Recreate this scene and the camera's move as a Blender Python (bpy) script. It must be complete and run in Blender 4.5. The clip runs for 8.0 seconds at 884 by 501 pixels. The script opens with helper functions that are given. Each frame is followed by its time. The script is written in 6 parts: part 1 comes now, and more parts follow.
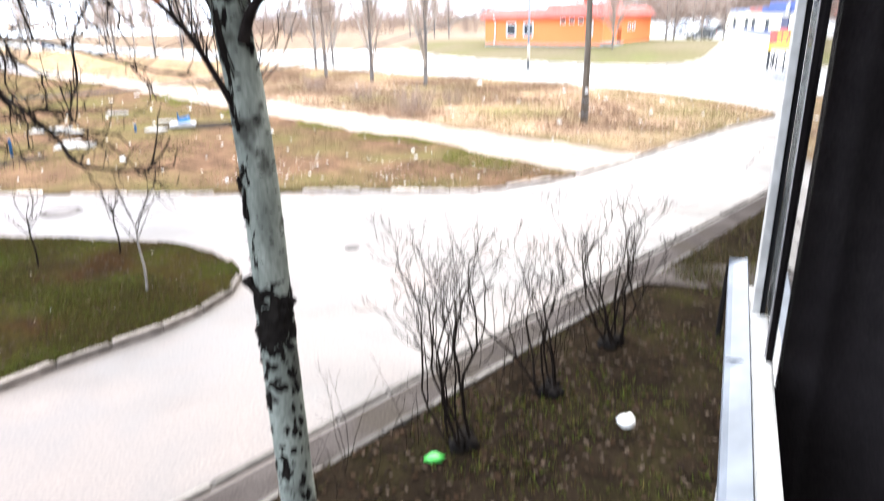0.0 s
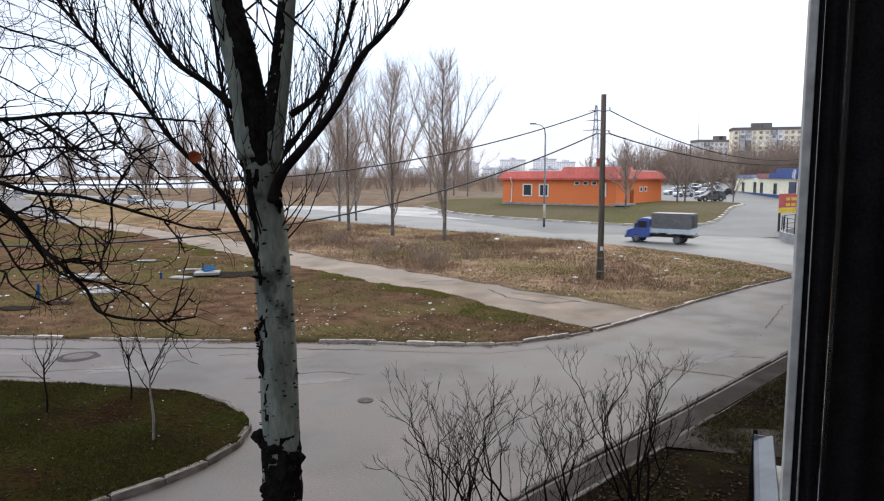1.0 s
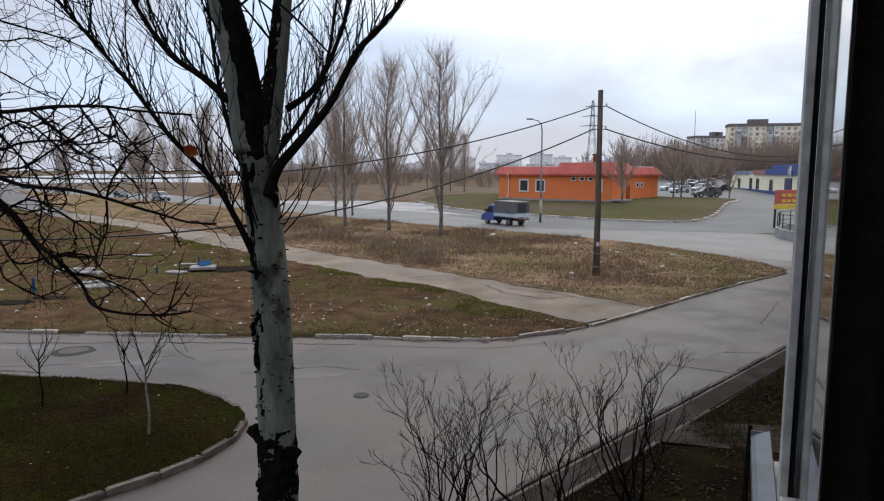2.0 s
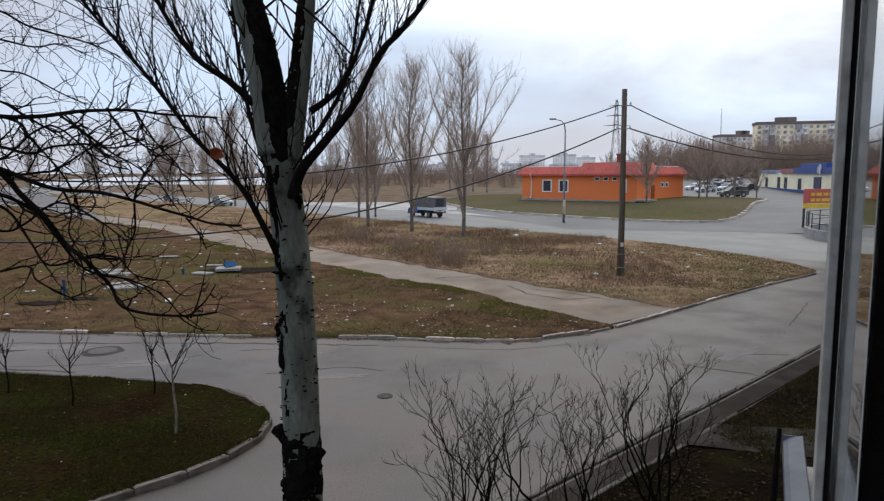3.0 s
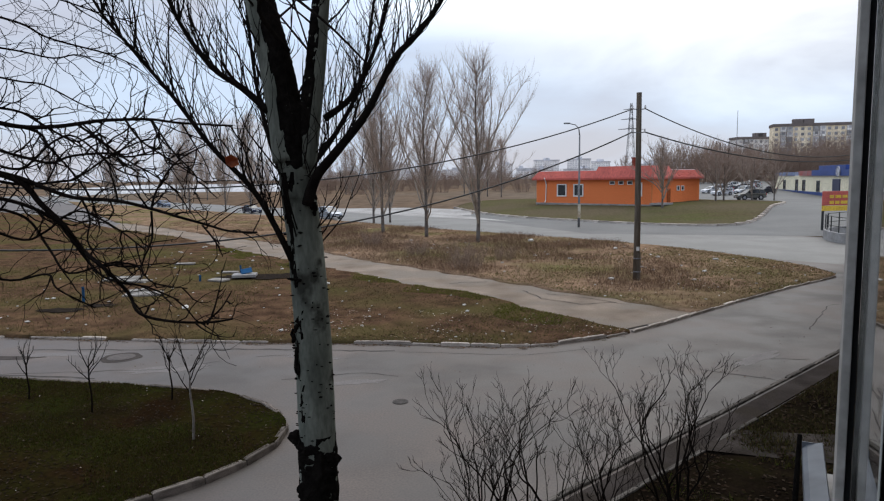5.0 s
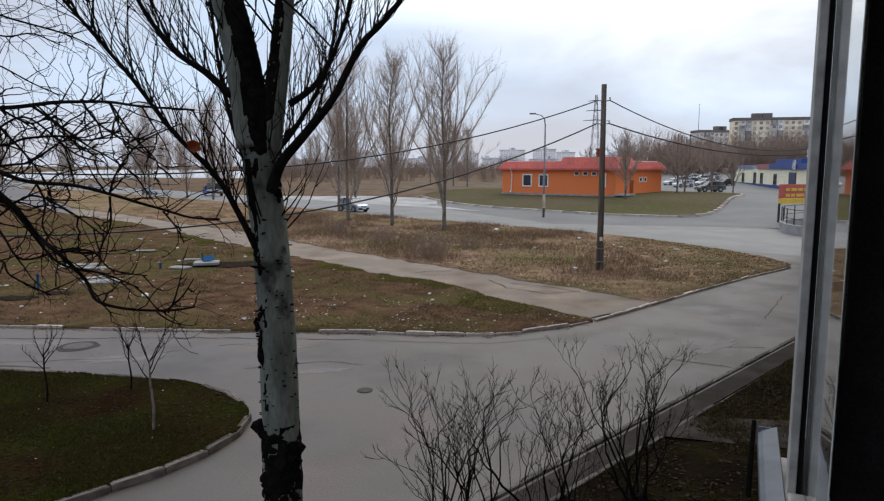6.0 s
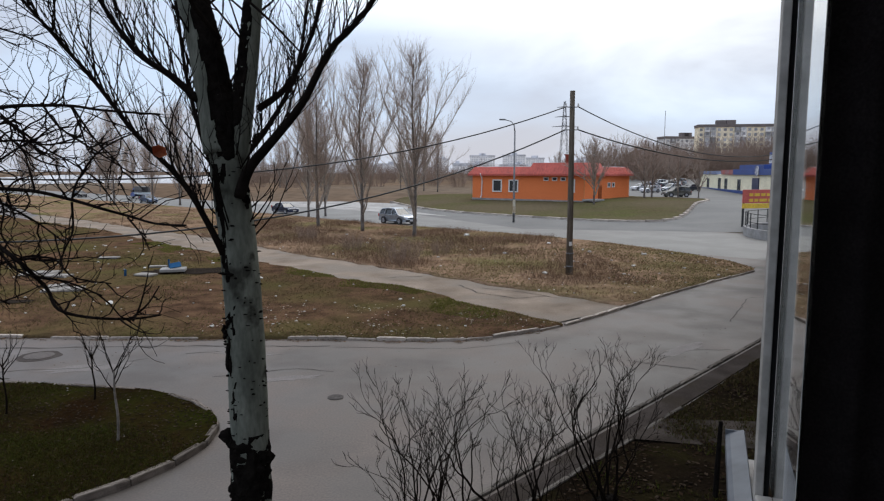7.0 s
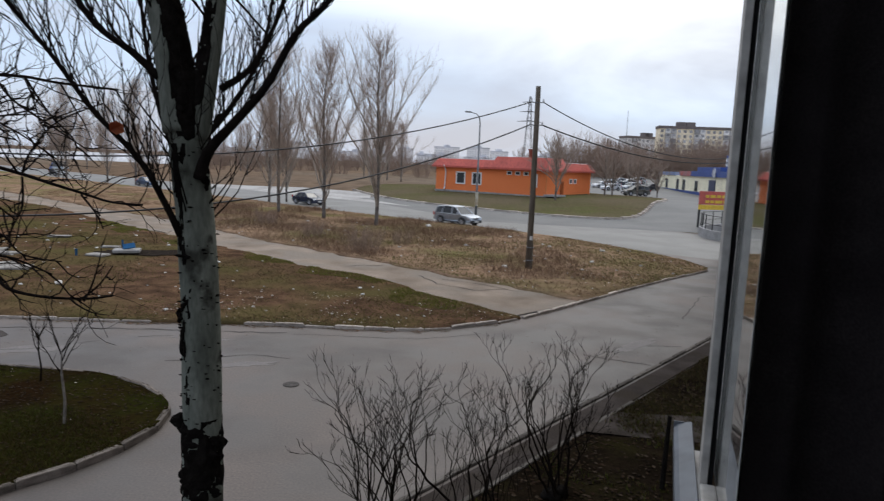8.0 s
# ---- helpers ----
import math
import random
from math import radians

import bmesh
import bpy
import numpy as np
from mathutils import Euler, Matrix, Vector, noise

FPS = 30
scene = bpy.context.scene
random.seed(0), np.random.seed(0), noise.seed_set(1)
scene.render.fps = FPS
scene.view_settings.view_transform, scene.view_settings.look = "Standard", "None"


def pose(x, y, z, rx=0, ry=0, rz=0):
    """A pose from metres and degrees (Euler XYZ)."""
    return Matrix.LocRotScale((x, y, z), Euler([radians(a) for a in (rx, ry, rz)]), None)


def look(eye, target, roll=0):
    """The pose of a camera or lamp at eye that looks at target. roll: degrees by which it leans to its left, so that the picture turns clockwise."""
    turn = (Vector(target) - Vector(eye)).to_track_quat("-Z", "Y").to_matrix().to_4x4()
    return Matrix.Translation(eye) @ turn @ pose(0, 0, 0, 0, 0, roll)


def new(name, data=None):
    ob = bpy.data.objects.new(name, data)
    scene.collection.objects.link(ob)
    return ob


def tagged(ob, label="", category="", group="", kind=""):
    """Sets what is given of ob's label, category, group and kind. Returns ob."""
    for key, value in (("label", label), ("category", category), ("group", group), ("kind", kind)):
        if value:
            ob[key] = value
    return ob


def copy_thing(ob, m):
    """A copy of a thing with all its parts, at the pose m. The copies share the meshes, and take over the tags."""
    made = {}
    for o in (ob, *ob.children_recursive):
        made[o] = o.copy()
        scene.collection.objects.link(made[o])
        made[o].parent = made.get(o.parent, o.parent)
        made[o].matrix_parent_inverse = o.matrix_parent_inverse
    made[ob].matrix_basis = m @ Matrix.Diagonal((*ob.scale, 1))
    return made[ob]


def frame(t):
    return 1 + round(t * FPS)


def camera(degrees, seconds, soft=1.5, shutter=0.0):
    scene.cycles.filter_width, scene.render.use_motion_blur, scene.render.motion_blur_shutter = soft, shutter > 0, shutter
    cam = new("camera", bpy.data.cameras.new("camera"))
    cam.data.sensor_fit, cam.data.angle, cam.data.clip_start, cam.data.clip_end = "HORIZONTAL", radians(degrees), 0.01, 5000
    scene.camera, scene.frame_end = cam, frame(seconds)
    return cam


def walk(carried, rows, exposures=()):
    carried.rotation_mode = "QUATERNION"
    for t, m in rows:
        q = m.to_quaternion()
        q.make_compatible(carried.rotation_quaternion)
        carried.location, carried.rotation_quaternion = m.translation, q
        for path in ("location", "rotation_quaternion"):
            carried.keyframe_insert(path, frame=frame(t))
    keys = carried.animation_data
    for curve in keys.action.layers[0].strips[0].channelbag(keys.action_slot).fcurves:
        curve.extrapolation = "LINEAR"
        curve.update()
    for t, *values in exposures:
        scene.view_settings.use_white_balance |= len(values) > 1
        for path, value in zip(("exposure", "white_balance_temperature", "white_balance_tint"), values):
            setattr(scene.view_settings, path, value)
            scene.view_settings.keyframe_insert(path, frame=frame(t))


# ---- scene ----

from mathutils.geometry import delaunay_2d_cdt

# ---------------------------------------------------------------- camera
EYE = 5.6
cam = camera(66.65, 8.0, soft=1.2, shutter=0.3)
# seconds, x, y, z (from the eye's mean place), yaw, pitch, roll
PATH = [
    (0.0, 0.002, 0.004, -0.031, -1.33, -19.22, -1.0),
    (0.1, 0.001, 0.002, -0.02, -1.5, -14.5, -0.8),
    (0.2, 0.0, 0.0, -0.01, -1.5, -11.48, -0.6),
    (0.3, 0.0, 0.0, -0.005, -1.55, -10.3, -0.3),
    (0.4, 0.0, 0.0, -0.003, -1.37, -8.72, -0.1),
    (0.5, 0.0, 0.001, -0.003, -0.72, -7.0, -0.05),
    (0.6, 0.0, 0.0, 0.0, -0.2, -6.5, -0.1),
    (0.7, 0.001, -0.001, 0.0, 0.24, -6.45, -0.13),
    (1.0, 0.002, -0.003, 0.002, -0.01, -6.3, 0.0),
    (2.5, -0.002, 0.01, -0.001, -0.34, -6.85, 0.2),
    (3.0, -0.003, 0.013, -0.001, 1.63, -6.63, -0.17),
    (3.5, -0.002, 0.01, 0.001, 3.85, -7.19, -0.75),
    (4.0, -0.003, 0.014, -0.001, 2.79, -6.5, -0.2),
    (5.5, 0.001, 0.013, 0.002, 2.77, -6.15, -1.0),
    (6.0, -0.003, 0.014, -0.001, -0.06, -7.13, 0.07),
    (6.5, -0.001, 0.021, 0.001, -1.0, -6.51, -0.07),
    (7.0, -0.002, 0.022, 0.0, -2.57, -6.67, 0.12),
    (7.2, -0.002, 0.02, 0.0, -3.44, -6.8, 0.12),
    (7.3, -0.002, 0.016, 0.002, -4.2, -7.25, 0.6),
    (7.5, -0.002, 0.008, 0.005, -7.1, -9.0, 1.0),
    (7.7, -0.003, 0.01, 0.0, -8.05, -8.5, 2.1),
    (8.0, -0.005, 0.015, -0.005, -5.92, -7.39, 2.47),
]
# the phone's exposure settles after it is raised from the bright ground
EXPOSURES = [(0.0, 2.65), (0.1, 2.45), (0.3, 1.98), (0.5, 1.45), (0.7, 0.95), (1.0, 0.58), (1.6, 0.15), (2.3, -0.03), (8.0, -0.08)]


def camera_pose(x, y, z, yaw, pitch, roll):
    return pose(x, y, EYE + z, 0, 0, yaw) @ pose(0, 0, 0, 90 + pitch) @ pose(0, 0, 0, 0, 0, roll)


walk(cam, [(r[0], camera_pose(*r[1:])) for r in PATH], EXPOSURES)

# ---------------------------------------------------------------- light: an overcast winter day
SUN_AZ, SUN_EL = radians(24), radians(50)  # the brightest part of the cloud, ahead and to the right
world = bpy.data.worlds.new("world")
scene.world = world
world.use_nodes = True
W = world.node_tree.nodes
WL = world.node_tree.links
W.clear()


def wnode(kind, **values):
    n = W.new(kind)
    for k, v in values.items():
        n.inputs[k].default_value = v
    return n


sky = W.new("ShaderNodeTexSky")
sky.sky_type = "NISHITA"
sky.sun_disc = False
sky.sun_elevation, sky.sun_rotation = SUN_EL, SUN_AZ
coord = W.new("ShaderNodeTexCoord")
stretch = wnode("ShaderNodeMapping", Scale=(1.3, 1.3, 4.5))
cloud = wnode("ShaderNodeTexNoise", Scale=1.6, Detail=7.0, Roughness=0.5, Distortion=0.5)
cloud_tone = W.new("ShaderNodeValToRGB")
cloud_tone.color_ramp.elements[0].position, cloud_tone.color_ramp.elements[0].color = 0.38, (0.545, 0.565, 0.66, 1)
cloud_tone.color_ramp.elements[1].position, cloud_tone.color_ramp.elements[1].color = 0.60, (0.64, 0.765, 0.96, 1)
# cloud thins towards the hidden sun
sunward = wnode("ShaderNodeVectorMath")
sunward.operation = "DOT_PRODUCT"
sunward.inputs[1].default_value = (math.sin(SUN_AZ) * math.cos(SUN_EL), math.cos(SUN_AZ) * math.cos(SUN_EL), math.sin(SUN_EL))
thin = W.new("ShaderNodeMapRange")
thin.interpolation_type = "SMOOTHSTEP"
for k, v in (("From Min", 0.69), ("From Max", 0.82), ("To Min", 0.0), ("To Max", 1.0)):
    thin.inputs[k].default_value = v
glow = W.new("ShaderNodeMix")
glow.data_type = "RGBA"
glow.inputs["B"].default_value = (1.14, 1.16, 1.18, 1)
cloud_back = wnode("ShaderNodeBackground", Strength=0.84)
sky_back = wnode("ShaderNodeBackground", Strength=0.012)
both = W.new("ShaderNodeAddShader")
out = W.new("ShaderNodeOutputWorld")
# an overcast sky is brighter overhead than at the horizon
height_of = W.new("ShaderNodeSeparateXYZ")
overhead = W.new("ShaderNodeMapRange")
for k, v in (("From Min", 0.18), ("From Max", 0.95), ("To Min", 1.02), ("To Max", 2.0)):
    overhead.inputs[k].default_value = v
WL.new(coord.outputs["Generated"], height_of.inputs[0])
WL.new(height_of.outputs["Z"], overhead.inputs["Value"])
WL.new(overhead.outputs["Result"], cloud_back.inputs["Strength"])
WL.new(coord.outputs["Generated"], stretch.inputs["Vector"])
WL.new(stretch.outputs["Vector"], cloud.inputs["Vector"])
WL.new(cloud.outputs["Fac"], cloud_tone.inputs["Fac"])
WL.new(coord.outputs["Generated"], sunward.inputs[0])
ragged = wnode("ShaderNodeMath")
ragged.operation = "MULTIPLY_ADD"
ragged.inputs[1].default_value = 0.22
WL.new(cloud.outputs["Fac"], ragged.inputs[0])
WL.new(sunward.outputs["Value"], ragged.inputs[2])
shifted = wnode("ShaderNodeMath")
shifted.operation = "SUBTRACT"
shifted.inputs[1].default_value = 0.11
WL.new(ragged.outputs[0], shifted.inputs[0])
WL.new(shifted.outputs[0], thin.inputs["Value"])
WL.new(thin.outputs["Result"], glow.inputs["Factor"])
WL.new(cloud_tone.outputs["Color"], glow.inputs["A"])
WL.new(glow.outputs["Result"], cloud_back.inputs["Color"])
WL.new(sky.outputs["Color"], sky_back.inputs["Color"])
WL.new(cloud_back.outputs[0], both.inputs[0])
WL.new(sky_back.outputs[0], both.inputs[1])
WL.new(both.outputs[0], out.inputs["Surface"])

sun = new("sun", bpy.data.lights.new("sun", "SUN"))
sun.data.energy, sun.data.angle, sun.data.color = 0.55, radians(25), (1, 0.96, 0.9)
sun.matrix_world = look((0, 0, 0), [-c for c in sunward.inputs[1].default_value])

# ---------------------------------------------------------------- materials
MATS = {}


def mat(name, a, b=None, scale=4.0, rough=0.85, metal=0.0, bump=0.0, fine=None, spread=(0.35, 0.65), wet=0.0, vary=0.0, stretch=(1, 1, 1), c=None, cscale=0.3, cspread=(0.45, 0.6)):
    """Two colours mixed by noise at one scale, speckled at a finer one, and a third colour in large patches."""
    if name in MATS:
        return MATS[name]
    m = bpy.data.materials.new(name)
    m.use_nodes = True
    N, L = m.node_tree.nodes, m.node_tree.links
    p = N["Principled BSDF"]
    p.inputs["Roughness"].default_value, p.inputs["Metallic"].default_value = rough, metal
    if rough > 0.78:
        p.inputs["Specular IOR Level"].default_value = 0.0
    b = b or tuple(v * 0.7 for v in a)
    tc = N.new("ShaderNodeTexCoord")
    mp = N.new("ShaderNodeMapping")
    mp.inputs["Scale"].default_value = stretch
    L.new(tc.outputs["Object"], mp.inputs["Vector"])
    n1 = N.new("ShaderNodeTexNoise")
    n1.inputs["Scale"].default_value, n1.inputs["Detail"].default_value = scale, 6
    n2 = N.new("ShaderNodeTexNoise")
    n2.inputs["Scale"].default_value, n2.inputs["Detail"].default_value = fine or scale * 9, 4
    for n in (n1, n2):
        L.new(mp.outputs["Vector"], n.inputs["Vector"])
    r1 = N.new("ShaderNodeMapRange")
    r1.inputs["From Min"].default_value, r1.inputs["From Max"].default_value = spread
    L.new(n1.outputs["Fac"], r1.inputs["Value"])
    mix = N.new("ShaderNodeMix")
    mix.data_type = "RGBA"
    mix.inputs["A"].default_value, mix.inputs["B"].default_value = (*a, 1), (*b, 1)
    L.new(r1.outputs["Result"], mix.inputs["Factor"])
    last = mix.outputs["Result"]
    if c:
        n3 = N.new("ShaderNodeTexNoise")
        n3.inputs["Scale"].default_value, n3.inputs["Detail"].default_value = cscale, 5
        L.new(tc.outputs["Object"], n3.inputs["Vector"])
        r3 = N.new("ShaderNodeMapRange")
        r3.inputs["From Min"].default_value, r3.inputs["From Max"].default_value = cspread
        L.new(n3.outputs["Fac"], r3.inputs["Value"])
        m3 = N.new("ShaderNodeMix")
        m3.data_type = "RGBA"
        L.new(last, m3.inputs["A"])
        m3.inputs["B"].default_value = (*c, 1)
        L.new(r3.outputs["Result"], m3.inputs["Factor"])
        last = m3.outputs["Result"]
    r2 = N.new("ShaderNodeMapRange")
    for k, v in (("From Min", 0.3), ("From Max", 0.7), ("To Min", 0.72), ("To Max", 1.2)):
        r2.inputs[k].default_value = v
    L.new(n2.outputs["Fac"], r2.inputs["Value"])
    mul = N.new("ShaderNodeMix")
    mul.data_type, mul.blend_type = "RGBA", "MULTIPLY"
    mul.inputs["Factor"].default_value = 1
    L.new(last, mul.inputs["A"])
    L.new(r2.outputs["Result"], mul.inputs["B"])
    last = mul.outputs["Result"]
    if vary:
        info = N.new("ShaderNodeObjectInfo")
        rv = N.new("ShaderNodeMapRange")
        rv.inputs["To Min"].default_value, rv.inputs["To Max"].default_value = 1 - vary, 1 + vary
        L.new(info.outputs["Random"], rv.inputs["Value"])
        mv = N.new("ShaderNodeMix")
        mv.data_type, mv.blend_type = "RGBA", "MULTIPLY"
        mv.inputs["Factor"].default_value = 1
        L.new(last, mv.inputs["A"])
        L.new(rv.outputs["Result"], mv.inputs["B"])
        last = mv.outputs["Result"]
    L.new(last, p.inputs["Base Color"])
    if wet:
        rw = N.new("ShaderNodeMapRange")
        rw.inputs["From Min"].default_value, rw.inputs["From Max"].default_value = 0.4, 0.6
        rw.inputs["To Min"].default_value, rw.inputs["To Max"].default_value = rough, max(rough - wet, 0.1)
        L.new(n1.outputs["Fac"], rw.inputs["Value"])
        L.new(rw.outputs["Result"], p.inputs["Roughness"])
    if bump:
        bn = N.new("ShaderNodeBump")
        bn.inputs["Strength"].default_value, bn.inputs["Distance"].default_value = min(bump * 8, 0.9), bump
        L.new(n2.outputs["Fac"], bn.inputs["Height"])
        L.new(bn.outputs["Normal"], p.inputs["Normal"])
    MATS[name] = m
    return m


def glass_mat(name="window glass", tint=(0.9, 0.95, 0.95), rough=0.02):
    if name in MATS:
        return MATS[name]
    m = bpy.data.materials.new(name)
    m.use_nodes = True
    p = m.node_tree.nodes["Principled BSDF"]
    p.inputs["Base Color"].default_value = (*tint, 1)
    p.inputs["Roughness"].default_value = rough
    p.inputs["Transmission Weight"].default_value = 1
    MATS[name] = m
    return m


ASPHALT = mat("worn asphalt", (0.1055, 0.08023, 0.06688), (0.06303, 0.04813, 0.04034), 0.6, 0.66, bump=0.006, fine=22, c=(0.05272, 0.04126, 0.03504), cscale=0.2, wet=0.12)
ROAD = mat("road asphalt", (0.1369, 0.131, 0.1204), (0.1036, 0.09842, 0.0903), 0.25, 0.7, bump=0.003, fine=30, wet=0.15)
PATH_M = mat("dirty asphalt path", (0.2878, 0.2333, 0.1872), (0.1767, 0.1409, 0.1116), 0.45, 0.9, bump=0.01, fine=25, c=(0.2172, 0.1847, 0.1548), cscale=0.35)
CRACK = mat("damp asphalt crack", (0.07, 0.065, 0.06), (0.1, 0.09, 0.085), 6, 0.8)
PATCH = mat("darker asphalt patch", (0.062, 0.054, 0.05), (0.08, 0.07, 0.065), 3, 0.8)
EARTH = mat("bare earth with dead grass", (0.2748, 0.1814, 0.1179), (0.1434, 0.09407, 0.06235), 1.4, 0.95, bump=0.05, fine=11, c=(0.134, 0.1166, 0.05016), cscale=0.14, cspread=(0.48, 0.66))
EARTH_DAMP = mat("damp earth with dead leaves", (0.1271, 0.07501, 0.04539), (0.05357, 0.03177, 0.0207), 1.1, 0.95, bump=0.05, fine=11, c=(0.07765, 0.06356, 0.02671), cscale=0.17, cspread=(0.44, 0.62))
LAWN = mat("damp lawn", (0.0165, 0.0195, 0.0042), (0.0175, 0.0095, 0.0045), 0.55, 0.95, bump=0.05, fine=9, c=(0.011, 0.0068, 0.0036), cscale=0.35, cspread=(0.46, 0.62))
# dark soil, blackened further: the dimness near the house is in its colour
SOIL = mat("shaded leaf litter soil", (0.0135, 0.0095, 0.0062), (0.0065, 0.0048, 0.0034), 1.6, 0.95, bump=0.05, fine=18, c=(0.017, 0.0145, 0.006), cscale=0.5, cspread=(0.52, 0.68))
SLOPE = mat("house lawn", (0.085, 0.085, 0.036), (0.09, 0.074, 0.042), 0.25, 0.95, bump=0.03, fine=4, c=(0.105, 0.086, 0.055), cscale=0.06)
FAR = mat("far brown ground", (0.16, 0.112, 0.078), (0.12, 0.083, 0.057), 0.04, 0.95, fine=0.4, c=(0.15, 0.118, 0.09), cscale=0.01)
STONE = mat("kerb concrete", (0.2, 0.172, 0.15), (0.065, 0.055, 0.047), 2.2, 0.9, bump=0.012, fine=30, vary=0.25)
DARK_STONE = mat("dark kerb concrete", (0.15, 0.135, 0.12), (0.06, 0.052, 0.045), 2.2, 0.9, bump=0.012, fine=30, vary=0.35)
PALE_STONE = mat("pale worn kerb concrete", (0.56, 0.5, 0.44), (0.24, 0.2, 0.17), 1.3, 0.9, bump=0.012, fine=25, vary=0.3)
CONCRETE = mat("concrete", (0.33, 0.32, 0.31), (0.25, 0.24, 0.23), 1.2, 0.9, bump=0.01, fine=20)
BARK = mat("pale poplar bark", (0.2135, 0.2245, 0.1903), (0.1159, 0.1232, 0.1037), 5, 0.85, bump=0.01, fine=40, stretch=(1, 1, 0.35), c=(0.061, 0.061, 0.05124), cscale=3.2, cspread=(0.56, 0.64))
BARK_DARK = mat("dark furrowed bark", (0.014, 0.012, 0.0105), (0.007, 0.006, 0.0055), 14, 0.9, bump=0.02, fine=60)
TWIG = mat("dark twig", (0.02, 0.016, 0.014), (0.012, 0.0095, 0.0085), 9, 0.8)
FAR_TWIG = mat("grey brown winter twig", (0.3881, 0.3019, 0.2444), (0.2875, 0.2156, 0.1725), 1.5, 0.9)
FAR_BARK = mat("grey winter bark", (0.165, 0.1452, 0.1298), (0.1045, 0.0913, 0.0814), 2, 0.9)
SHRUB = mat("shrub stem", (0.014, 0.0105, 0.0085), (0.009, 0.0068, 0.0055), 10, 0.85)
WHITEWASH = mat("whitewashed bark", (0.24, 0.215, 0.19), (0.15, 0.13, 0.115), 9, 0.9)
POLE = mat("weathered wooden pole", (0.15, 0.125, 0.10), (0.09, 0.075, 0.06), 3, 0.9, bump=0.01, stretch=(6, 6, 0.4))
STEEL = mat("painted steel", (0.2, 0.205, 0.21), (0.14, 0.14, 0.145), 3, 0.6, metal=0.3)
WIRE = mat("black cable", (0.02, 0.02, 0.02), (0.03, 0.03, 0.03), 3, 0.7)
ORANGE = mat("orange painted wall", (0.78, 0.225, 0.085), (0.74, 0.205, 0.075), 0.3, 0.85, fine=60, spread=(0.2, 0.8))
RED_ROOF = mat("red metal roof", (0.52, 0.095, 0.066), (0.42, 0.076, 0.053), 0.5, 0.6, stretch=(1, 1, 0.3))
WHITE = mat("white paint", (0.78, 0.77, 0.75), (0.66, 0.65, 0.63), 2, 0.6)
DARK_GLASS = mat("dark window pane", (0.03, 0.035, 0.04), (0.05, 0.055, 0.06), 0.7, 0.1)
CREAM = mat("cream cladding", (0.86, 0.8, 0.6), (0.78, 0.72, 0.53), 0.4, 0.8)
BLUE = mat("blue painted metal", (0.016, 0.055, 0.24), (0.012, 0.042, 0.19), 0.6, 0.5)
PVC = mat("white window plastic", (0.31, 0.29, 0.262), (0.25, 0.235, 0.21), 6, 0.7, fine=30)
RUBBER = mat("black rubber", (0.012, 0.012, 0.012), (0.02, 0.02, 0.02), 9, 0.7)
TIN = mat("galvanised sill", (0.095, 0.103, 0.118), (0.075, 0.083, 0.096), 4, 0.6, metal=0.1, fine=18)
CURTAIN = mat("dark brown curtain cloth", (0.021, 0.0175, 0.0175), (0.0145, 0.012, 0.012), 14, 0.95, fine=260)
PLASTER = mat("grey plaster", (0.42, 0.40, 0.38), (0.34, 0.33, 0.31), 1.5, 0.9, bump=0.005)


# ---------------------------------------------------------------- building helpers
def link(name, bm, material, parent=None, label="", smooth=False, **tags):
    me = bpy.data.meshes.new(name)
    bm.to_mesh(me)
    bm.free()
    for m in material if isinstance(material, (list, tuple)) else (material,):
        me.materials.append(m)
    if smooth:
        for f in me.polygons:
            f.use_smooth = True
    ob = new(name, me)
    ob.parent = parent
    return tagged(ob, label, **tags)


def part(name, bm, material, parent, label="", smooth=False):
    return link(name, bm, material, parent, label, smooth)


def thing(name, m, label, category, group="", kind=""):
    ob = new(name)
    ob.matrix_basis = m
    return tagged(ob, label, category, group, kind)


def box(size, at=(0, 0, 0), bevel=0.0, bm=None, turn=0.0, seg=2):
    """A bevelled box; at is the middle of its underside."""
    bm2 = bmesh.new()
    bmesh.ops.create_cube(bm2, size=1, matrix=Matrix.Translation((0, 0, size[2] / 2)) @ Matrix.Diagonal((*size, 1)))
    if bevel:
        bmesh.ops.bevel(bm2, geom=bm2.edges[:], offset=bevel, segments=seg, affect="EDGES", profile=0.6)
    bmesh.ops.transform(bm2, matrix=Matrix.Translation(at) @ Matrix.Rotation(turn, 4, "Z"), verts=bm2.verts)
    return merged(bm, bm2)


def merged(bm, bm2):
    if bm is None:
        return bm2
    me = bpy.data.meshes.new("scratch")
    bm2.to_mesh(me)
    bm2.free()
    bm.from_mesh(me)
    bpy.data.meshes.remove(me)
    return bm


def tube(bm, pts, radii, sides=6, cap=True):
    """A tapered tube along a line of points."""
    pts = [Vector(p) for p in pts]
    rings = []
    side = None
    for i, p in enumerate(pts):
        d = (pts[min(i + 1, len(pts) - 1)] - pts[max(i - 1, 0)]).normalized()
        if side is None:
            side = d.orthogonal().normalized()
        side = (side - d * side.dot(d)).normalized()
        up = d.cross(side)
        r = radii[i]
        rings.append([bm.verts.new(p + r * (math.cos(a) * side + math.sin(a) * up)) for a in (2 * math.pi * k / sides for k in range(sides))])
    for a, b in zip(rings, rings[1:]):
        for k in range(sides):
            bm.faces.new((a[k], a[(k + 1) % sides], b[(k + 1) % sides], b[k]))
    if cap:
        bm.faces.new(rings[0][::-1])
        bm.faces.new(rings[-1])
    return bm


def rod(a, b, r, bm=None, sides=8, r2=None):
    return tube(bm or bmesh.new(), [a, b], [r, r if r2 is None else r2], sides)


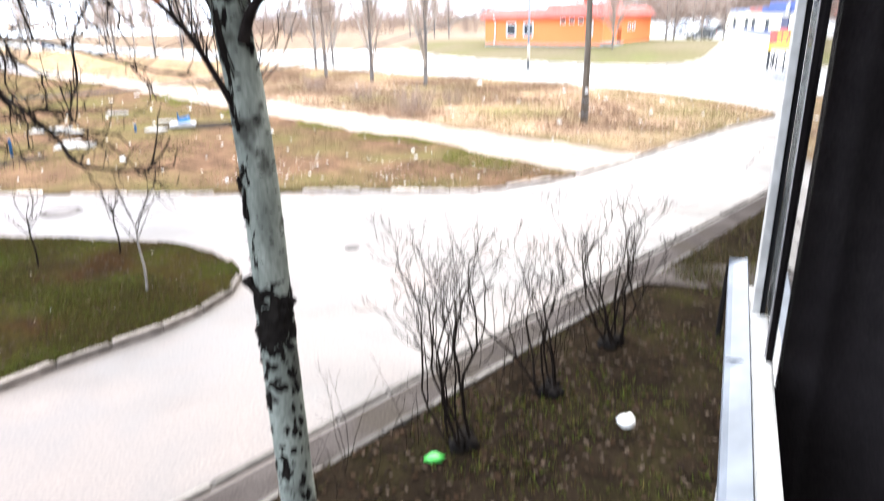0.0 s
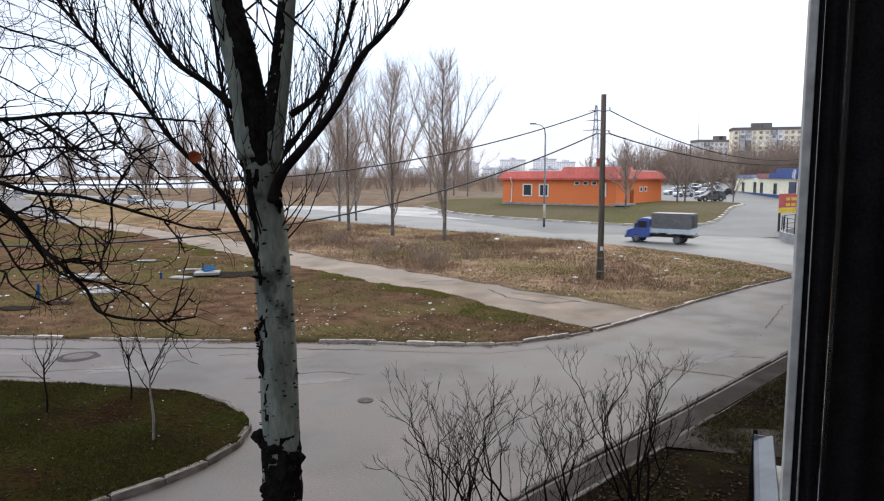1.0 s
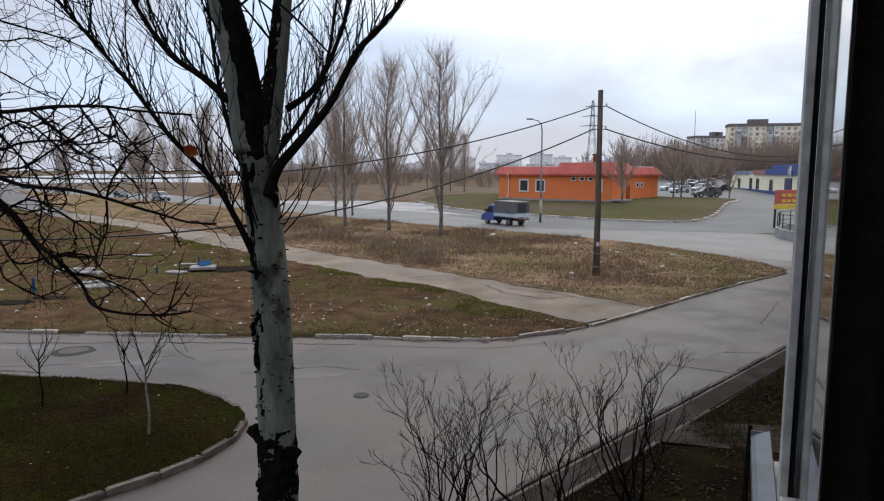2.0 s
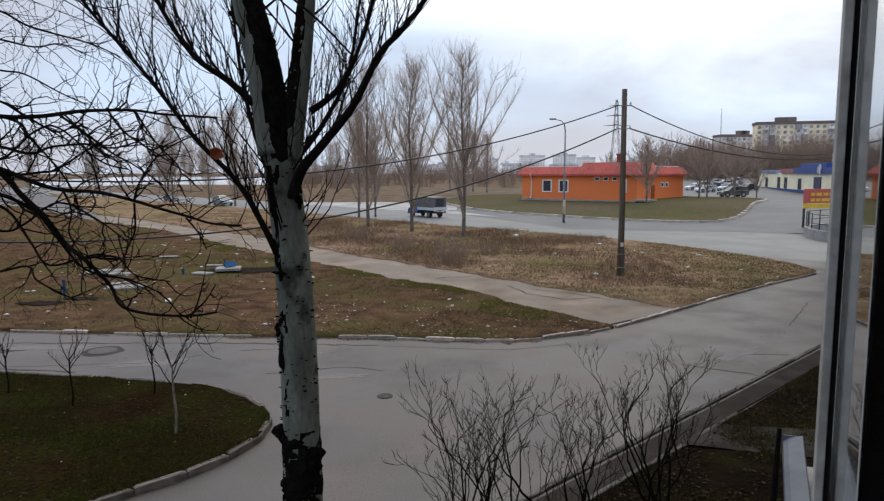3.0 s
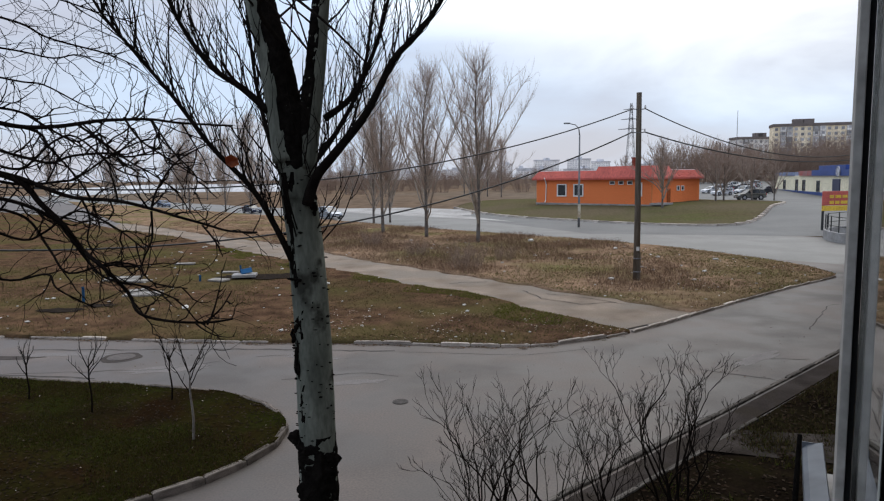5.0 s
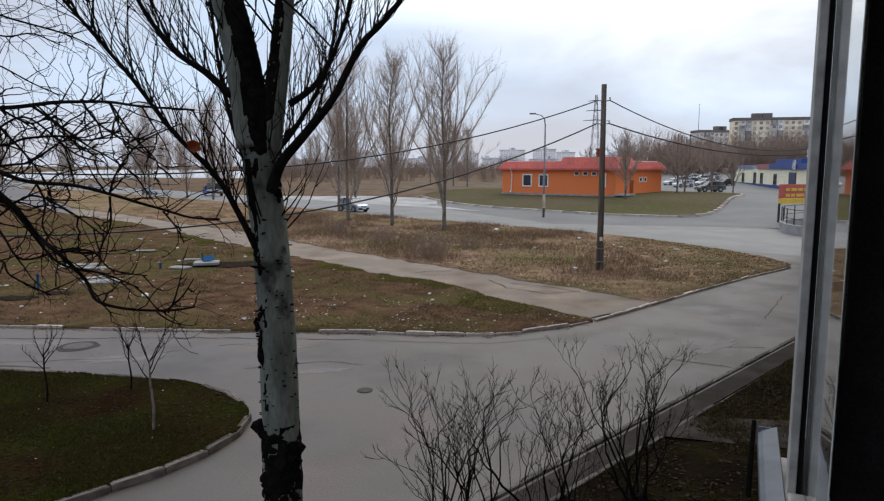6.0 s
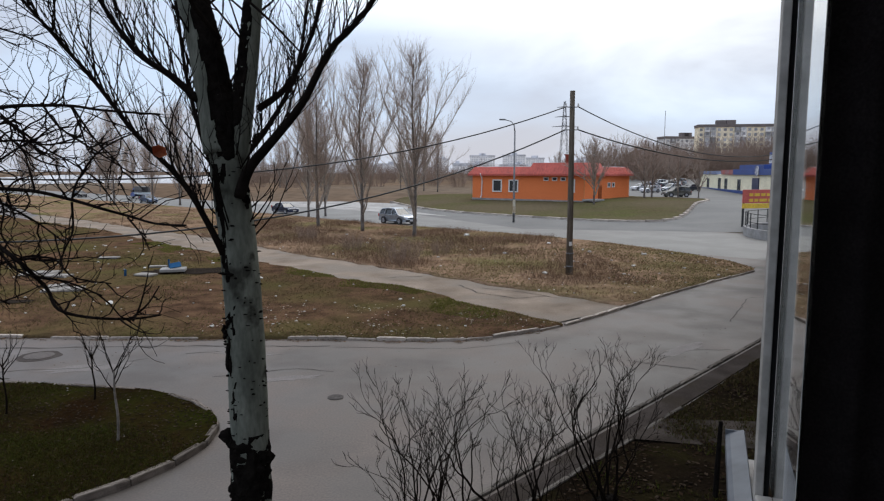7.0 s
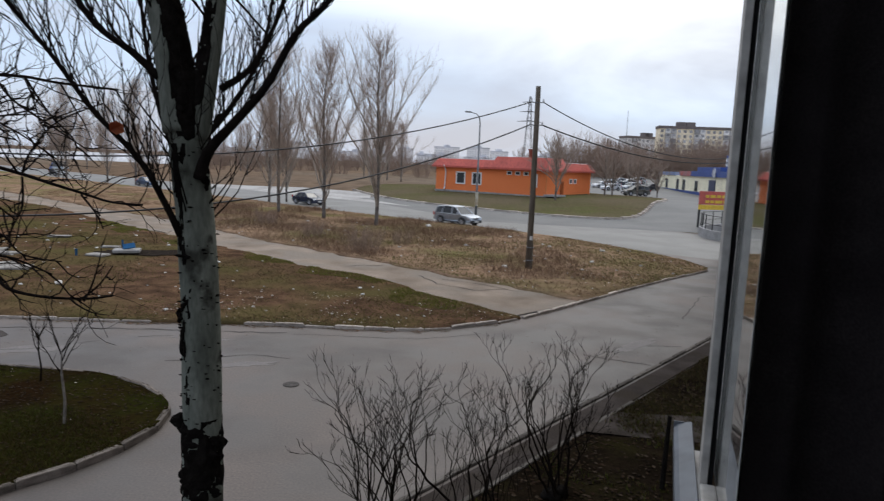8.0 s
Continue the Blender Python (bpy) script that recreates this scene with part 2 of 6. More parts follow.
def disc(r, h, m=Matrix(), bm=None, sides=24):
    bm2 = bmesh.new()
    bmesh.ops.create_cone(bm2, cap_ends=True, segments=sides, radius1=r, radius2=r, depth=h, matrix=m)
    return merged(bm, bm2)


def inside(p, poly):
    x, y, c = p[0], p[1], False
    for (x1, y1), (x2, y2) in zip(poly, poly[1:] + poly[:1]):
        if (y1 > y) != (y2 > y) and x < (x2 - x1) * (y - y1) / (y2 - y1) + x1:
            c = not c
    return c


def dense(poly, step):
    res = []
    for a, b in zip(poly, poly[1:] + poly[:1]):
        n = max(1, int(math.dist(a, b) / step))
        res += [(a[0] + (b[0] - a[0]) * i / n, a[1] + (b[1] - a[1]) * i / n) for i in range(n)]
    return res


def smooth_line(pts, n=4):
    """A round line through the corners (Catmull-Rom)."""
    res = []
    for i in range(len(pts) - 1):
        p0, p1, p2, p3 = (Vector(pts[max(0, min(len(pts) - 1, k))]) for k in (i - 1, i, i + 1, i + 2))
        for k in range(n):
            t = k / n
            res.append(tuple(0.5 * (2 * p1 + (p2 - p0) * t + (2 * p0 - 5 * p1 + 4 * p2 - p3) * t * t + (3 * p1 - p0 - 3 * p2 + p3) * t**3)))
    res.append(tuple(pts[-1]))
    return res


def sheet(poly, height, step=1.0, skirt=0.0):
    """A triangulated sheet over a plan polygon, with height(x, y) at every point."""
    edge = dense(poly, step)
    xs, ys = [p[0] for p in poly], [p[1] for p in poly]
    pts = list(edge)
    rng = random.Random(5)
    x = min(xs)
    while x < max(xs):
        y = min(ys)
        while y < max(ys):
            q = (x + rng.uniform(-0.3, 0.3) * step, y + rng.uniform(-0.3, 0.3) * step)
            if inside(q, poly):
                pts.append(q)
            y += step
        x += step
    edges = [(i, (i + 1) % len(edge)) for i in range(len(edge))]
    vs, _, fs, *_ = delaunay_2d_cdt([Vector(p) for p in pts], edges, [list(range(len(edge)))], 1, 1e-5)
    bm = bmesh.new()
    bv = [bm.verts.new((v.x, v.y, height(v.x, v.y))) for v in vs]
    for f in fs:
        bm.faces.new([bv[i] for i in f])
    if skirt:
        border = [e for e in bm.edges if e.is_boundary]
        res = bmesh.ops.extrude_edge_only(bm, edges=border)
        for v in res["geom"]:
            if isinstance(v, bmesh.types.BMVert):
                v.co.z -= skirt
    bmesh.ops.recalc_face_normals(bm, faces=bm.faces)
    if sum(f.normal.z for f in bm.faces) < 0:
        bmesh.ops.reverse_faces(bm, faces=bm.faces)
    return bm


def ss(a, b, v):
    t = min(1, max(0, (v - a) / (b - a)))
    return t * t * (3 - 2 * t)


# ---------------------------------------------------------------- plan: the main road and the rise behind it
ROAD_AT, ROAD_WAY, ROAD_OFF = Vector((16.8, 54.4)), Vector((-0.703, 0.711)), Vector((0.711, 0.703))


def along(s, off):
    p = ROAD_AT + s * ROAD_WAY + off * ROAD_OFF
    return (p.x, p.y)


def rise(x, y):
    """Height of the land: level at the roads, rising gently behind the main road."""
    off = (Vector((x, y)) - ROAD_AT).dot(ROAD_OFF)
    z = 1.5 * ss(14.5, 42, off) + 2.0 * ss(70, 170, off)
    return z


# ---------------------------------------------------------------- ground, roads and verges
def bumpy(base, amp, scale, lift=0.0):
    def height(x, y):
        return base + lift + amp * noise.noise(Vector((x * scale, y * scale, 1.7))) + 0.4 * amp * noise.noise(Vector((x * scale * 3.1, y * scale * 3.1, 5.2)))
    return height


def ground():
    xs = sorted({round(v, 2) for v in [*np.linspace(-120, 140, 66), *np.linspace(-400, 400, 41), *np.linspace(-3000, 3000, 25)]})
    ys = sorted({round(v, 2) for v in [*np.linspace(-40, 260, 76), *np.linspace(-400, 700, 45), *np.linspace(-3000, 3000, 25)]})
    bm = bmesh.new()
    grid = [[bm.verts.new((x, y, rise(x, y) - 0.05)) for y in ys] for x in xs]
    for i in range(len(xs) - 1):
        for j in range(len(ys) - 1):
            bm.faces.new((grid[i][j], grid[i + 1][j], grid[i + 1][j + 1], grid[i][j + 1]))
    link("ground", bm, FAR, label="brown winter ground reaching to the horizon", category="ground", kind="structure", smooth=True)


ground()

SIDE = [(-120, -111.25), (60, 68.75), along(-40, 14.3), along(60, 14.3), along(95, 15), along(300, 15.5), along(300, -2), (-60, 32), (-120, 0)]
link("road_side", sheet(SIDE, lambda x, y: 0.0, 12), ASPHALT, label="worn grey asphalt of the yard drive", category="road", kind="structure")
MAIN = [along(-60, -4.5), along(300, -4.5), along(300, 15), along(95, 14.6), along(60, 13.9), along(40, 13.4), along(12, 13.2), along(-60, 13.4)]
link("road_main", sheet(MAIN, lambda x, y: 0.008, 12), ROAD, label="pale worn asphalt street behind the verge", category="road", kind="structure")
LOT = [(11, 66), (60, 55), (135, 110), (125, 235), (30, 200), (14, 128), along(44, 16), along(66, 16), along(62, 13.5), along(38, 13.2)]
link("pavement_lot", sheet(LOT, lambda x, y: rise(x, y) + 0.015, 4), mat("dark car park asphalt", (0.11, 0.108, 0.103), (0.08, 0.079, 0.076), 0.2, 0.75, fine=12), label="grey asphalt forecourt and car park", category="pavement", kind="structure")

link("pavement_apron", sheet([along(30, 12.9), along(92, 13.2), along(84, 17.5), along(66, 24), along(50, 25), along(42, 17)], lambda x, y: rise(x, y) + 0.03, 3), mat("pale gritty concrete", (0.4, 0.385, 0.365), (0.3, 0.285, 0.27), 0.3, 0.9, fine=8), label="pale gritty apron beside the street", category="pavement", kind="structure")

FAR_KERB = [(-60, 25.5), (-30, 24.1), (-15.5, 23.1), (-11.3, 22.7), (-6.4, 22.45), (-3.0, 22.3), (0, 22.0), (2.0, 22.05), (3.85, 22.9), (5.5, 23.9)]
PATH_NEAR = [(5.45, 24.2), (4.05, 26.0), (2.7, 27.6), (1.35, 29.5), (0.06, 31.6), (-2.2, 33.6), (-5.2, 36.6), (-8.3, 40.4), (-15.0, 47.6), (-23.3, 57.6), (-30.1, 65.8), (-42.4, 77.2)]
PATH_FAR = [(8.8, 27.3), (7.6, 29.1), (6.1, 30.4), (3.9, 32.8), (1.4, 35.4), (-0.6, 37.9), (-2.6, 39.8), (-6.7, 44.4), (-11.6, 50.6), (-19.0, 59.4), (-27.6, 67.8), (-34.5, 75.5), (-49.2, 89.7)]
TIP = [(8.9, 27.2), (12.0, 30.3), (15.6, 33.7), (18.6, 36.3), (19.5, 37.2), (19.8, 38.2), (19.75, 41.2), (18.5, 45.6), (16.4, 50.2), (11.6, 57.2), (5.2, 63.6)]


def ragged_line(pts, seed, amount=0.27):
    """A worn edge: the line with small random steps to the side."""
    rng = random.Random(seed)
    res = [pts[0]]
    for a, b in zip(pts, pts[1:]):
        n = max(1, int(math.dist(a, b) / 0.9))
        for i in range(1, n + 1):
            j = amount if (b is not pts[-1] or i < n) else 0
            res.append((a[0] + (b[0] - a[0]) * i / n + rng.uniform(-j, j), a[1] + (b[1] - a[1]) * i / n + rng.uniform(-j, j)))
    return res


WAY = PATH_NEAR + PATH_FAR[::-1]
PATH_NEAR, PATH_FAR = ragged_line(PATH_NEAR, 3), ragged_line(PATH_FAR, 4)
C_LINE = smooth_line(FAR_KERB)
VERGE_C = C_LINE + PATH_NEAR + [(-75, 112), (-190, 200), (-190, 40)]
verge_c = link("verge_near", sheet(VERGE_C, bumpy(0.09, 0.035, 0.5), 1.1, skirt=0.12), EARTH_DAMP, label="verge of bare earth, dead leaves and thin grass", category="verge", kind="structure", smooth=True)
TIP_LINE = smooth_line(TIP)
VERGE_D = TIP_LINE + [along(30, -2.0), along(48, -0.9), along(70, -0.4), along(110, -0.4), along(190, -1.0)] + PATH_FAR[::-1]
verge_d = link("verge_far", sheet(VERGE_D, bumpy(0.11, 0.05, 0.4), 1.3, skirt=0.14), EARTH, label="verge of brown dead grass with scattered litter", category="verge", kind="structure", smooth=True)
WAY = [(p[0] - 0.7, p[1] - 0.35) for p in WAY[:12]] + [(p[0] + 0.7, p[1] + 0.35) for p in WAY[12:]]
link("pavement_path", sheet(WAY, bumpy(0.04, 0.012, 0.6), 1.2), PATH_M, label="muddy worn asphalt footpath across the verge", category="path", kind="structure", smooth=True)

ISLE = smooth_line([(-22, 18.9), (-12.0, 17.75), (-8.2, 17.15), (-6.56, 16.75), (-5.3, 15.95), (-4.55, 15.05), (-4.28, 14.4), (-4.24, 13.56), (-4.6, 12.5), (-5.2, 11.6), (-6.2, 10.6), (-7.2, 9.4), (-9.5, 7.0), (-14, 2)])
isle = link("lawn_island", sheet(ISLE + [(-40, 0), (-40, 19)], bumpy(0.12, 0.03, 0.8), 0.55, skirt=0.14), LAWN, label="small lawn of damp green and brown grass", category="lawn", kind="structure", smooth=True)
NEAR = [(-30, -21.3), (6.7, 15.45), (9, 17.75), (40, 48.7), (60, 40), (60, -60), (-30, -60)]
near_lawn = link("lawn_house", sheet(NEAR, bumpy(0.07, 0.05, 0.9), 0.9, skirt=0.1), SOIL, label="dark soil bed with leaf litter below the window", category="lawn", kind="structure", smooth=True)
link("pavement_strip", sheet([(-30, -20.3), (50, 59.7), (50, 58.9), (-30, -21.1)], lambda x, y: 0.03, 1.5, skirt=0.04), mat("gritty pavement strip", (0.056, 0.047, 0.042), (0.034, 0.028, 0.025), 1.1, 0.9, bump=0.008, fine=30, c=(0.04, 0.033, 0.027), cscale=0.8, cspread=(0.5, 0.62)), label="narrow gritty pavement strip beside the drive", category="pavement", kind="structure")
link("pavement_entry", sheet([(4.4, 13.3), (5.6, 14.4), (8.2, 14.0), (12, 12.6), (11.4, 11.4), (7.5, 12.5)], bumpy(0.1, 0.02, 1), 0.5), mat("muddy entrance path", (0.06, 0.05, 0.044), (0.028, 0.023, 0.019), 1.2, 0.9, bump=0.01, fine=25), label="muddy asphalt path to the entrance", category="path", kind="structure")

HOUSE_LAWN = [(-3.5, 112), (1.2, 99.9), (6.3, 91.3), (12.8, 83.6), (18.4, 77.8), (23.4, 73.9), (27.3, 72.9), (30.4, 75.2), (33.6, 80.2), (38.0, 88.2), (42.6, 95.2), (44.6, 101), (43.0, 106), (38, 110), (33, 118), (12, 124), (0, 120)]
lawn_e = link("lawn_slope", sheet(smooth_line(HOUSE_LAWN + HOUSE_LAWN[:1])[:-1], lambda x, y: rise(x, y) + 0.12 + 0.04 * noise.noise(Vector((x * 0.3, y * 0.3, 0))), 2.0, skirt=0.12), SLOPE, label="sloping green lawn around the orange building", category="lawn", kind="structure", smooth=True)

KERB_MESH = {}


def kerb(name, line, length, width, top, label, rng_seed, gap=0.02, skip=0.0, cut=None, sink=0.0, stone=None):
    """A row of kerb stones along a plan line, each a piece of its own."""
    stone = stone or STONE
    if stone.name not in KERB_MESH:
        bm = box((1, 1, 1), (0, 0, -1), 0.07, seg=1)
        me = KERB_MESH[stone.name] = bpy.data.meshes.new("kerb_stone")
        bm.to_mesh(me)
        bm.free()
        me.materials.append(stone)
    row = thing(name, Matrix(), label, "kerb", kind="structure")
    rng = random.Random(rng_seed)
    pts = [Vector(p) for p in line]
    run, at, i = 0.0, pts[0], 0
    start = pts[0].copy()
    while i < len(pts) - 1:
        seg = pts[i + 1] - at
        if run + seg.length < length:
            run += seg.length
            i += 1
            at = pts[i]
            continue
        at = at + seg.normalized() * (length - run)
        run = 0.0
        mid, way = (start + at) / 2, at - start
        start = at.copy()
        if rng.random() < skip or (cut and not cut(mid)):
            continue
        ob = new("kerb_stone", KERB_MESH[stone.name])
        ob.parent = row
        z = rise(mid.x, mid.y) + top - sink * rng.random()
        ob.matrix_basis = pose(mid.x, mid.y, z, rng.uniform(-3, 3), rng.uniform(-1, 1), math.degrees(math.atan2(way.y, way.x)) + rng.uniform(-1, 1)) @ Matrix.Diagonal((max(way.length - gap, 0.1), width, 0.3, 1))
    return row


kerb("kerb_island", ISLE, 0.95, 0.14, 0.145, "curved row of grey concrete kerb stones around the lawn", 3, sink=0.025, cut=lambda p: p.x > -25 and p.y > 2)
kerb("kerb_verge", [p for p in C_LINE if p[0] > -40] + [], 1.0, 0.15, 0.115, "pale broken row of concrete kerb stones", 4, skip=0.1, sink=0.05, stone=PALE_STONE)
kerb("kerb_tip", [(5.6, 24.0), (7.2, 25.5)] + [p for p in TIP_LINE if p[1] < 40], 1.0, 0.15, 0.11, "row of worn concrete kerb stones along the verge", 5, skip=0.05, sink=0.03, stone=PALE_STONE)
kerb("kerb_drive", [(-12, -2.07), (40, 49.93)], 1.0, 0.12, 0.06, "low row of kerb stones beside the drive", 6, sink=0.02, stone=DARK_STONE)
kerb("kerb_bed", [(-12, -3.25), (6.6, 15.35)], 1.0, 0.1, 0.12, "narrow kerb stones edging the soil bed", 7, skip=0.05, sink=0.03, stone=DARK_STONE)
kerb("kerb_slope", smooth_line(HOUSE_LAWN[:12]), 2.0, 0.42, 0.24, "pale kerb stones along the sloping lawn", 8, stone=PALE_STONE)


def flat_blob(name, at, rx, ry, z, material, label, category, turn=0.0, jag=0.15, seed=1, height=0.006, n=22):
    """A thin irregular patch lying on the ground."""
    rng = random.Random(seed)
    bm = bmesh.new()
    ring = []
    for k in range(n):
        a = 2 * math.pi * k / n
        r = 1 + rng.uniform(-jag, jag)
        ring.append(bm.verts.new((rx * r * math.cos(a), ry * r * math.sin(a), 0)))
    f = bm.faces.new(ring)
    g = bmesh.ops.extrude_face_region(bm, geom=[f])
    for v in g["geom"]:
        if isinstance(v, bmesh.types.BMVert):
            v.co.z += height
    bmesh.ops.recalc_face_normals(bm, faces=bm.faces)
    ob = link(name, bm, material, label=label, category=category, kind="structure")
    ob.matrix_basis = pose(at[0], at[1], z, 0, 0, turn)
    return ob


# manhole in its dark patch of tar, and a gully in the drive
flat_blob("road_patch", (-11.35, 20.5), 0.62, 0.6, 0.002, PATCH, "round dark tar patch around a manhole", "road patch", seed=2, jag=0.06)
manhole = link("manhole_cover", disc(0.34, 0.03, bm=disc(0.42, 0.02)), mat("rusty cast iron", (0.06, 0.05, 0.045), (0.1, 0.08, 0.07), 8, 0.7, metal=0.4), label="rusty round iron manhole cover set in the asphalt", category="manhole")
manhole.matrix_basis = pose(-11.35, 20.5, 0.012)
gully = link("drain_cover", disc(0.16, 0.02, bm=disc(0.2, 0.014)), CRACK, label="small dark round drain cover in the asphalt", category="drain cover")
gully.matrix_basis = pose(-1.92, 16.37, 0.008)
flat_blob("road_patch", (-15.6, 20.4), 1.6, 0.25, 0.002, PATCH, "long dark tar seam in the drive", "road patch", 2, seed=8)


def crack(pts, width, seed, z=0.005):
    rng = random.Random(seed)
    line = [(p[0] + rng.uniform(-0.06, 0.06), p[1] + rng.uniform(-0.06, 0.06)) for p in dense(pts + pts[::-1][1:-1], 0.35)[: int(sum(math.dist(a, b) for a, b in zip(pts, pts[1:])) / 0.35)]]
    bm = bmesh.new()
    prev = None
    for i, (a, b) in enumerate(zip(line, line[1:])):
        d = Vector((b[0] - a[0], b[1] - a[1])).normalized()
        n = Vector((-d.y, d.x)) * width * rng.uniform(0.3, 1)
        cur = [bm.verts.new((a[0] + n.x, a[1] + n.y, 0)), bm.verts.new((a[0] - n.x, a[1] - n.y, 0))]
        if prev:
            bm.faces.new((prev[0], prev[1], cur[1], cur[0]))
        prev = cur
    bmesh.ops.recalc_face_normals(bm, faces=bm.faces)
    ob = link("road_crack", bm, CRACK, label="dark filled crack in the asphalt drive", category="road crack", kind="structure")
    ob.location.z = z


for n, (pts, w) in enumerate([
    ([(6.4, 19.4), (8.3, 18.2), (9.6, 19.2)], 0.035), ([(9, 20.5), (10.9, 20.4)], 0.03), ([(-14, 18.6), (-9.5, 19.2), (-7.5, 20.3)], 0.03),
    ([(-5.5, 18.2), (-3.3, 18.9), (-1.5, 18.4)], 0.03), ([(-7, 20.6), (-4.5, 21.3)], 0.025), ([(-2.5, 21.2), (1.5, 20.9), (4, 21.8)], 0.02),
    ([(2.2, 15.4), (4.4, 17.6), (4.9, 19.6)], 0.02), ([(12, 24.5), (15, 29), (17, 30)], 0.03)]):
    crack(pts, w, 30 + n)


crack([(1.0, 98.4), (5.6, 90.4), (12.0, 82.6), (17.6, 76.8), (22.6, 72.8)], 0.3, 61, 0.014)
crack([(11.2, 78), (14.6, 71.6), (18, 70.2), (23, 71)], 0.4, 62, 0.014)
crack([(9.5, 80.5), (13.2, 72.6)], 0.3, 63, 0.014)
crack([(-15, 21.4), (-8, 21.6), (-2, 21.3)], 0.07, 64)
crack([(-17.5, 18.6), (-13.5, 18.5), (-10.5, 18.2)], 0.09, 65)
crack([(6.2, 29.6), (4.6, 29.2), (3.0, 30.6), (2.2, 33.2)], 0.05, 71, 0.056)
crack([(3.4, 31.8), (5.2, 30.6), (6.8, 28.8)], 0.04, 72, 0.056)
crack([(0.6, 35.6), (-0.8, 35.4), (-2.0, 34.6)], 0.05, 73, 0.056)
for x, y, rx, ry, a, s in ((-13.5, 20.9, 1.5, 0.3, 3, 13), (-9.3, 19.2, 1.2, 0.35, 15, 14), (-5.2, 20.6, 0.9, 0.25, -8, 15), (8.6, 20.6, 1.4, 0.25, 40, 16), (-3.4, 18.0, 0.8, 0.2, 10, 17)):
    flat_blob("road_patch", (x, y), rx, ry, 0.001, mat("faintly damp asphalt", (0.115, 0.1, 0.093), (0.135, 0.118, 0.11), 2.5, 0.75), "faint damp patch on the asphalt drive", "road patch", a, 0.35, s, height=0.003)


# ---------------------------------------------------------------- the orange building
def window_on(parent, at, w, h, face, frame_m=WHITE, pane_m=DARK_GLASS, t=0.12, mid=False):
    """A framed window on a wall of a building: face is 'x' or 'y', the local axis along which it looks out (negative way)."""
    ob = new("window")
    ob.parent = parent
    ob.matrix_basis = pose(*at, 0, 0, 0 if face == "y" else -90)
    bm = None
    for sx in (-1, 1):
        bm = box((t, 0.12, h), (sx * (w / 2 - t / 2), 0, 0), 0.01, bm, seg=1)
    for z in (0, h - t):
        bm = box((w - 2 * t, 0.12, t), (0, 0, z), 0.01, bm, seg=1)
    if mid:
        bm = box((t * 0.6, 0.1, h - 2 * t), (0, 0, t), 0.01, bm, seg=1)
    part("window_frame", bm, frame_m, ob, "window frame")
    part("pane", box((w - 2 * t + 0.02, 0.03, h - 2 * t + 0.02), (0, 0.03, t - 0.01)), pane_m, ob, "dark reflecting pane")
    return ob


def mansard(bm, x0, x1, y0, y1, z0, z1, out, back):
    """A band of sloping roof around a block: eaves stand out, the top stands back."""
    ring = lambda d, z: [bm.verts.new(p) for p in ((x0 - d, y0 - d, z), (x1 + d, y0 - d, z), (x1 + d, y1 + d, z), (x0 - d, y1 + d, z))]
    r = [ring(out - 0.15, z0 - 0.0), ring(out, z0), ring(out, z0 + 0.3), ring(-back, z1), ring(-back - 0.3, z1), ring(-back - 0.3, z1 - 0.25)]
    for a, b in zip(r, r[1:]):
        for k in range(4):
            bm.faces.new((a[k], a[(k + 1) % 4], b[(k + 1) % 4], b[k]))
    bm.faces.new(r[0][::-1])
    bm.faces.new(r[-1])
    return bm


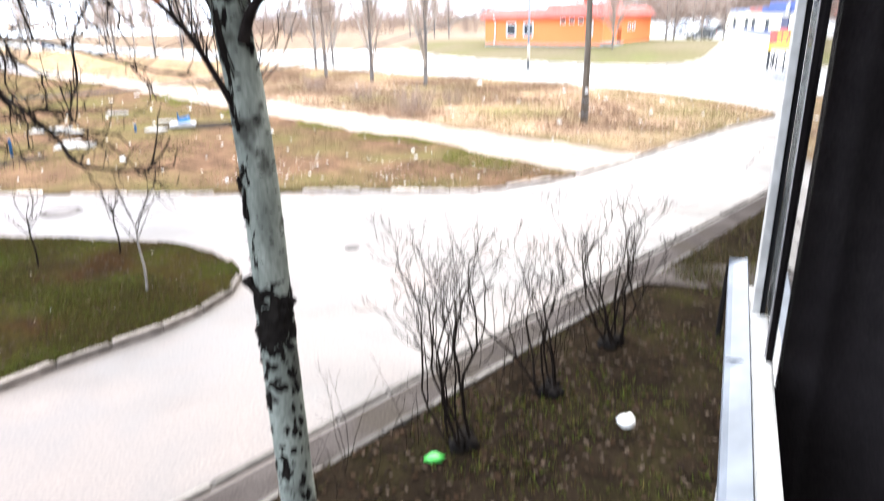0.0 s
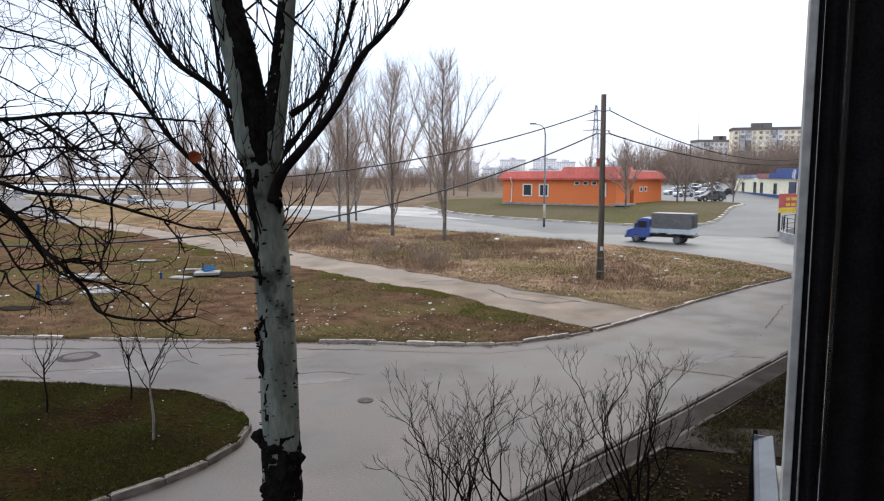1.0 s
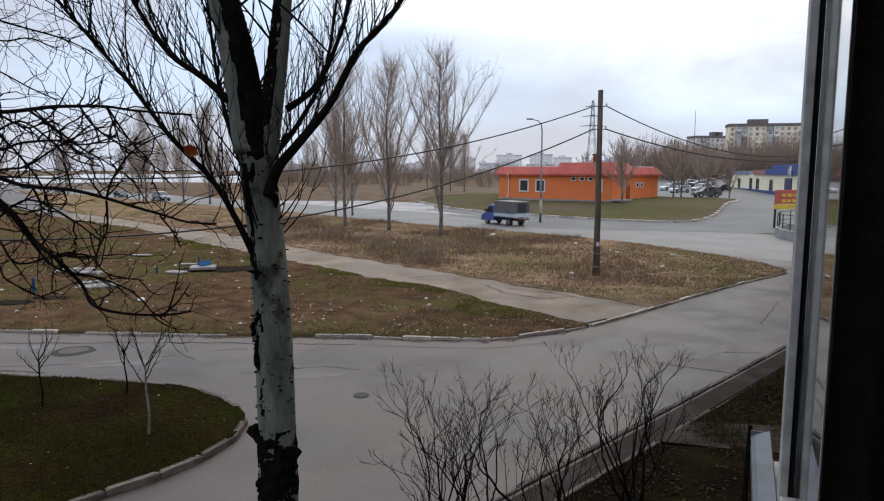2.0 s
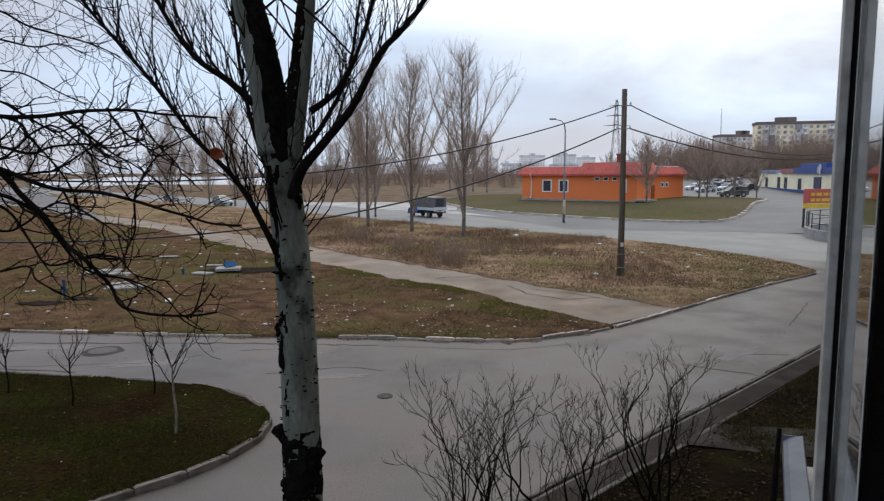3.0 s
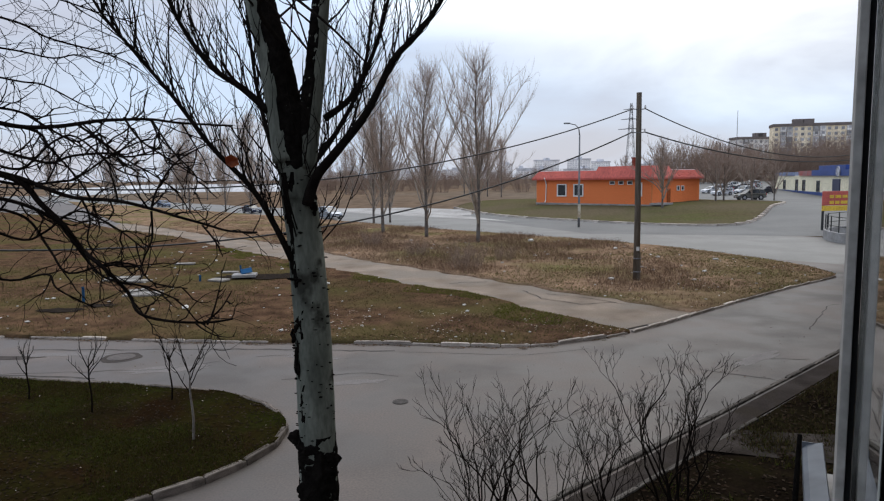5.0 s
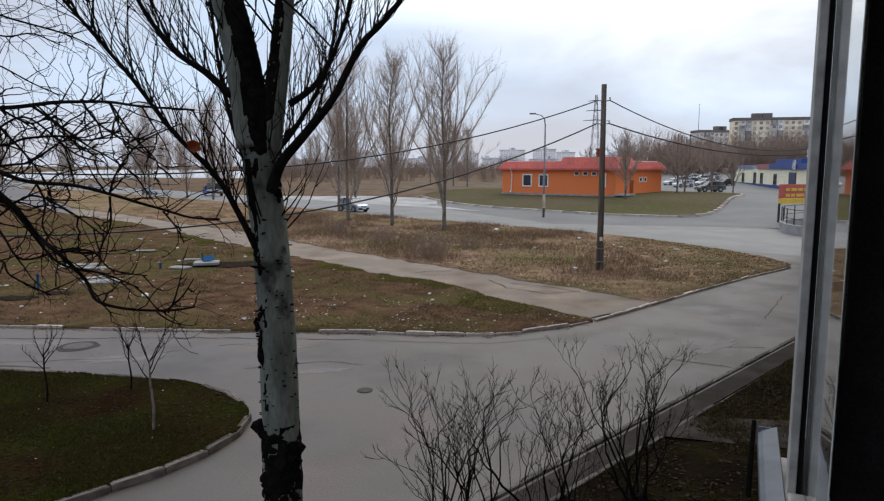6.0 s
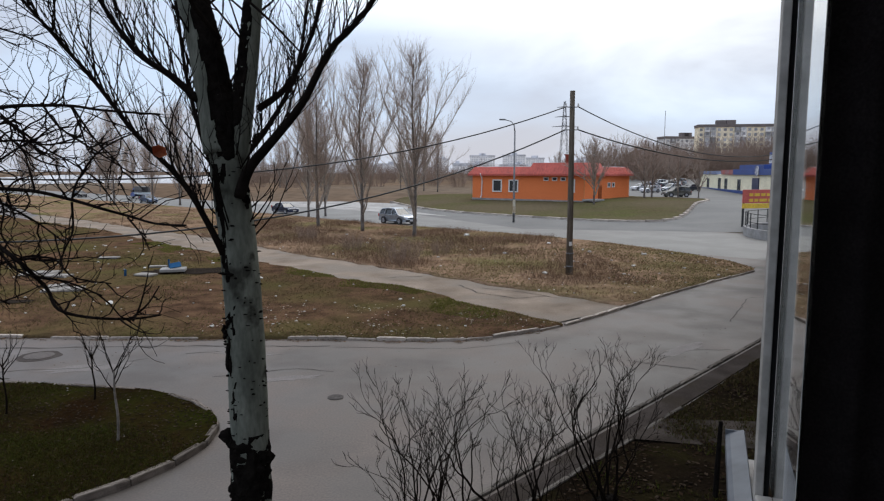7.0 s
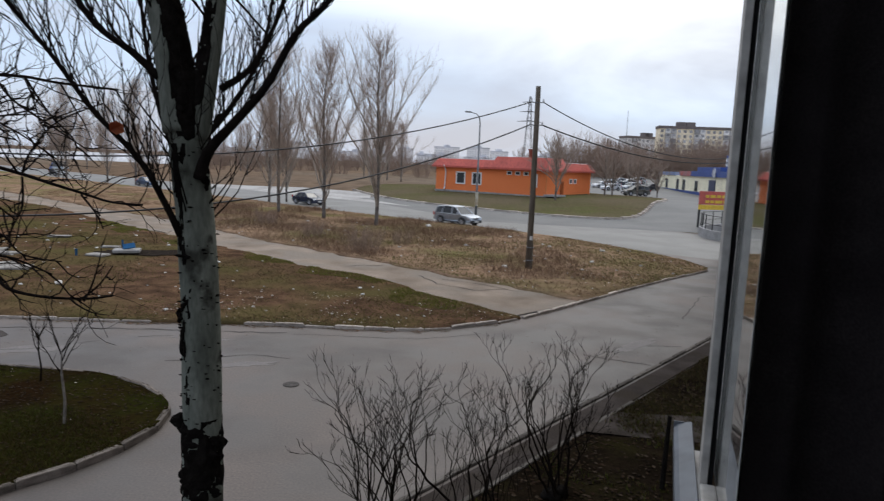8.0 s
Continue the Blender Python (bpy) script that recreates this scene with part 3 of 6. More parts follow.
def orange_house():
    h = thing("restaurant", pose(24.6, 95.6, 1.48, 0, 0, 50) @ Matrix.Diagonal((1, 1, 0.9, 1)), "single-storey orange building with a red mansard roof", "building")
    LX, LY = 16.6, 19.4
    part("wall", box((LX, LY, 4.2), (LX / 2, LY / 2, 0), 0.03), ORANGE, h, "orange rendered walls")
    part("plinth", box((LX + 0.16, LY + 0.16, 0.35), (LX / 2, LY / 2, -0.3), 0.02), CONCRETE, h, "grey plinth")
    bm = mansard(bmesh.new(), 0, LX, 0, LY, 3.95, 5.45, 0.55, 0.25)
    roof = part("roof", bm, RED_ROOF, h, "red sheet metal mansard roof")
    part("roof_tower", mansard(bmesh.new(), -0.12, 5.6, -0.12, 8.6, 4.0, 6.1, 0.55, 0.2), RED_ROOF, h, "taller red roof over the corner")
    rib = bmesh.new()
    for k in range(36):
        y = 0.3 + k * 0.54
        rib = rod((-0.58, y, 4.28), (0.22, y, 5.46), 0.025, rib, 4)
    for k in range(24):
        x = 5.8 + k * 0.45
        rib = rod((x, -0.58, 4.28), (x, 0.22, 5.46), 0.025, rib, 4)
    tagged(part("roof_seam", rib, RED_ROOF, roof, "standing seams"), kind="stuff")
    part("fascia", box((LX - 1.2, LY - 1.2, 0.12), (LX / 2, LY / 2, 5.42), 0.02), WHITE, h, "pale roof edge")
    for y in (14.7, 11.75):
        window_on(h, (-0.03, y, 1.15), 1.75, 2.15, "x", mid=(y < 12), t=0.2)
    for y in (6.1, 4.7, 3.3):
        window_on(h, (-0.03, y, 3.15), 0.85, 0.62, "x", t=0.1)
    window_on(h, (-0.03, 1.9, 1.3), 1.0, 2.2, "x", t=0.2)
    for x in (8.6, 10.2):
        window_on(h, (x, -0.03, 2.0), 1.0, 0.85, "y", t=0.14)
    part("chimney", box((1.0, 1.0, 3.0), (5.2, 5.0, 4.6), 0.03, box((1.2, 1.2, 0.2), (5.2, 5.0, 7.4), 0.03)), mat("red chimney brick", (0.22, 0.065, 0.045), (0.16, 0.05, 0.035), 3, 0.9), h, "red brick chimney")
    part("drainpipe", tube(bmesh.new(), [(-0.62, 17.5, 4.3), (-0.25, 17.5, 3.6), (-0.1, 17.5, 3.2), (-0.1, 17.6, 0.5), (-0.5, 17.5, 0.1)], [0.09] * 5, 8), WHITE, h, "white drainpipe")
    part("drainpipe", tube(bmesh.new(), [(-0.5, -0.2, 4.2), (-0.08, -0.08, 3.6), (-0.08, -0.08, 0.2)], [0.06] * 3, 8), mat("orange pipe", (0.75, 0.3, 0.12), None, 2), h, "orange drainpipe")
    part("step", box((3.2, 2.0, 0.3), (1.0, -1.0, 0.0), 0.03), CONCRETE, h, "grey entrance step")
    part("door", box((1.1, 0.08, 2.2), (5.4, -0.05, 0.2), 0.02), mat("brown door", (0.35, 0.1, 0.04), None, 2), h, "dull orange door")


orange_house()


def blue_house():
    """Cream hall with blue plinth and blue stepped parapet."""
    h = thing("shop_building", pose(68.5, 158, 1.5, 0, 0, -100.5) @ Matrix.Diagonal((1, 1, 0.98, 1)), "low cream building with blue plinth and blue parapet", "building")
    L = 62
    part("wall", box((L, 14, 3.75), (L / 2, 7, 0), 0.03), CREAM, h, "cream cladding")
    part("plinth", box((L + 0.1, 14.1, 0.95), (L / 2, 7, -0.25), 0.02), BLUE, h, "blue plinth band")
    part("parapet", box((16, 14.4, 0.75), (8, 7, 3.75), 0.02), mat("grey blue fascia", (0.25, 0.3, 0.42), (0.2, 0.22, 0.32), 1), h, "dull grey-blue fascia")
    part("parapet", box((9, 14.6, 0.95), (24.0, 7, 3.75), 0.02), mat("faded red sign", (0.42, 0.14, 0.12), (0.3, 0.2, 0.2), 1.2), h, "faded red fascia sign")
    part("parapet", box((33, 14.8, 1.05), (45.0, 7, 3.75), 0.02), BLUE, h, "tall blue parapet")
    part("parapet", box((14, 13.8, 0.8), (38.0, 7, 4.8), 0.02), BLUE, h, "raised step of the blue parapet")
    for x, hh in ((8, 2.1), (17.5, 2.9), (22.5, 2.2), (31.5, 2.1)):
        window_on(h, (x, -0.03, 0.75 if hh < 2.5 else 0.1), 1.9, hh, "y", mat("dark window frame", (0.05, 0.055, 0.06), None, 2, 0.6), t=0.14)
    part("entrance", box((3.6, 0.2, 3.1), (41.5, -0.06, 0.1), 0.03), mat("dark blue doors", (0.02, 0.03, 0.09), None, 1, 0.3), h, "dark blue entrance")
    bm = bmesh.new()
    bmesh.ops.create_circle(bm, cap_ends=True, radius=0.9, segments=28)
    g = bmesh.ops.extrude_face_region(bm, geom=bm.faces[:])
    for v in g["geom"]:
        if isinstance(v, bmesh.types.BMVert):
            v.co.z += 0.15
    bmesh.ops.transform(bm, matrix=Matrix.Translation((43.5, -0.45, 4.45)) @ Matrix.Rotation(radians(90), 4, "X"), verts=bm.verts)
    part("round_sign", bm, mat("white and grey sign", (0.6, 0.6, 0.62), (0.2, 0.2, 0.25), 1.4), h, "round pale sign")
    cabin = thing("roof_cabin", pose(64.4, 115, 6.95, 0, 0, -100.5), "small blue cabin with pale windows above the roof", "cabin")
    part("wall", box((3.4, 3.4, 2.2), (0, 0, 0), 0.03), BLUE, cabin)
    # the mirrored sky is painted into these pale panes
    window_on(cabin, (-0.8, -1.73, 0.3), 1.4, 1.5, "y", WHITE, mat("sky-painted pane", (0.5, 0.52, 0.55), None, 1, 0.2), t=0.15)
    window_on(cabin, (0.8, -1.73, 0.3), 1.4, 1.5, "y", WHITE, MATS["sky-painted pane"], t=0.15)


blue_house()


# ---------------------------------------------------------------- blocks of flats and the far town
def flats(at, turn, bays, floors, colours, label, bay=3.2, depth=12, seed=1, balconies=True, category="building"):
    """A panel block: wall, roof slab, and a window or a balcony in each bay."""
    h = thing("apartment_building", pose(*at, 0, 0, turn), label, category)
    rng = random.Random(seed)
    w, hh = bays * bay, floors * 2.8 + 1
    part("wall", box((w, depth, hh), (0, depth / 2, 0)), colours[0], h)
    part("roof", box((w + 0.8, depth + 0.8, 1.5), (0, depth / 2, hh)), colours[2], h, "dark flat roof edge")
    for k in range(2):
        part("roof_house", box((5, 4, 2.6), (rng.uniform(-0.35, 0.35) * w, depth / 2, hh + 1.5)), colours[2], h, "lift house on the roof")
    pane = bpy.data.meshes.new("pane")
    bm = box((1.5, 0.15, 1.5), (0, 0, 0))
    bm.to_mesh(pane)
    bm.free()
    pane.materials.append(colours[3])
    balc = bpy.data.meshes.new("balcony")
    bm = box((bay * 0.94, 1.1, 1.1), (0, -0.55, 0), bm=box((bay * 0.9, 1.0, 1.5), (0, -0.5, 1.1)))
    bm.to_mesh(balc)
    bm.free()
    balc.materials.append(colours[1])
    for b in range(bays):
        is_balc = balconies and b % 5 in (1, 2)
        for f in range(floors):
            x, z = (b - bays / 2 + 0.5) * bay, f * 2.8 + 1.6
            o = new("balcony" if is_balc else "window", balc if is_balc else pane)
            o.parent = h
            o.matrix_basis = pose(x, 0 if is_balc else -0.02, z - (0.6 if is_balc else 0))
            if is_balc:
                p = new("pane", pane)
                p.parent = o
                p.matrix_basis = pose(0, -1.02, 1.05)
    return h


# pane and wall colours are lightened for distance haze
PANE_FAR = mat("far window", (0.3, 0.3, 0.315), (0.38, 0.38, 0.38), 0.3, 0.4, vary=0.5)
WALL_Y = mat("yellowish panel wall", (0.88, 0.77, 0.58), (0.82, 0.71, 0.52), 0.08, 0.9, fine=0.7)
WALL_W = mat("whitish panel wall", (0.75, 0.73, 0.71), (0.66, 0.64, 0.62), 0.08, 0.9, fine=0.7)
BALC = mat("mixed balcony cladding", (0.42, 0.41, 0.41), (0.6, 0.58, 0.55), 0.2, 0.8, vary=0.6)
ROOF_D = mat("dark roof felt", (0.2, 0.17, 0.16), (0.16, 0.14, 0.13), 0.3, 0.9)
flats((190, 372, 2.0), -14, 18, 10, (WALL_Y, BALC, ROOF_D, PANE_FAR), "tall yellow-beige panel block of flats", seed=4)
flats((176, 432, 1.0), 4, 8, 9, (WALL_W, BALC, ROOF_D, PANE_FAR), "pale panel block of flats beside the yellow one", seed=5)
flats((204, 520, 0), -10, 6, 9, (WALL_W, BALC, ROOF_D, PANE_FAR), "whitish panel block of flats farther off", seed=6)
# haze of the far town is mixed into these wall, roof and window colours
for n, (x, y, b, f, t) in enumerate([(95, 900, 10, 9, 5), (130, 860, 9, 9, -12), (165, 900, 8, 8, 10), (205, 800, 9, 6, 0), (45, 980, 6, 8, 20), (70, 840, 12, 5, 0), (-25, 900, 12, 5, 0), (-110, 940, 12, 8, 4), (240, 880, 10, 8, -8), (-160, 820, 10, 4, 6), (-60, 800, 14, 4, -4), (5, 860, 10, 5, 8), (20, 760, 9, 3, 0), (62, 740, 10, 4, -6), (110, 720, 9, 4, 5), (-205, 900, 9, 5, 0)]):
    flats((x, y, 0), t, b, f, (mat("haze-paled white wall", (0.92, 0.9, 0.88), (0.86, 0.84, 0.82), 0.05), MATS["haze-paled white wall"], mat("haze-paled roof", (0.7, 0.7, 0.73), None, 0.1), mat("haze-paled window", (0.7, 0.69, 0.7), None, 0.1)), "hazy white block of flats in the far town", seed=10 + n, balconies=False)


def garages():
    """A long row of garages on the rise, its pale panels tilted to catch sky light."""
    h = thing("garage_row", Matrix(), "long low row of garages with whitish panels tilted to the sky", "garages")
    a, b = Vector((-172, 268)), Vector((-60, 236))
    n = 24
    d = (b - a) / n
    turn = math.degrees(math.atan2(d.y, d.x))
    # the panels' tilt is added so that the band reads bright
    panel, wall = bpy.data.meshes.new("roof_panel"), bpy.data.meshes.new("garage_wall")
    for me, bm, m in ((panel, box((d.length - 0.1, 3.9, 0.12), (0, 0, 0), 0.02, seg=1), mat("whitish roof sheet", (0.82, 0.8, 0.78), (0.7, 0.68, 0.66), 0.4, 0.9, vary=0.15)), (wall, box((d.length, 3.0, 2.4), (0, 1.7, 0)), mat("dull brick", (0.3, 0.2, 0.15), (0.22, 0.15, 0.11), 0.5))):
        bm.to_mesh(me)
        bm.free()
        me.materials.append(m)
    for k in range(n):
        p = a + d * (k + 0.5)
        z = rise(p.x, p.y)
        for name, me, m in (("garage_wall", wall, pose(p.x, p.y, z - 0.3, 0, 0, turn)), ("roof_panel", panel, pose(p.x, p.y, z + 1.15, 0, 0, turn) @ pose(0, -1.3, 0, 52))):
            o = new(name, me)
            o.parent = h
            o.matrix_basis = m


garages()


def pylon(at, height, label):
    """A lattice mast."""
    h = thing("lattice_pylon", pose(*at), label, "pylon")
    base = height * 0.055
    w = lambda z: base * (1 - z / height) + 0.35
    steps = [height * v for v in (0, 0.16, 0.3, 0.43, 0.55, 0.66, 0.76, 0.85, 0.93, 1.0)]
    for sx in (-1, 1):
        for sy in (-1, 1):
            part("leg", rod((sx * w(0), sy * w(0), 0), (sx * w(height), sy * w(height), height), 0.12, sides=5), STEEL, h)
    for a, b in zip(steps, steps[1:]):
        bm = bmesh.new()
        c = [(-1, -1), (1, -1), (1, 1), (-1, 1)]
        for k in range(4):
            p, q = c[k], c[(k + 1) % 4]
            bm = rod((p[0] * w(a), p[1] * w(a), a), (q[0] * w(b), q[1] * w(b), b), 0.06, bm, 4)
            bm = rod((q[0] * w(a), q[1] * w(a), a), (p[0] * w(b), p[1] * w(b), b), 0.06, bm, 4)
        tagged(part("bracing", bm, STEEL, h), kind="stuff")
    for z, l in ((0.68, 6.5), (0.8, 5.2), (0.92, 4.0)):
        part("cross_arm", tube(bmesh.new(), [(-l, 0, height * z), (0, 0, height * z + 0.5), (l, 0, height * z)], [0.12, 0.3, 0.12], 5), STEEL, h)


pylon((79, 350, 1), 41, "tall grey lattice power pylon in the distance")
mast = thing("radio_mast", pose(130, 345, 1), "thin grey mast beside the far flats", "mast")
part("pole", rod((0, 0, 0), (0, 0, 36), 0.25, r2=0.1, sides=6), STEEL, mast)
for n in range(4):
    post = thing("steel_post", pose(69.9 + n * 1.27, 201 + (n % 2) * 0.4, 1.8), "thin dark steel post behind the car park", "post", "row of posts behind the car park")
    part("pole", rod((0, 0, 0), (0, 0, 13.4 - 0.4 * (n % 3)), 0.16, sides=6), mat("dark rusty steel", (0.12, 0.09, 0.075), (0.08, 0.06, 0.05), 1), post)


# ---------------------------------------------------------------- utility pole, wires and street lamp
POLE_AT = Vector((8.44, 35.6, 0.08))


def utility_pole():
    h = thing("utility_pole", Matrix.Translation(POLE_AT), "weathered grey-brown utility pole standing in the verge", "utility pole")
    part("shaft", tube(bmesh.new(), [(0, 0, -0.2), (0.02, 0, 3), (0.0, 0, 6), (-0.02, 0, 9.75)], [0.17, 0.16, 0.145, 0.13], 12), POLE, h, smooth=True)
    part("footing", tube(bmesh.new(), [(0.1, -0.12, -0.2), (0.09, -0.11, 1.5)], [0.11, 0.1], 8), POLE, h, "weathered stub at the foot")
    for z in (0.5, 1.2):
        part("band", disc(0.2, 0.05, Matrix.Translation((0.04, -0.04, z))), STEEL, h, "steel band")
    for z in (8.92, 7.74):
        part("bracket", tube(bmesh.new(), [(-0.35, 0, z), (0, -0.13, z - 0.03), (0.3, 0, z)], [0.025] * 3, 6), STEEL, h, "wire bracket")
        for x in (-0.35, 0.3):
            part("insulator", disc(0.05, 0.1, Matrix.Translation((x, 0, z + 0.06)), disc(0.035, 0.12, Matrix.Translation((x, 0, z + 0.12)), sides=10), sides=10), WHITE, h, "pale insulator")
    part("notice", box((0.16, 0.01, 0.22), (0.03, -0.16, 1.6)), WHITE, h, "white paper notice")


utility_pole()


def cable(name, a, b, sag, label, r=0.018):
    a, b = Vector(a), Vector(b)
    pts = [a.lerp(b, t) - Vector((0, 0, 4 * sag * t * (1 - t))) for t in np.linspace(0, 1, 28)]
    link(name, tube(bmesh.new(), pts, [r] * len(pts), 5), WIRE, label=label, category="cable", smooth=True)


cable("overhead_cable", (8.09, 35.6, 9.0), (-24.5, 17.8, 6.74), 2.45, "thin black overhead cable sagging from the pole", 0.03)
cable("overhead_cable", (8.09, 35.6, 7.82), (-24.5, 17.8, 4.58), 2.8, "thick black overhead cable sagging from the pole", 0.036)
cable("overhead_cable", (8.76, 35.6, 9.0), (29.8, 51.4, 7.4), 1.41, "thin black overhead cable running to the car park", 0.03)
cable("overhead_cable", (8.76, 35.6, 7.82), (29.8, 51.4, 6.9), 0.94, "thick black overhead cable running to the car park", 0.036)


def street_lamp(at, height):
    h = thing("street_lamp", pose(*at), "tall grey street lamp beside the street", "street lamp")
    part("pole", tube(bmesh.new(), [(0, 0, -0.1), (0, 0, 2), (0, 0, height - 1.2)], [0.14, 0.13, 0.08], 10), STEEL, h, smooth=True)
    part("arm", tube(bmesh.new(), [(0, 0, height - 1.25), (-0.1, 0, height - 0.5), (-0.45, -0.05, height - 0.12), (-1.2, -0.1, height + 0.05)], [0.07, 0.06, 0.05, 0.045], 8), STEEL, h, smooth=True)
    part("lamp_head", box((0.7, 0.26, 0.16), (-1.4, -0.1, height - 0.02), 0.05), STEEL, h, "grey lamp head")
    part("poster", box((0.3, 0.02, 1.5), (0, -0.15, 1.0), 0.0), mat("old posters", (0.65, 0.62, 0.5), (0.4, 0.3, 0.2), 4), h, "pasted paper posters")


street_lamp((11.35, 74.6, 0.05), 11.2)


# ---------------------------------------------------------------- entrance sign on its curved wall
def corner_wall():
    h = thing("planter_wall", Matrix(), "low curved grey concrete wall with a black railing", "wall")
    line = smooth_line([(34.6, 64.0), (31.3, 61.3), (29.9, 58.7), (29.3, 55.7), (30.2, 53.1), (33.6, 51.7), (40.6, 50.9)])
    for a, b in zip(line[::2], line[2::2]):
        d = Vector(b) - Vector(a)
        o = part("block", box((d.length + 0.05, 0.35, 0.9), ((a[0] + b[0]) / 2, (a[1] + b[1]) / 2, -0.1), 0.03, turn=math.atan2(d.y, d.x)), CONCRETE, h)
    for k in range(0, len(line), 2):
        part("post", rod((*line[k], 0.8), (*line[k], 2.1), 0.045, sides=6), RUBBER, h, "black railing post")
    for z in (1.3, 2.05):
        part("rail", tube(bmesh.new(), [(*p, z) for p in line], [0.03] * len(line), 5), RUBBER, h, "black railing")


corner_wall()


def entrance_sign():
    h = thing("entrance_sign", pose(35.2, 66.6, 0, 0, 0, 12), "red and yellow sign board on dark posts", "sign")
    for x in (-2.0, 1.2):
        part("post", box((0.16, 0.16, 3.6), (x, 0, 0), 0.01), RUBBER, h, "dark post")
    b = part("board", box((6.2, 0.14, 1.35), (0.9, -0.12, 2.55), 0.02), mat("red sign paint", (0.55, 0.1, 0.08), (0.45, 0.09, 0.07), 1, 0.5), h, "red board")
    part("panel", box((6.2, 0.14, 0.5), (0.9, -0.12, 2.02), 0.02), mat("yellow sign paint", (0.75, 0.5, 0.04), (0.65, 0.42, 0.04), 1, 0.5), h, "yellow board")
    rng = random.Random(3)
    for r, z in enumerate((3.45, 2.9)):
        x = -1.5
        while x < 3.5:
            w = rng.uniform(0.3, 0.9)
            part("lettering", box((w, 0.02, 0.28), (x + w / 2, -0.205, z - 0.2)), MATS["yellow sign paint"], b, "illegible yellow lettering")
            x += w + 0.15


entrance_sign()
# ---------------------------------------------------------------- trees
def limb(bm, pts, r0, r1, sides=7, n=3, power=1.0):
    line = smooth_line(pts, n)
    k = len(line) - 1
    tube(bm, line, [r0 + (r1 - r0) * (i / k) ** power for i in range(k + 1)], sides)
    return line


def shoot(bm, start, way, length, r, rng, up=0.5, wobble=0.25, steps=6, sides=4, kids=0, kid_len=0.4, kid_from=0.25, spread=0.8):
    """A thin twig that bends towards the light, with side twigs."""
    p, d = Vector(start), Vector(way).normalized()
    pts = [p.copy()]
    for k in range(steps):
        d = (d + Vector((rng.gauss(0, wobble), rng.gauss(0, wobble), rng.gauss(0, wobble))) * 0.5 + Vector((0, 0, up)) / steps).normalized()
        p = p + d * length / steps
        pts.append(p.copy())
    tube(bm, pts, [max(r * (1 - 0.8 * k / steps), 0.0015) for k in range(steps + 1)], sides, cap=False)
    for k in range(kids):
        t = kid_from + (1 - kid_from) * (k + rng.random()) / max(kids, 1)
        i = min(int(t * steps), steps - 1)
        at = pts[i].lerp(pts[i + 1], t * steps - i)
        axis = (pts[i + 1] - pts[i]).normalized()
        side = axis.orthogonal().normalized()
        side = Matrix.Rotation(rng.uniform(0, 2 * math.pi), 3, axis) @ side
        shoot(bm, at, axis + side * spread, kid_len * length * rng.uniform(0.5, 1.1) * (1 - 0.4 * t), r * 0.55, rng, up, wobble, max(3, steps - 2), sides if sides < 4 else sides - 1, kids // 5 if kids > 9 else 0, 0.4)
    return pts


def spray(name, bm, material, parent, label=""):
    """Twigs too fine to pick apart, as one part."""
    return tagged(part(name, bm, material, parent, label), kind="stuff")


def lump(bm, at, size, seed, squash=(1, 1, 1)):
    bm2 = bmesh.new()
    bmesh.ops.create_icosphere(bm2, subdivisions=2, radius=1)
    for v in bm2.verts:
        v.co *= 1 + 0.45 * noise.noise(v.co * 1.7 + Vector((seed, 0, 0)))
        v.co = Vector((v.co.x * squash[0], v.co.y * squash[1], v.co.z * squash[2])) * size + Vector(at)
    return merged(bm, bm2)


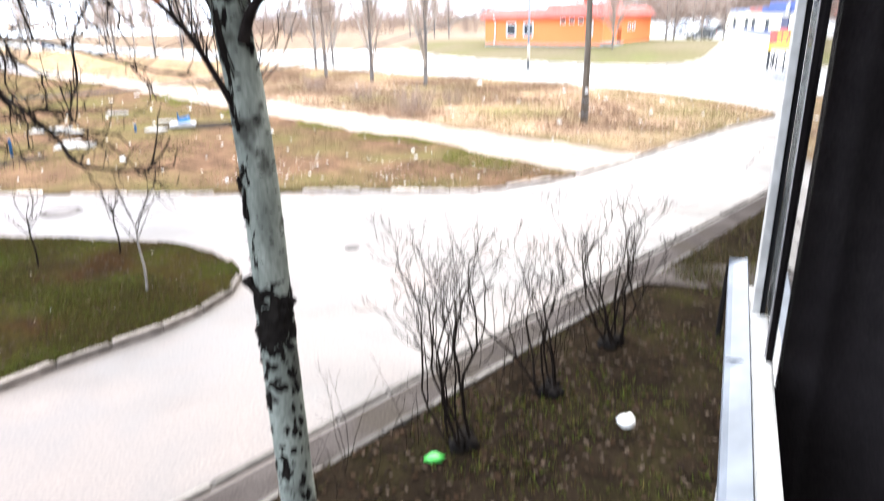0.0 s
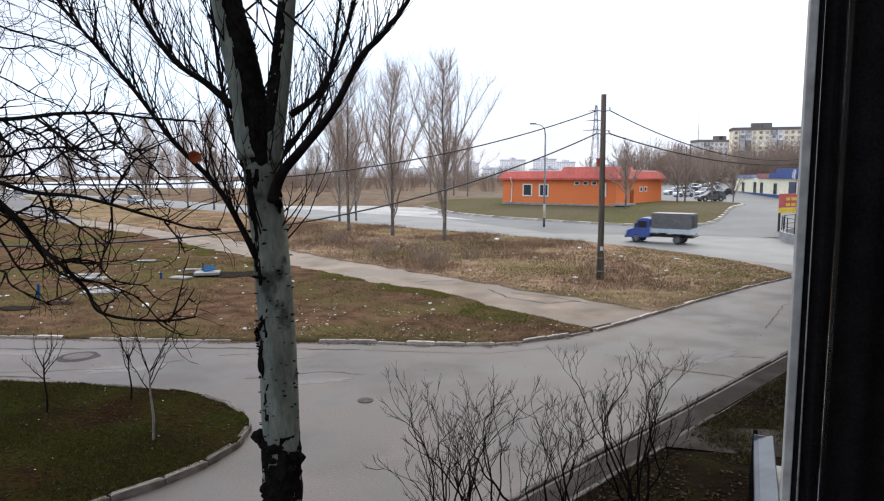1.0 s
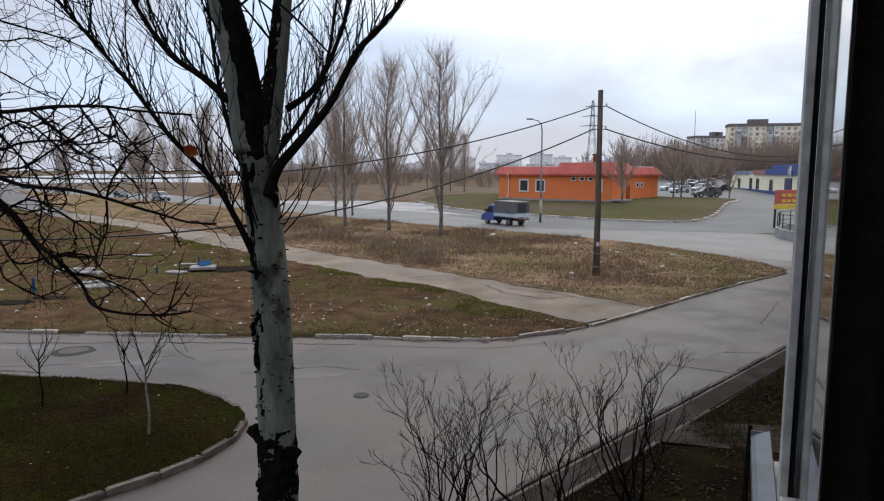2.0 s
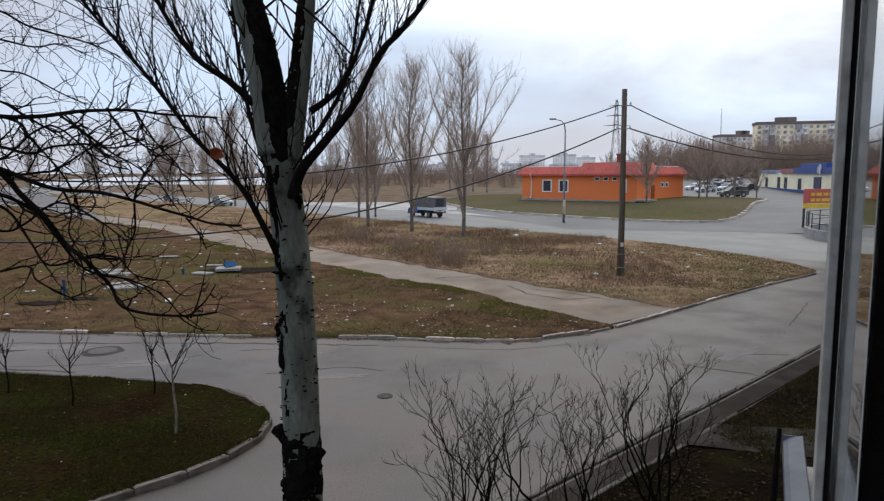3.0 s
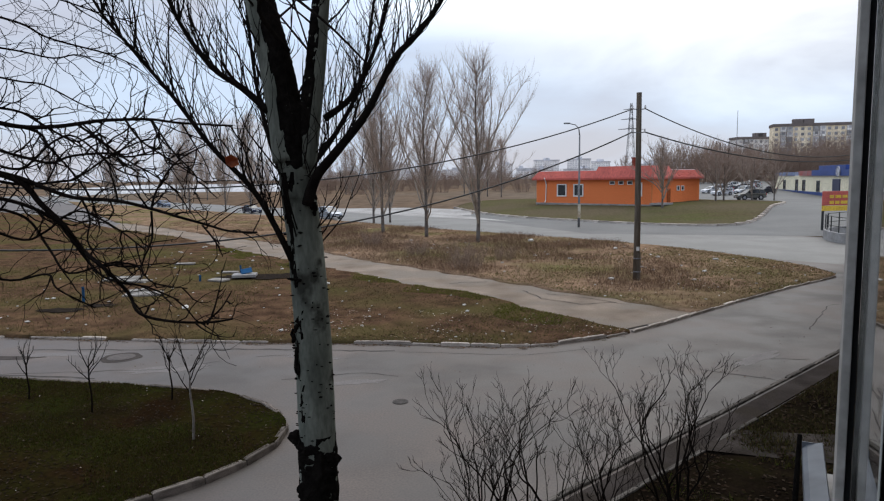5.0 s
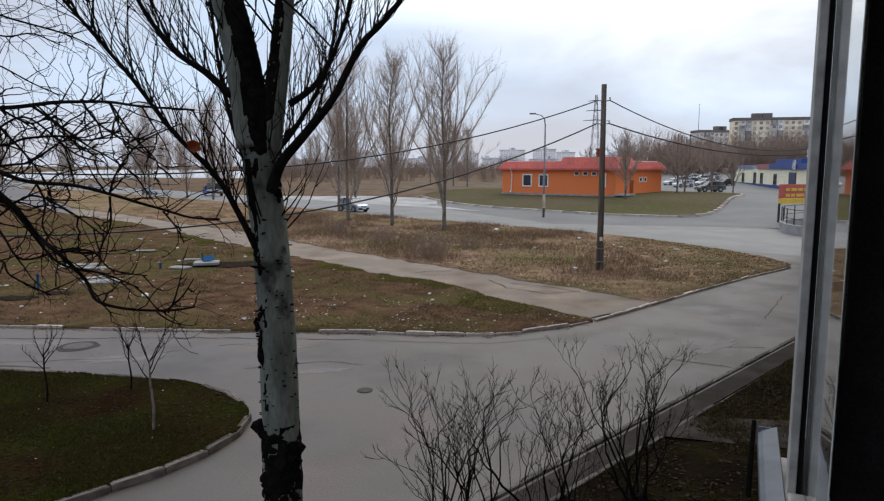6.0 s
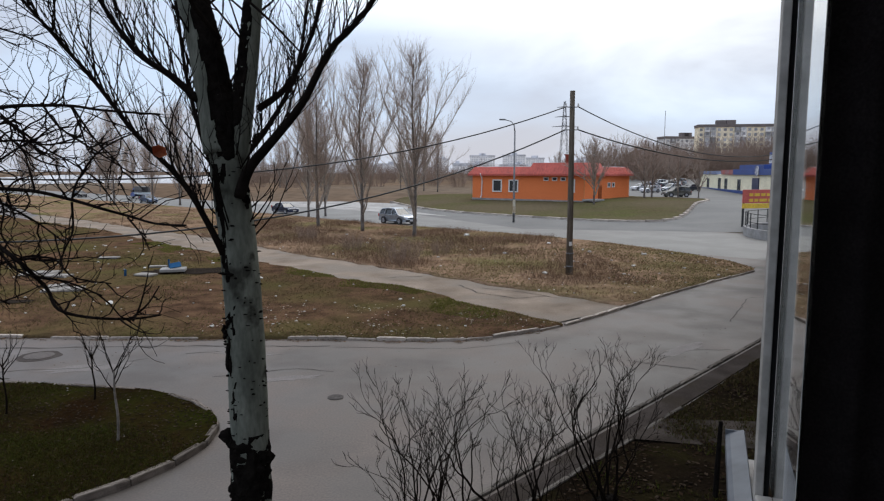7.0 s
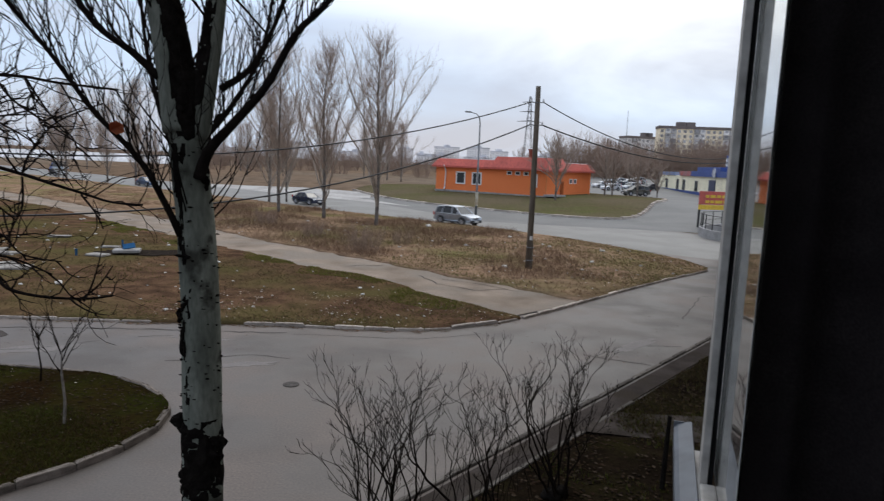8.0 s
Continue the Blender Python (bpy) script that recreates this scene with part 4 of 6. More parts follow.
def near_poplar():
    rng = random.Random(11)
    Y = 5.5
    h = thing("poplar_tree", pose(0, 0, 0), "young poplar with smooth pale grey-green bark and bare branches", "tree")
    bm = bmesh.new()
    line = smooth_line([(-1.30, Y, -0.1), (-1.31, Y, 0.5), (-1.325, Y, 1.05), (-1.36, Y, 2.72), (-1.365, Y, 3.5), (-1.372, Y, 4.26), (-1.405, Y, 5.0), (-1.455, Y, 5.5), (-1.475, Y, 5.95), (-1.49, Y, 6.2)], 6)
    rad = [0.235 - 0.02 * i / 6 if i < 12 else 0.196 - (i - 12) * 0.0011 for i in range(len(line))]
    rad = [r + 0.018 * ss(5.4, 6.0, p[2]) + 0.006 * noise.noise(Vector((p[2] * 3, 0, 0))) for p, r in zip(line, rad)]
    rad = [r * 0.86 for r in rad]
    tube(bm, line, rad, 24)
    trunk_line, trunk_rad = line, rad
    for v in bm.verts:
        v.co += 0.006 * Vector((noise.noise(v.co * 5), noise.noise(v.co * 5 + Vector((7, 0, 0))), 0))
    trunk = part("trunk", bm, BARK, h, "smooth pale grey-green trunk", smooth=True)
    stems = []
    for pts, r0, r1 in (
        ([(-1.50, Y, 5.75), (-1.545, Y, 6.15), (-1.62, Y, 6.6), (-1.73, Y + 0.05, 7.05), (-1.85, Y + 0.1, 7.8), (-1.95, Y + 0.2, 9.2)], 0.155, 0.09),
        ([(-1.40, Y - 0.02, 5.7), (-1.33, Y - 0.03, 6.12), (-1.26, Y - 0.05, 6.55), (-1.19, Y - 0.1, 7.05), (-1.08, Y - 0.15, 7.9), (-0.95, Y - 0.2, 9.0)], 0.105, 0.04),
    ):
        bm = bmesh.new()
        stems.append(limb(bm, pts, r0, r1, 16, 6))
        part("stem", bm, BARK, h, "pale forked stem", smooth=True)
    limbs = []
    for pts, r0, r1 in (
        ([(-1.36, Y - 0.1, 5.4), (-1.27, Y - 0.14, 5.62), (-1.09, Y - 0.18, 5.82), (-0.84, Y - 0.22, 6.11), (-0.62, Y - 0.25, 6.50), (-0.43, Y - 0.3, 6.68), (-0.2, Y - 0.32, 7.0), (0.05, Y - 0.35, 7.7)], 0.05, 0.012),
        ([(-1.50, Y - 0.1, 4.95), (-1.60, Y - 0.16, 5.21), (-1.77, Y - 0.2, 5.53), (-2.07, Y - 0.25, 5.87), (-2.33, Y - 0.3, 6.25), (-2.62, Y - 0.3, 6.60), (-2.92, Y - 0.3, 7.0), (-3.15, Y - 0.3, 7.7)], 0.029, 0.008),
        ([(-1.66, Y - 0.05, 6.15), (-1.85, Y - 0.1, 6.33), (-2.1, Y - 0.15, 6.52), (-2.35, Y - 0.2, 6.95), (-2.5, Y - 0.2, 7.5)], 0.034, 0.010),
        ([(-1.24, Y + 0.1, 6.1), (-1.0, Y + 0.2, 6.32), (-0.8, Y + 0.3, 6.8), (-0.65, Y + 0.35, 7.4)], 0.032, 0.010),
        ([(-1.38, Y + 0.1, 5.7), (-1.2, Y + 0.35, 6.0), (-1.0, Y + 0.6, 6.5), (-0.9, Y + 0.8, 7.3)], 0.03, 0.01),
        ([(-1.6, Y + 0.1, 5.6), (-1.8, Y + 0.4, 5.95), (-2.0, Y + 0.7, 6.5), (-2.1, Y + 0.8, 7.3)], 0.03, 0.01),
        ([(-1.45, Y - 0.16, 6.6), (-1.6, Y - 0.4, 6.85), (-1.4, Y - 0.6, 6.95), (-1.05, Y - 0.7, 6.70), (-0.75, Y - 0.75, 6.40)], 0.02, 0.006),
    ):
        bm = bmesh.new()
        limbs.append(limb(bm, pts, r0, r1, 9, 4, 0.8))
        part("branch", bm, TWIG, h, "dark ascending branch", smooth=True)
    # long upright shoots along every branch
    for n, (line, count, long) in enumerate(zip(limbs, (60, 84, 56, 34, 30, 36, 6), (0.9, 0.95, 0.8, 0.7, 0.7, 0.7, 0.3))):
        bm = bmesh.new()
        for k in range(count):
            t = 0.12 + 0.86 * (k + rng.random()) / count
            i = min(int(t * (len(line) - 1)), len(line) - 2)
            at, axis = Vector(line[i]), (Vector(line[i + 1]) - Vector(line[i])).normalized()
            side = Vector((rng.gauss(0, 1), rng.gauss(0, 1), rng.gauss(0.2, 0.6))).normalized()
            shoot(bm, at, axis * 0.6 + side * 0.55 + Vector((0, 0, 0.35)), long * rng.uniform(0.35, 1.25), 0.0068 * rng.uniform(0.6, 1.2), rng, 0.95, 0.3, 7, 4, rng.choice((1, 2, 3, 4)), 0.5)
        spray("twig_spray", bm, TWIG, h, "thin dark upright twigs")
    bm = bmesh.new()
    for line in stems:
        for k in range(16):
            i = rng.randrange(6, len(line) - 2)
            a = rng.uniform(0, 2 * math.pi)
            shoot(bm, Vector(line[i]), Vector((math.cos(a), math.sin(a), 0.7)), rng.uniform(0.5, 1.3), 0.012, rng, 1.1, 0.2, 6, 4, 3, 0.5)
    for k in range(16):
        z, a = rng.uniform(4.9, 6.0), rng.uniform(0, 2 * math.pi)
        shoot(bm, (-1.43 + 0.13 * math.cos(a), Y + 0.13 * math.sin(a), z), Vector((math.cos(a), math.sin(a), 0.9)), rng.uniform(0.4, 1.0), 0.008, rng, 1.0, 0.2, 6, 4, 2, 0.5)
    spray("twig_spray", bm, TWIG, h, "thin dark upright twigs")
    # black bark scars and knots, each a cluster of cracked plates
    mid = lambda z: np.interp(z, [0, 1.05, 2.72, 4.26, 5, 5.95], [-1.3, -1.325, -1.36, -1.372, -1.405, -1.475])
    r = 0.158
    for n, (x, dz, sx, sz) in enumerate(((-0.14, 3.42, 0.05, 0.06), (0.135, 3.25, 0.05, 0.08), (0.03, 3.22, 0.13, 0.09), (-0.05, 3.3, 0.1, 0.08), (0.02, 3.12, 0.13, 0.08), (-0.03, 3.0, 0.12, 0.11), (0.03, 2.86, 0.11, 0.1), (0.09, 2.88, 0.06, 0.16), (-0.06, 2.72, 0.07, 0.10), (-0.138, 4.3, 0.025, 0.05), (-0.11, 4.1, 0.03, 0.15), (-0.10, 4.4, 0.03, 0.05), (-0.08, 4.78, 0.06, 0.02), (-0.12, 5.02, 0.03, 0.05), (0.13, 5.4, 0.03, 0.07), (0.03, 5.98, 0.05, 0.12), (0.02, 2.5, 0.09, 0.10), (-0.06, 2.25, 0.08, 0.10), (0.06, 2.0, 0.08, 0.12), (-0.04, 1.7, 0.09, 0.12), (0.05, 1.3, 0.09, 0.14))):
        bm = None
        for k in range(7):
            ux, uz = x + rng.uniform(-1, 1) * sx * 0.8, dz + rng.uniform(-1, 1) * sz
            ux = max(-0.15, min(0.15, ux))
            big = abs(x) > 0.13
            dy = math.sqrt(max(r * r - ux * ux, 0.0004))
            bm = lump(bm, (mid(uz) + ux * (1.08 if big else 1.0), Y - dy + 0.006, uz), 1.0, n * 3.1 + k, (rng.uniform(0.3, 0.7) * sx, 0.03 if big else 0.014, rng.uniform(0.25, 0.6) * sz))
        part("bark_scar", bm, BARK_DARK, trunk, "black cracked bark scar", smooth=False)
    # black furrowed bark on the inner sides of the fork, ragged at its edges, and painted shade down the trunk
    straight = lambda line, r0, r1: [r0 + (r1 - r0) * k / (len(line) - 1) for k in range(len(line))]
    top = [k for k, p in enumerate(trunk_line) if p[2] > 5.1]
    low = [k for k, p in enumerate(trunk_line) if 3.3 < p[2] < 5.7]
    for line, radii, cover, seed in (
        (stems[0], straight(stems[0], 0.155, 0.09), lambda u, z: u.dot(Vector((0.86, -0.5, 0))) - 0.42 + 0.2 * ss(6.4, 6.1, z) - 1.6 * ss(6.02, 5.8, z), 3.0),
        (stems[1], straight(stems[1], 0.105, 0.04), lambda u, z: u.dot(Vector((-0.86, -0.5, 0))) - 0.2 + 0.1 * ss(6.4, 6.1, z) - 1.6 * ss(6.02, 5.8, z), 8.0),
        ([trunk_line[k] for k in top], [trunk_rad[k] for k in top], lambda u, z: u.dot(Vector((0.25, -0.97, 0))) - 1.16 + 0.62 * ss(5.3, 6.05, z), 5.0),
        # the trunk's shaded left side, painted on as a dark streak
        ([trunk_line[k] for k in low], [trunk_rad[k] for k in low], lambda u, z: u.dot(Vector((-0.45, -0.89, 0))) - 0.98 + 0.1 * ss(4.4, 5.4, z), 11.0),
    ):
        fine_line = smooth_line([tuple(p) for p in line], 3)
        rr = np.interp(np.linspace(0, 1, len(fine_line)), np.linspace(0, 1, len(radii)), radii).tolist()
        bm = tube(bmesh.new(), fine_line, rr, 36, cap=False)
        bm.verts.ensure_lookup_table()
        for k, v in enumerate(bm.verts):
            c = Vector(fine_line[k // 36])
            u = (v.co - c).normalized()
            w = cover(u, c.z) + 0.2 * noise.noise(Vector((u.x * 2.2 + seed, u.y * 2.2, c.z * 4))) + 0.09 * noise.noise(Vector((u.x * 7 + seed, u.y * 7, c.z * 12)))
            v.co = c + u * (rr[k // 36] * (0.88 + 0.15 * ss(-0.05, 0.1, w)) + 0.008 * noise.noise(v.co * 30) * ss(0, 0.2, w))
        part("rough_bark", bm, BARK_DARK, trunk, "black furrowed bark in the fork, painted shade down the trunk")
    sleeve = bmesh.new()
    zs = [1.0 + 0.05 * k for k in range(50)]
    tube(sleeve, [(mid(z), Y, z) for z in zs], [0.15] * len(zs), 32, cap=False)
    for v in sleeve.verts:
        c = Vector((mid(v.co.z), Y, v.co.z))
        cover = 0.017 * ss(2.75, 3.0, v.co.z) * ss(3.46, 3.22, v.co.z) - 0.0065
        w = 0.02 * noise.noise(Vector((v.co.x * 10, v.co.y * 10, v.co.z * 5))) + 0.014 * noise.noise(v.co * 28)
        v.co = c + (v.co - c).normalized() * (0.1585 + cover + w)
    part("rough_bark", sleeve, BARK_DARK, trunk, "black cracked bark around the lower trunk")
    for x, z, s in ((-0.165, 3.43, 0.058), (0.16, 3.24, 0.05), (0.14, 3.12, 0.04)):
        part("knot", lump(None, (mid(z) + x, Y - 0.06, z), s, z * 3, (1, 1, 1.15)), BARK_DARK, trunk, "black knot swelling from the trunk")
    for n, (x, z, sz) in enumerate(((-1.44, 5.92, 0.09), (-1.46, 5.8, 0.1))):
        bm = None
        for k in range(5):
            bm = lump(bm, (x + rng.uniform(-0.03, 0.03), Y - 0.105 + rng.uniform(0, 0.03), z + rng.uniform(-1, 1) * sz), 1.0, n + k, (0.028, 0.03, rng.uniform(0.4, 0.9) * sz))
        part("bark_scar", bm, BARK_DARK, trunk, "black rough bark in the fork")
    bm = bmesh.new()
    for k in range(70):
        z, a = rng.uniform(0.6, 3.1), rng.uniform(math.pi * 1.05, 1.95 * math.pi)
        lump(bm, (mid(z) + r * math.cos(a), Y + r * math.sin(a) + 0.004, z), 1, k, (rng.uniform(0.01, 0.03), 0.012, rng.uniform(0.015, 0.07)))
    spray("bark_crack", bm, BARK_DARK, trunk, "dark vertical bark cracks")
    bm = bmesh.new()
    for k in range(230):
        z, a = rng.uniform(1.0, 6.0), rng.uniform(math.pi, 2 * math.pi)
        cx = np.interp(z, [0, 1.05, 2.72, 4.26, 5, 5.95], [-1.3, -1.325, -1.36, -1.372, -1.405, -1.475])
        r = 0.158
        lump(bm, (cx + r * math.cos(a), Y + r * math.sin(a), z), 1, k, (rng.uniform(0.004, 0.02), 0.008, rng.uniform(0.003, 0.008)))
    spray("lenticel_band", bm, BARK_DARK, trunk, "small dark lenticels in the bark")


near_poplar()


def left_tree():
    """Neighbouring tree whose dark crooked boughs reach in from the side; its trunk stands nearer the house."""
    rng = random.Random(23)
    h = thing("cherry_tree", pose(0, 0, 0), "dark bare tree with crooked drooping boughs", "tree")
    bm = bmesh.new()
    tr = limb(bm, [(-5.3, 3.6, -0.1), (-5.25, 3.65, 1.5), (-5.2, 3.7, 3.2), (-5.1, 3.8, 5.0), (-4.95, 3.9, 6.6), (-4.8, 4, 8.2)], 0.16, 0.05, 12, 4)
    part("trunk", bm, BARK_DARK, h, "dark rough trunk", smooth=True)
    # (x, z) of each bough where it crosses the view, its depth, thickness and number of twigs
    boughs = (
        ([(-3.09, 5.98), (-2.86, 5.98), (-2.58, 6.01), (-2.36, 6.03), (-2.17, 6.01), (-1.94, 5.99), (-1.62, 5.97)], 4.5, 0.019, 0.005, 16),
        ([(-3.11, 5.63), (-2.89, 5.56), (-2.7, 5.5), (-2.43, 5.46), (-2.2, 5.41), (-2.01, 5.36), (-1.86, 5.3), (-1.65, 5.26), (-1.44, 5.26)], 4.5, 0.017, 0.005, 18),
        ([(-3.12, 5.61), (-2.97, 5.46), (-2.83, 5.31), (-2.72, 5.15), (-2.57, 5.02), (-2.43, 4.82), (-2.28, 4.7), (-2.09, 4.64), (-1.89, 4.61), (-1.67, 4.67)], 4.5, 0.023, 0.005, 18),
        ([(-3.13, 5.46), (-2.94, 5.36), (-2.79, 5.23), (-2.69, 5.04), (-2.54, 4.94), (-2.31, 4.86), (-2.04, 4.8)], 4.5, 0.016, 0.004, 14),
        ([(-3.1, 5.78), (-2.91, 5.74), (-2.72, 5.77), (-2.52, 5.79), (-2.3, 5.78), (-2.1, 5.83)], 4.5, 0.013, 0.004, 16),
        ([(-3.12, 5.59), (-2.88, 5.63), (-2.69, 5.65), (-2.52, 5.77), (-2.35, 5.84)], 4.5, 0.013, 0.004, 14),
        ([(-3.03, 6.66), (-2.81, 6.55), (-2.59, 6.5), (-2.41, 6.44), (-2.24, 6.35)], 4.5, 0.01, 0.003, 20),
        ([(-3.05, 6.48), (-2.86, 6.44), (-2.67, 6.46), (-2.48, 6.38)], 4.5, 0.009, 0.003, 18),
        ([(-3.06, 6.28), (-2.88, 6.22), (-2.69, 6.13), (-2.51, 6.06)], 4.5, 0.009, 0.003, 14),
        ([(-3.1, 6.9), (-2.8, 6.82), (-2.55, 6.72), (-2.3, 6.7)], 4.6, 0.009, 0.003, 18),
        ([(-3.01, 5.95), (-2.87, 5.82), (-2.74, 5.67), (-2.7, 5.5), (-2.62, 5.3)], 4.55, 0.011, 0.004, 12),
        ([(-3.17, 4.94), (-2.93, 4.98), (-2.78, 4.88), (-2.63, 4.74)], 4.4, 0.011, 0.004, 10),
        ([(-3.2, 5.2), (-2.95, 5.28), (-2.75, 5.4), (-2.5, 5.3), (-2.3, 5.12)], 4.6, 0.011, 0.004, 14),
        ([(-3.2, 5.35), (-3.0, 5.12), (-2.85, 4.98), (-2.6, 5.02), (-2.42, 4.95)], 4.65, 0.013, 0.004, 14),
        ([(-3.2, 6.1), (-3.0, 6.02), (-2.8, 5.88), (-2.62, 5.9), (-2.45, 5.72)], 4.65, 0.011, 0.004, 16),
        ([(-3.25, 5.7), (-3.05, 5.86), (-2.85, 5.92), (-2.6, 5.7), (-2.35, 5.62)], 4.7, 0.012, 0.004, 16),
    )
    # side branches that leave a bough on the way
    forks = (
        ([(-2.7, 6.0), (-2.52, 5.87), (-2.34, 5.74), (-2.19, 5.66), (-2.02, 5.53)], 4.5, 0.008, 0.003, 9),
        ([(-1.89, 4.61), (-1.75, 4.72), (-1.65, 4.86)], 4.5, 0.007, 0.003, 3),
        ([(-2.21, 5.41), (-2.15, 5.55), (-1.95, 5.74), (-1.72, 5.89)], 4.5, 0.0075, 0.003, 8),
        ([(-2.21, 5.4), (-2.22, 5.21), (-2.24, 5.06), (-2.38, 4.94)], 4.5, 0.007, 0.003, 6),
        ([(-2.57, 5.02), (-2.35, 5.02), (-2.2, 4.9), (-1.98, 4.88)], 4.5, 0.007, 0.003, 6),
        ([(-2.36, 6.03), (-2.2, 5.85), (-2.0, 5.72), (-1.85, 5.6)], 4.5, 0.007, 0.003, 8),
        ([(-2.17, 6.01), (-2.05, 5.8), (-1.9, 5.66), (-1.85, 5.5)], 4.5, 0.006, 0.003, 6),
        ([(-1.86, 5.3), (-1.78, 5.18), (-1.74, 5.06)], 4.5, 0.006, 0.003, 4),
        ([(-2.7, 5.5), (-2.66, 5.35), (-2.7, 5.2), (-2.62, 5.05)], 4.5, 0.007, 0.003, 6),
    )
    for n, (pts, y, r0, r1, count) in enumerate(boughs + forks):
        bm = bmesh.new()
        side_branch = n >= len(boughs)
        root, first = Vector((-5.1, 3.75, pts[0][1] * 0.7 + 1.6)), Vector((pts[0][0], y, pts[0][1]))
        lead = [] if side_branch else [tuple(root.lerp(first, k / 8) + Vector((0, 0, 0.22 * math.sin(math.pi * k / 8) + 0.015 * rng.gauss(0, 1)))) for k in range(8)]
        free = [(x + (0.012 * rng.gauss(0, 1) if k else 0), y + (0.05 * rng.gauss(0, 1) if k else 0), z + (0.012 * rng.gauss(0, 1) if k else 0)) for k, (x, z) in enumerate(pts)]
        line = limb(bm, lead + free, r0 * (1.2 if side_branch else 1.6), r1 * 1.25, 7, 5, 0.9)
        b = part("bough", bm, TWIG, h, "crooked dark bough", smooth=True)
        bm = bmesh.new()
        fine = 6 <= n <= 9
        start = 0.06 if side_branch else 0.45
        count = int(count * 1.3)
        for k in range(count):
            t = start + (1 - start) * (k + rng.random()) / count
            i = min(int(t * (len(line) - 1)), len(line) - 2)
            axis = (Vector(line[i + 1]) - Vector(line[i])).normalized()
            side = Vector((rng.gauss(0.15, 0.5), rng.gauss(0, 0.6), rng.gauss(0.0 if fine else 0.1, 0.8))).normalized()
            shoot(bm, line[i], axis * 0.8 + side, rng.uniform(0.2, 0.62) * (0.75 if side_branch else 1), 0.0034 if fine else 0.0058 * rng.uniform(0.7, 1.25), rng, 0.1 if fine else 0.12, 0.62, 6, 4, rng.choice((1, 2, 3, 4)), 0.6, 0.15, 1.0)
        spray("twig_spray", bm, TWIG, b, "crooked thin twigs")
    bm = bmesh.new()
    shoot(bm, (-1.86, 4.5, 4.61), (0.6, 0, 0.9), 0.42, 0.009, rng, 0.6, 0.2, 6, 4, 3, 0.4)
    shoot(bm, (-1.95, 4.5, 4.63), (0.5, 0, -0.4), 0.35, 0.007, rng, 0.8, 0.2, 6, 4, 2, 0.4)
    spray("twig_spray", bm, TWIG, h, "crooked thin twigs")
    # one withered leaf
    leaf = bmesh.new()
    vs = [leaf.verts.new(p) for p in ((0, 0, 0), (0.045, 0.012, -0.02), (0.05, 0.0, -0.075), (0.0, -0.015, -0.095), (-0.04, 0.01, -0.07), (-0.045, -0.01, -0.015))]
    c = leaf.verts.new((0.0, 0.02, -0.045))
    for k in range(6):
        leaf.faces.new((c, vs[k], vs[(k + 1) % 6]))
    bmesh.ops.solidify(leaf, geom=leaf.faces[:], thickness=0.002)
    lf = link("dry_leaf", leaf, mat("withered orange leaf", (0.42, 0.11, 0.025), (0.3, 0.07, 0.02), 20, 0.7), label="single withered orange leaf hanging from a twig", category="leaf")
    lf.matrix_basis = pose(-1.82, 5.0, 5.79, 0, 0, 20)


left_tree()


# ---------------------------------------------------------------- vehicles
def wheel(parent, at, r, w, rim_m):
    o = new("wheel")
    o.parent = parent
    o.matrix_basis = pose(*at)
    rx = Matrix.Rotation(radians(90), 4, "X")
    bm = disc(r, w, rx, sides=26)
    bmesh.ops.bevel(bm, geom=[e for e in bm.edges if len(e.link_faces) == 2 and e.calc_face_angle(0) > 1], offset=0.03, segments=2, affect="EDGES")
    part("tyre", bm, RUBBER, o, smooth=False)
    bm = disc(r * 0.62, w + 0.02, rx, sides=20)
    part("rim", bm, rim_m, o, "metal wheel rim")
    # black discs on the rim paint the shade between its spokes
    bm = None
    for k in range(5):
        bm = merged(bm, disc(r * 0.13, w + 0.03, Matrix.Translation((r * 0.38 * math.cos(k * 1.257), 0, r * 0.38 * math.sin(k * 1.257))) @ rx, sides=8))
    part("spoke_gap", bm, RUBBER, o, "black discs for the shaded gaps between the spokes")
    return o


def loft(profile, width, bm=None, tuck=None):
    """A body from a side outline (x, z), wide in y, its upper points drawn in by tuck(z)."""
    bm2 = bmesh.new()
    rows = []
    for f in (-1, -0.92, 0.92, 1):
        row = []
        for x, z in profile:
            t = tuck(x, z) if tuck else 0
            y = f * (width / 2 - t)
            inset = 0.05 if abs(f) == 1 else 0
            cx, cz = 0.0, 0.75
            row.append(bm2.verts.new((x - inset * (1 if x > cx else -1) * 0.6, y, z - inset * (0.8 if z > cz else -0.4))))
        rows.append(row)
    n = len(profile)
    for a, b in zip(rows, rows[1:]):
        for k in range(n):
            bm2.faces.new((a[k], a[(k + 1) % n], b[(k + 1) % n], b[k]))
    bm2.faces.new(rows[0][::-1])
    bm2.faces.new(rows[-1])
    bmesh.ops.recalc_face_normals(bm2, faces=bm2.faces)
    return merged(bm, bm2)


LAMP_W = mat("headlamp glass", (0.75, 0.77, 0.8), None, 3, 0.15)
LAMP_R = mat("red tail lamp", (0.45, 0.02, 0.02), None, 3, 0.2)
ALLOY = mat("wheel alloy", (0.5, 0.5, 0.52), (0.4, 0.4, 0.42), 4, 0.35, metal=0.7)
CAR_GLASS = mat("tinted car glass", (0.02, 0.024, 0.028), (0.035, 0.04, 0.045), 1, 0.08)
TRIM = mat("black plastic trim", (0.025, 0.025, 0.026), None, 5, 0.6)


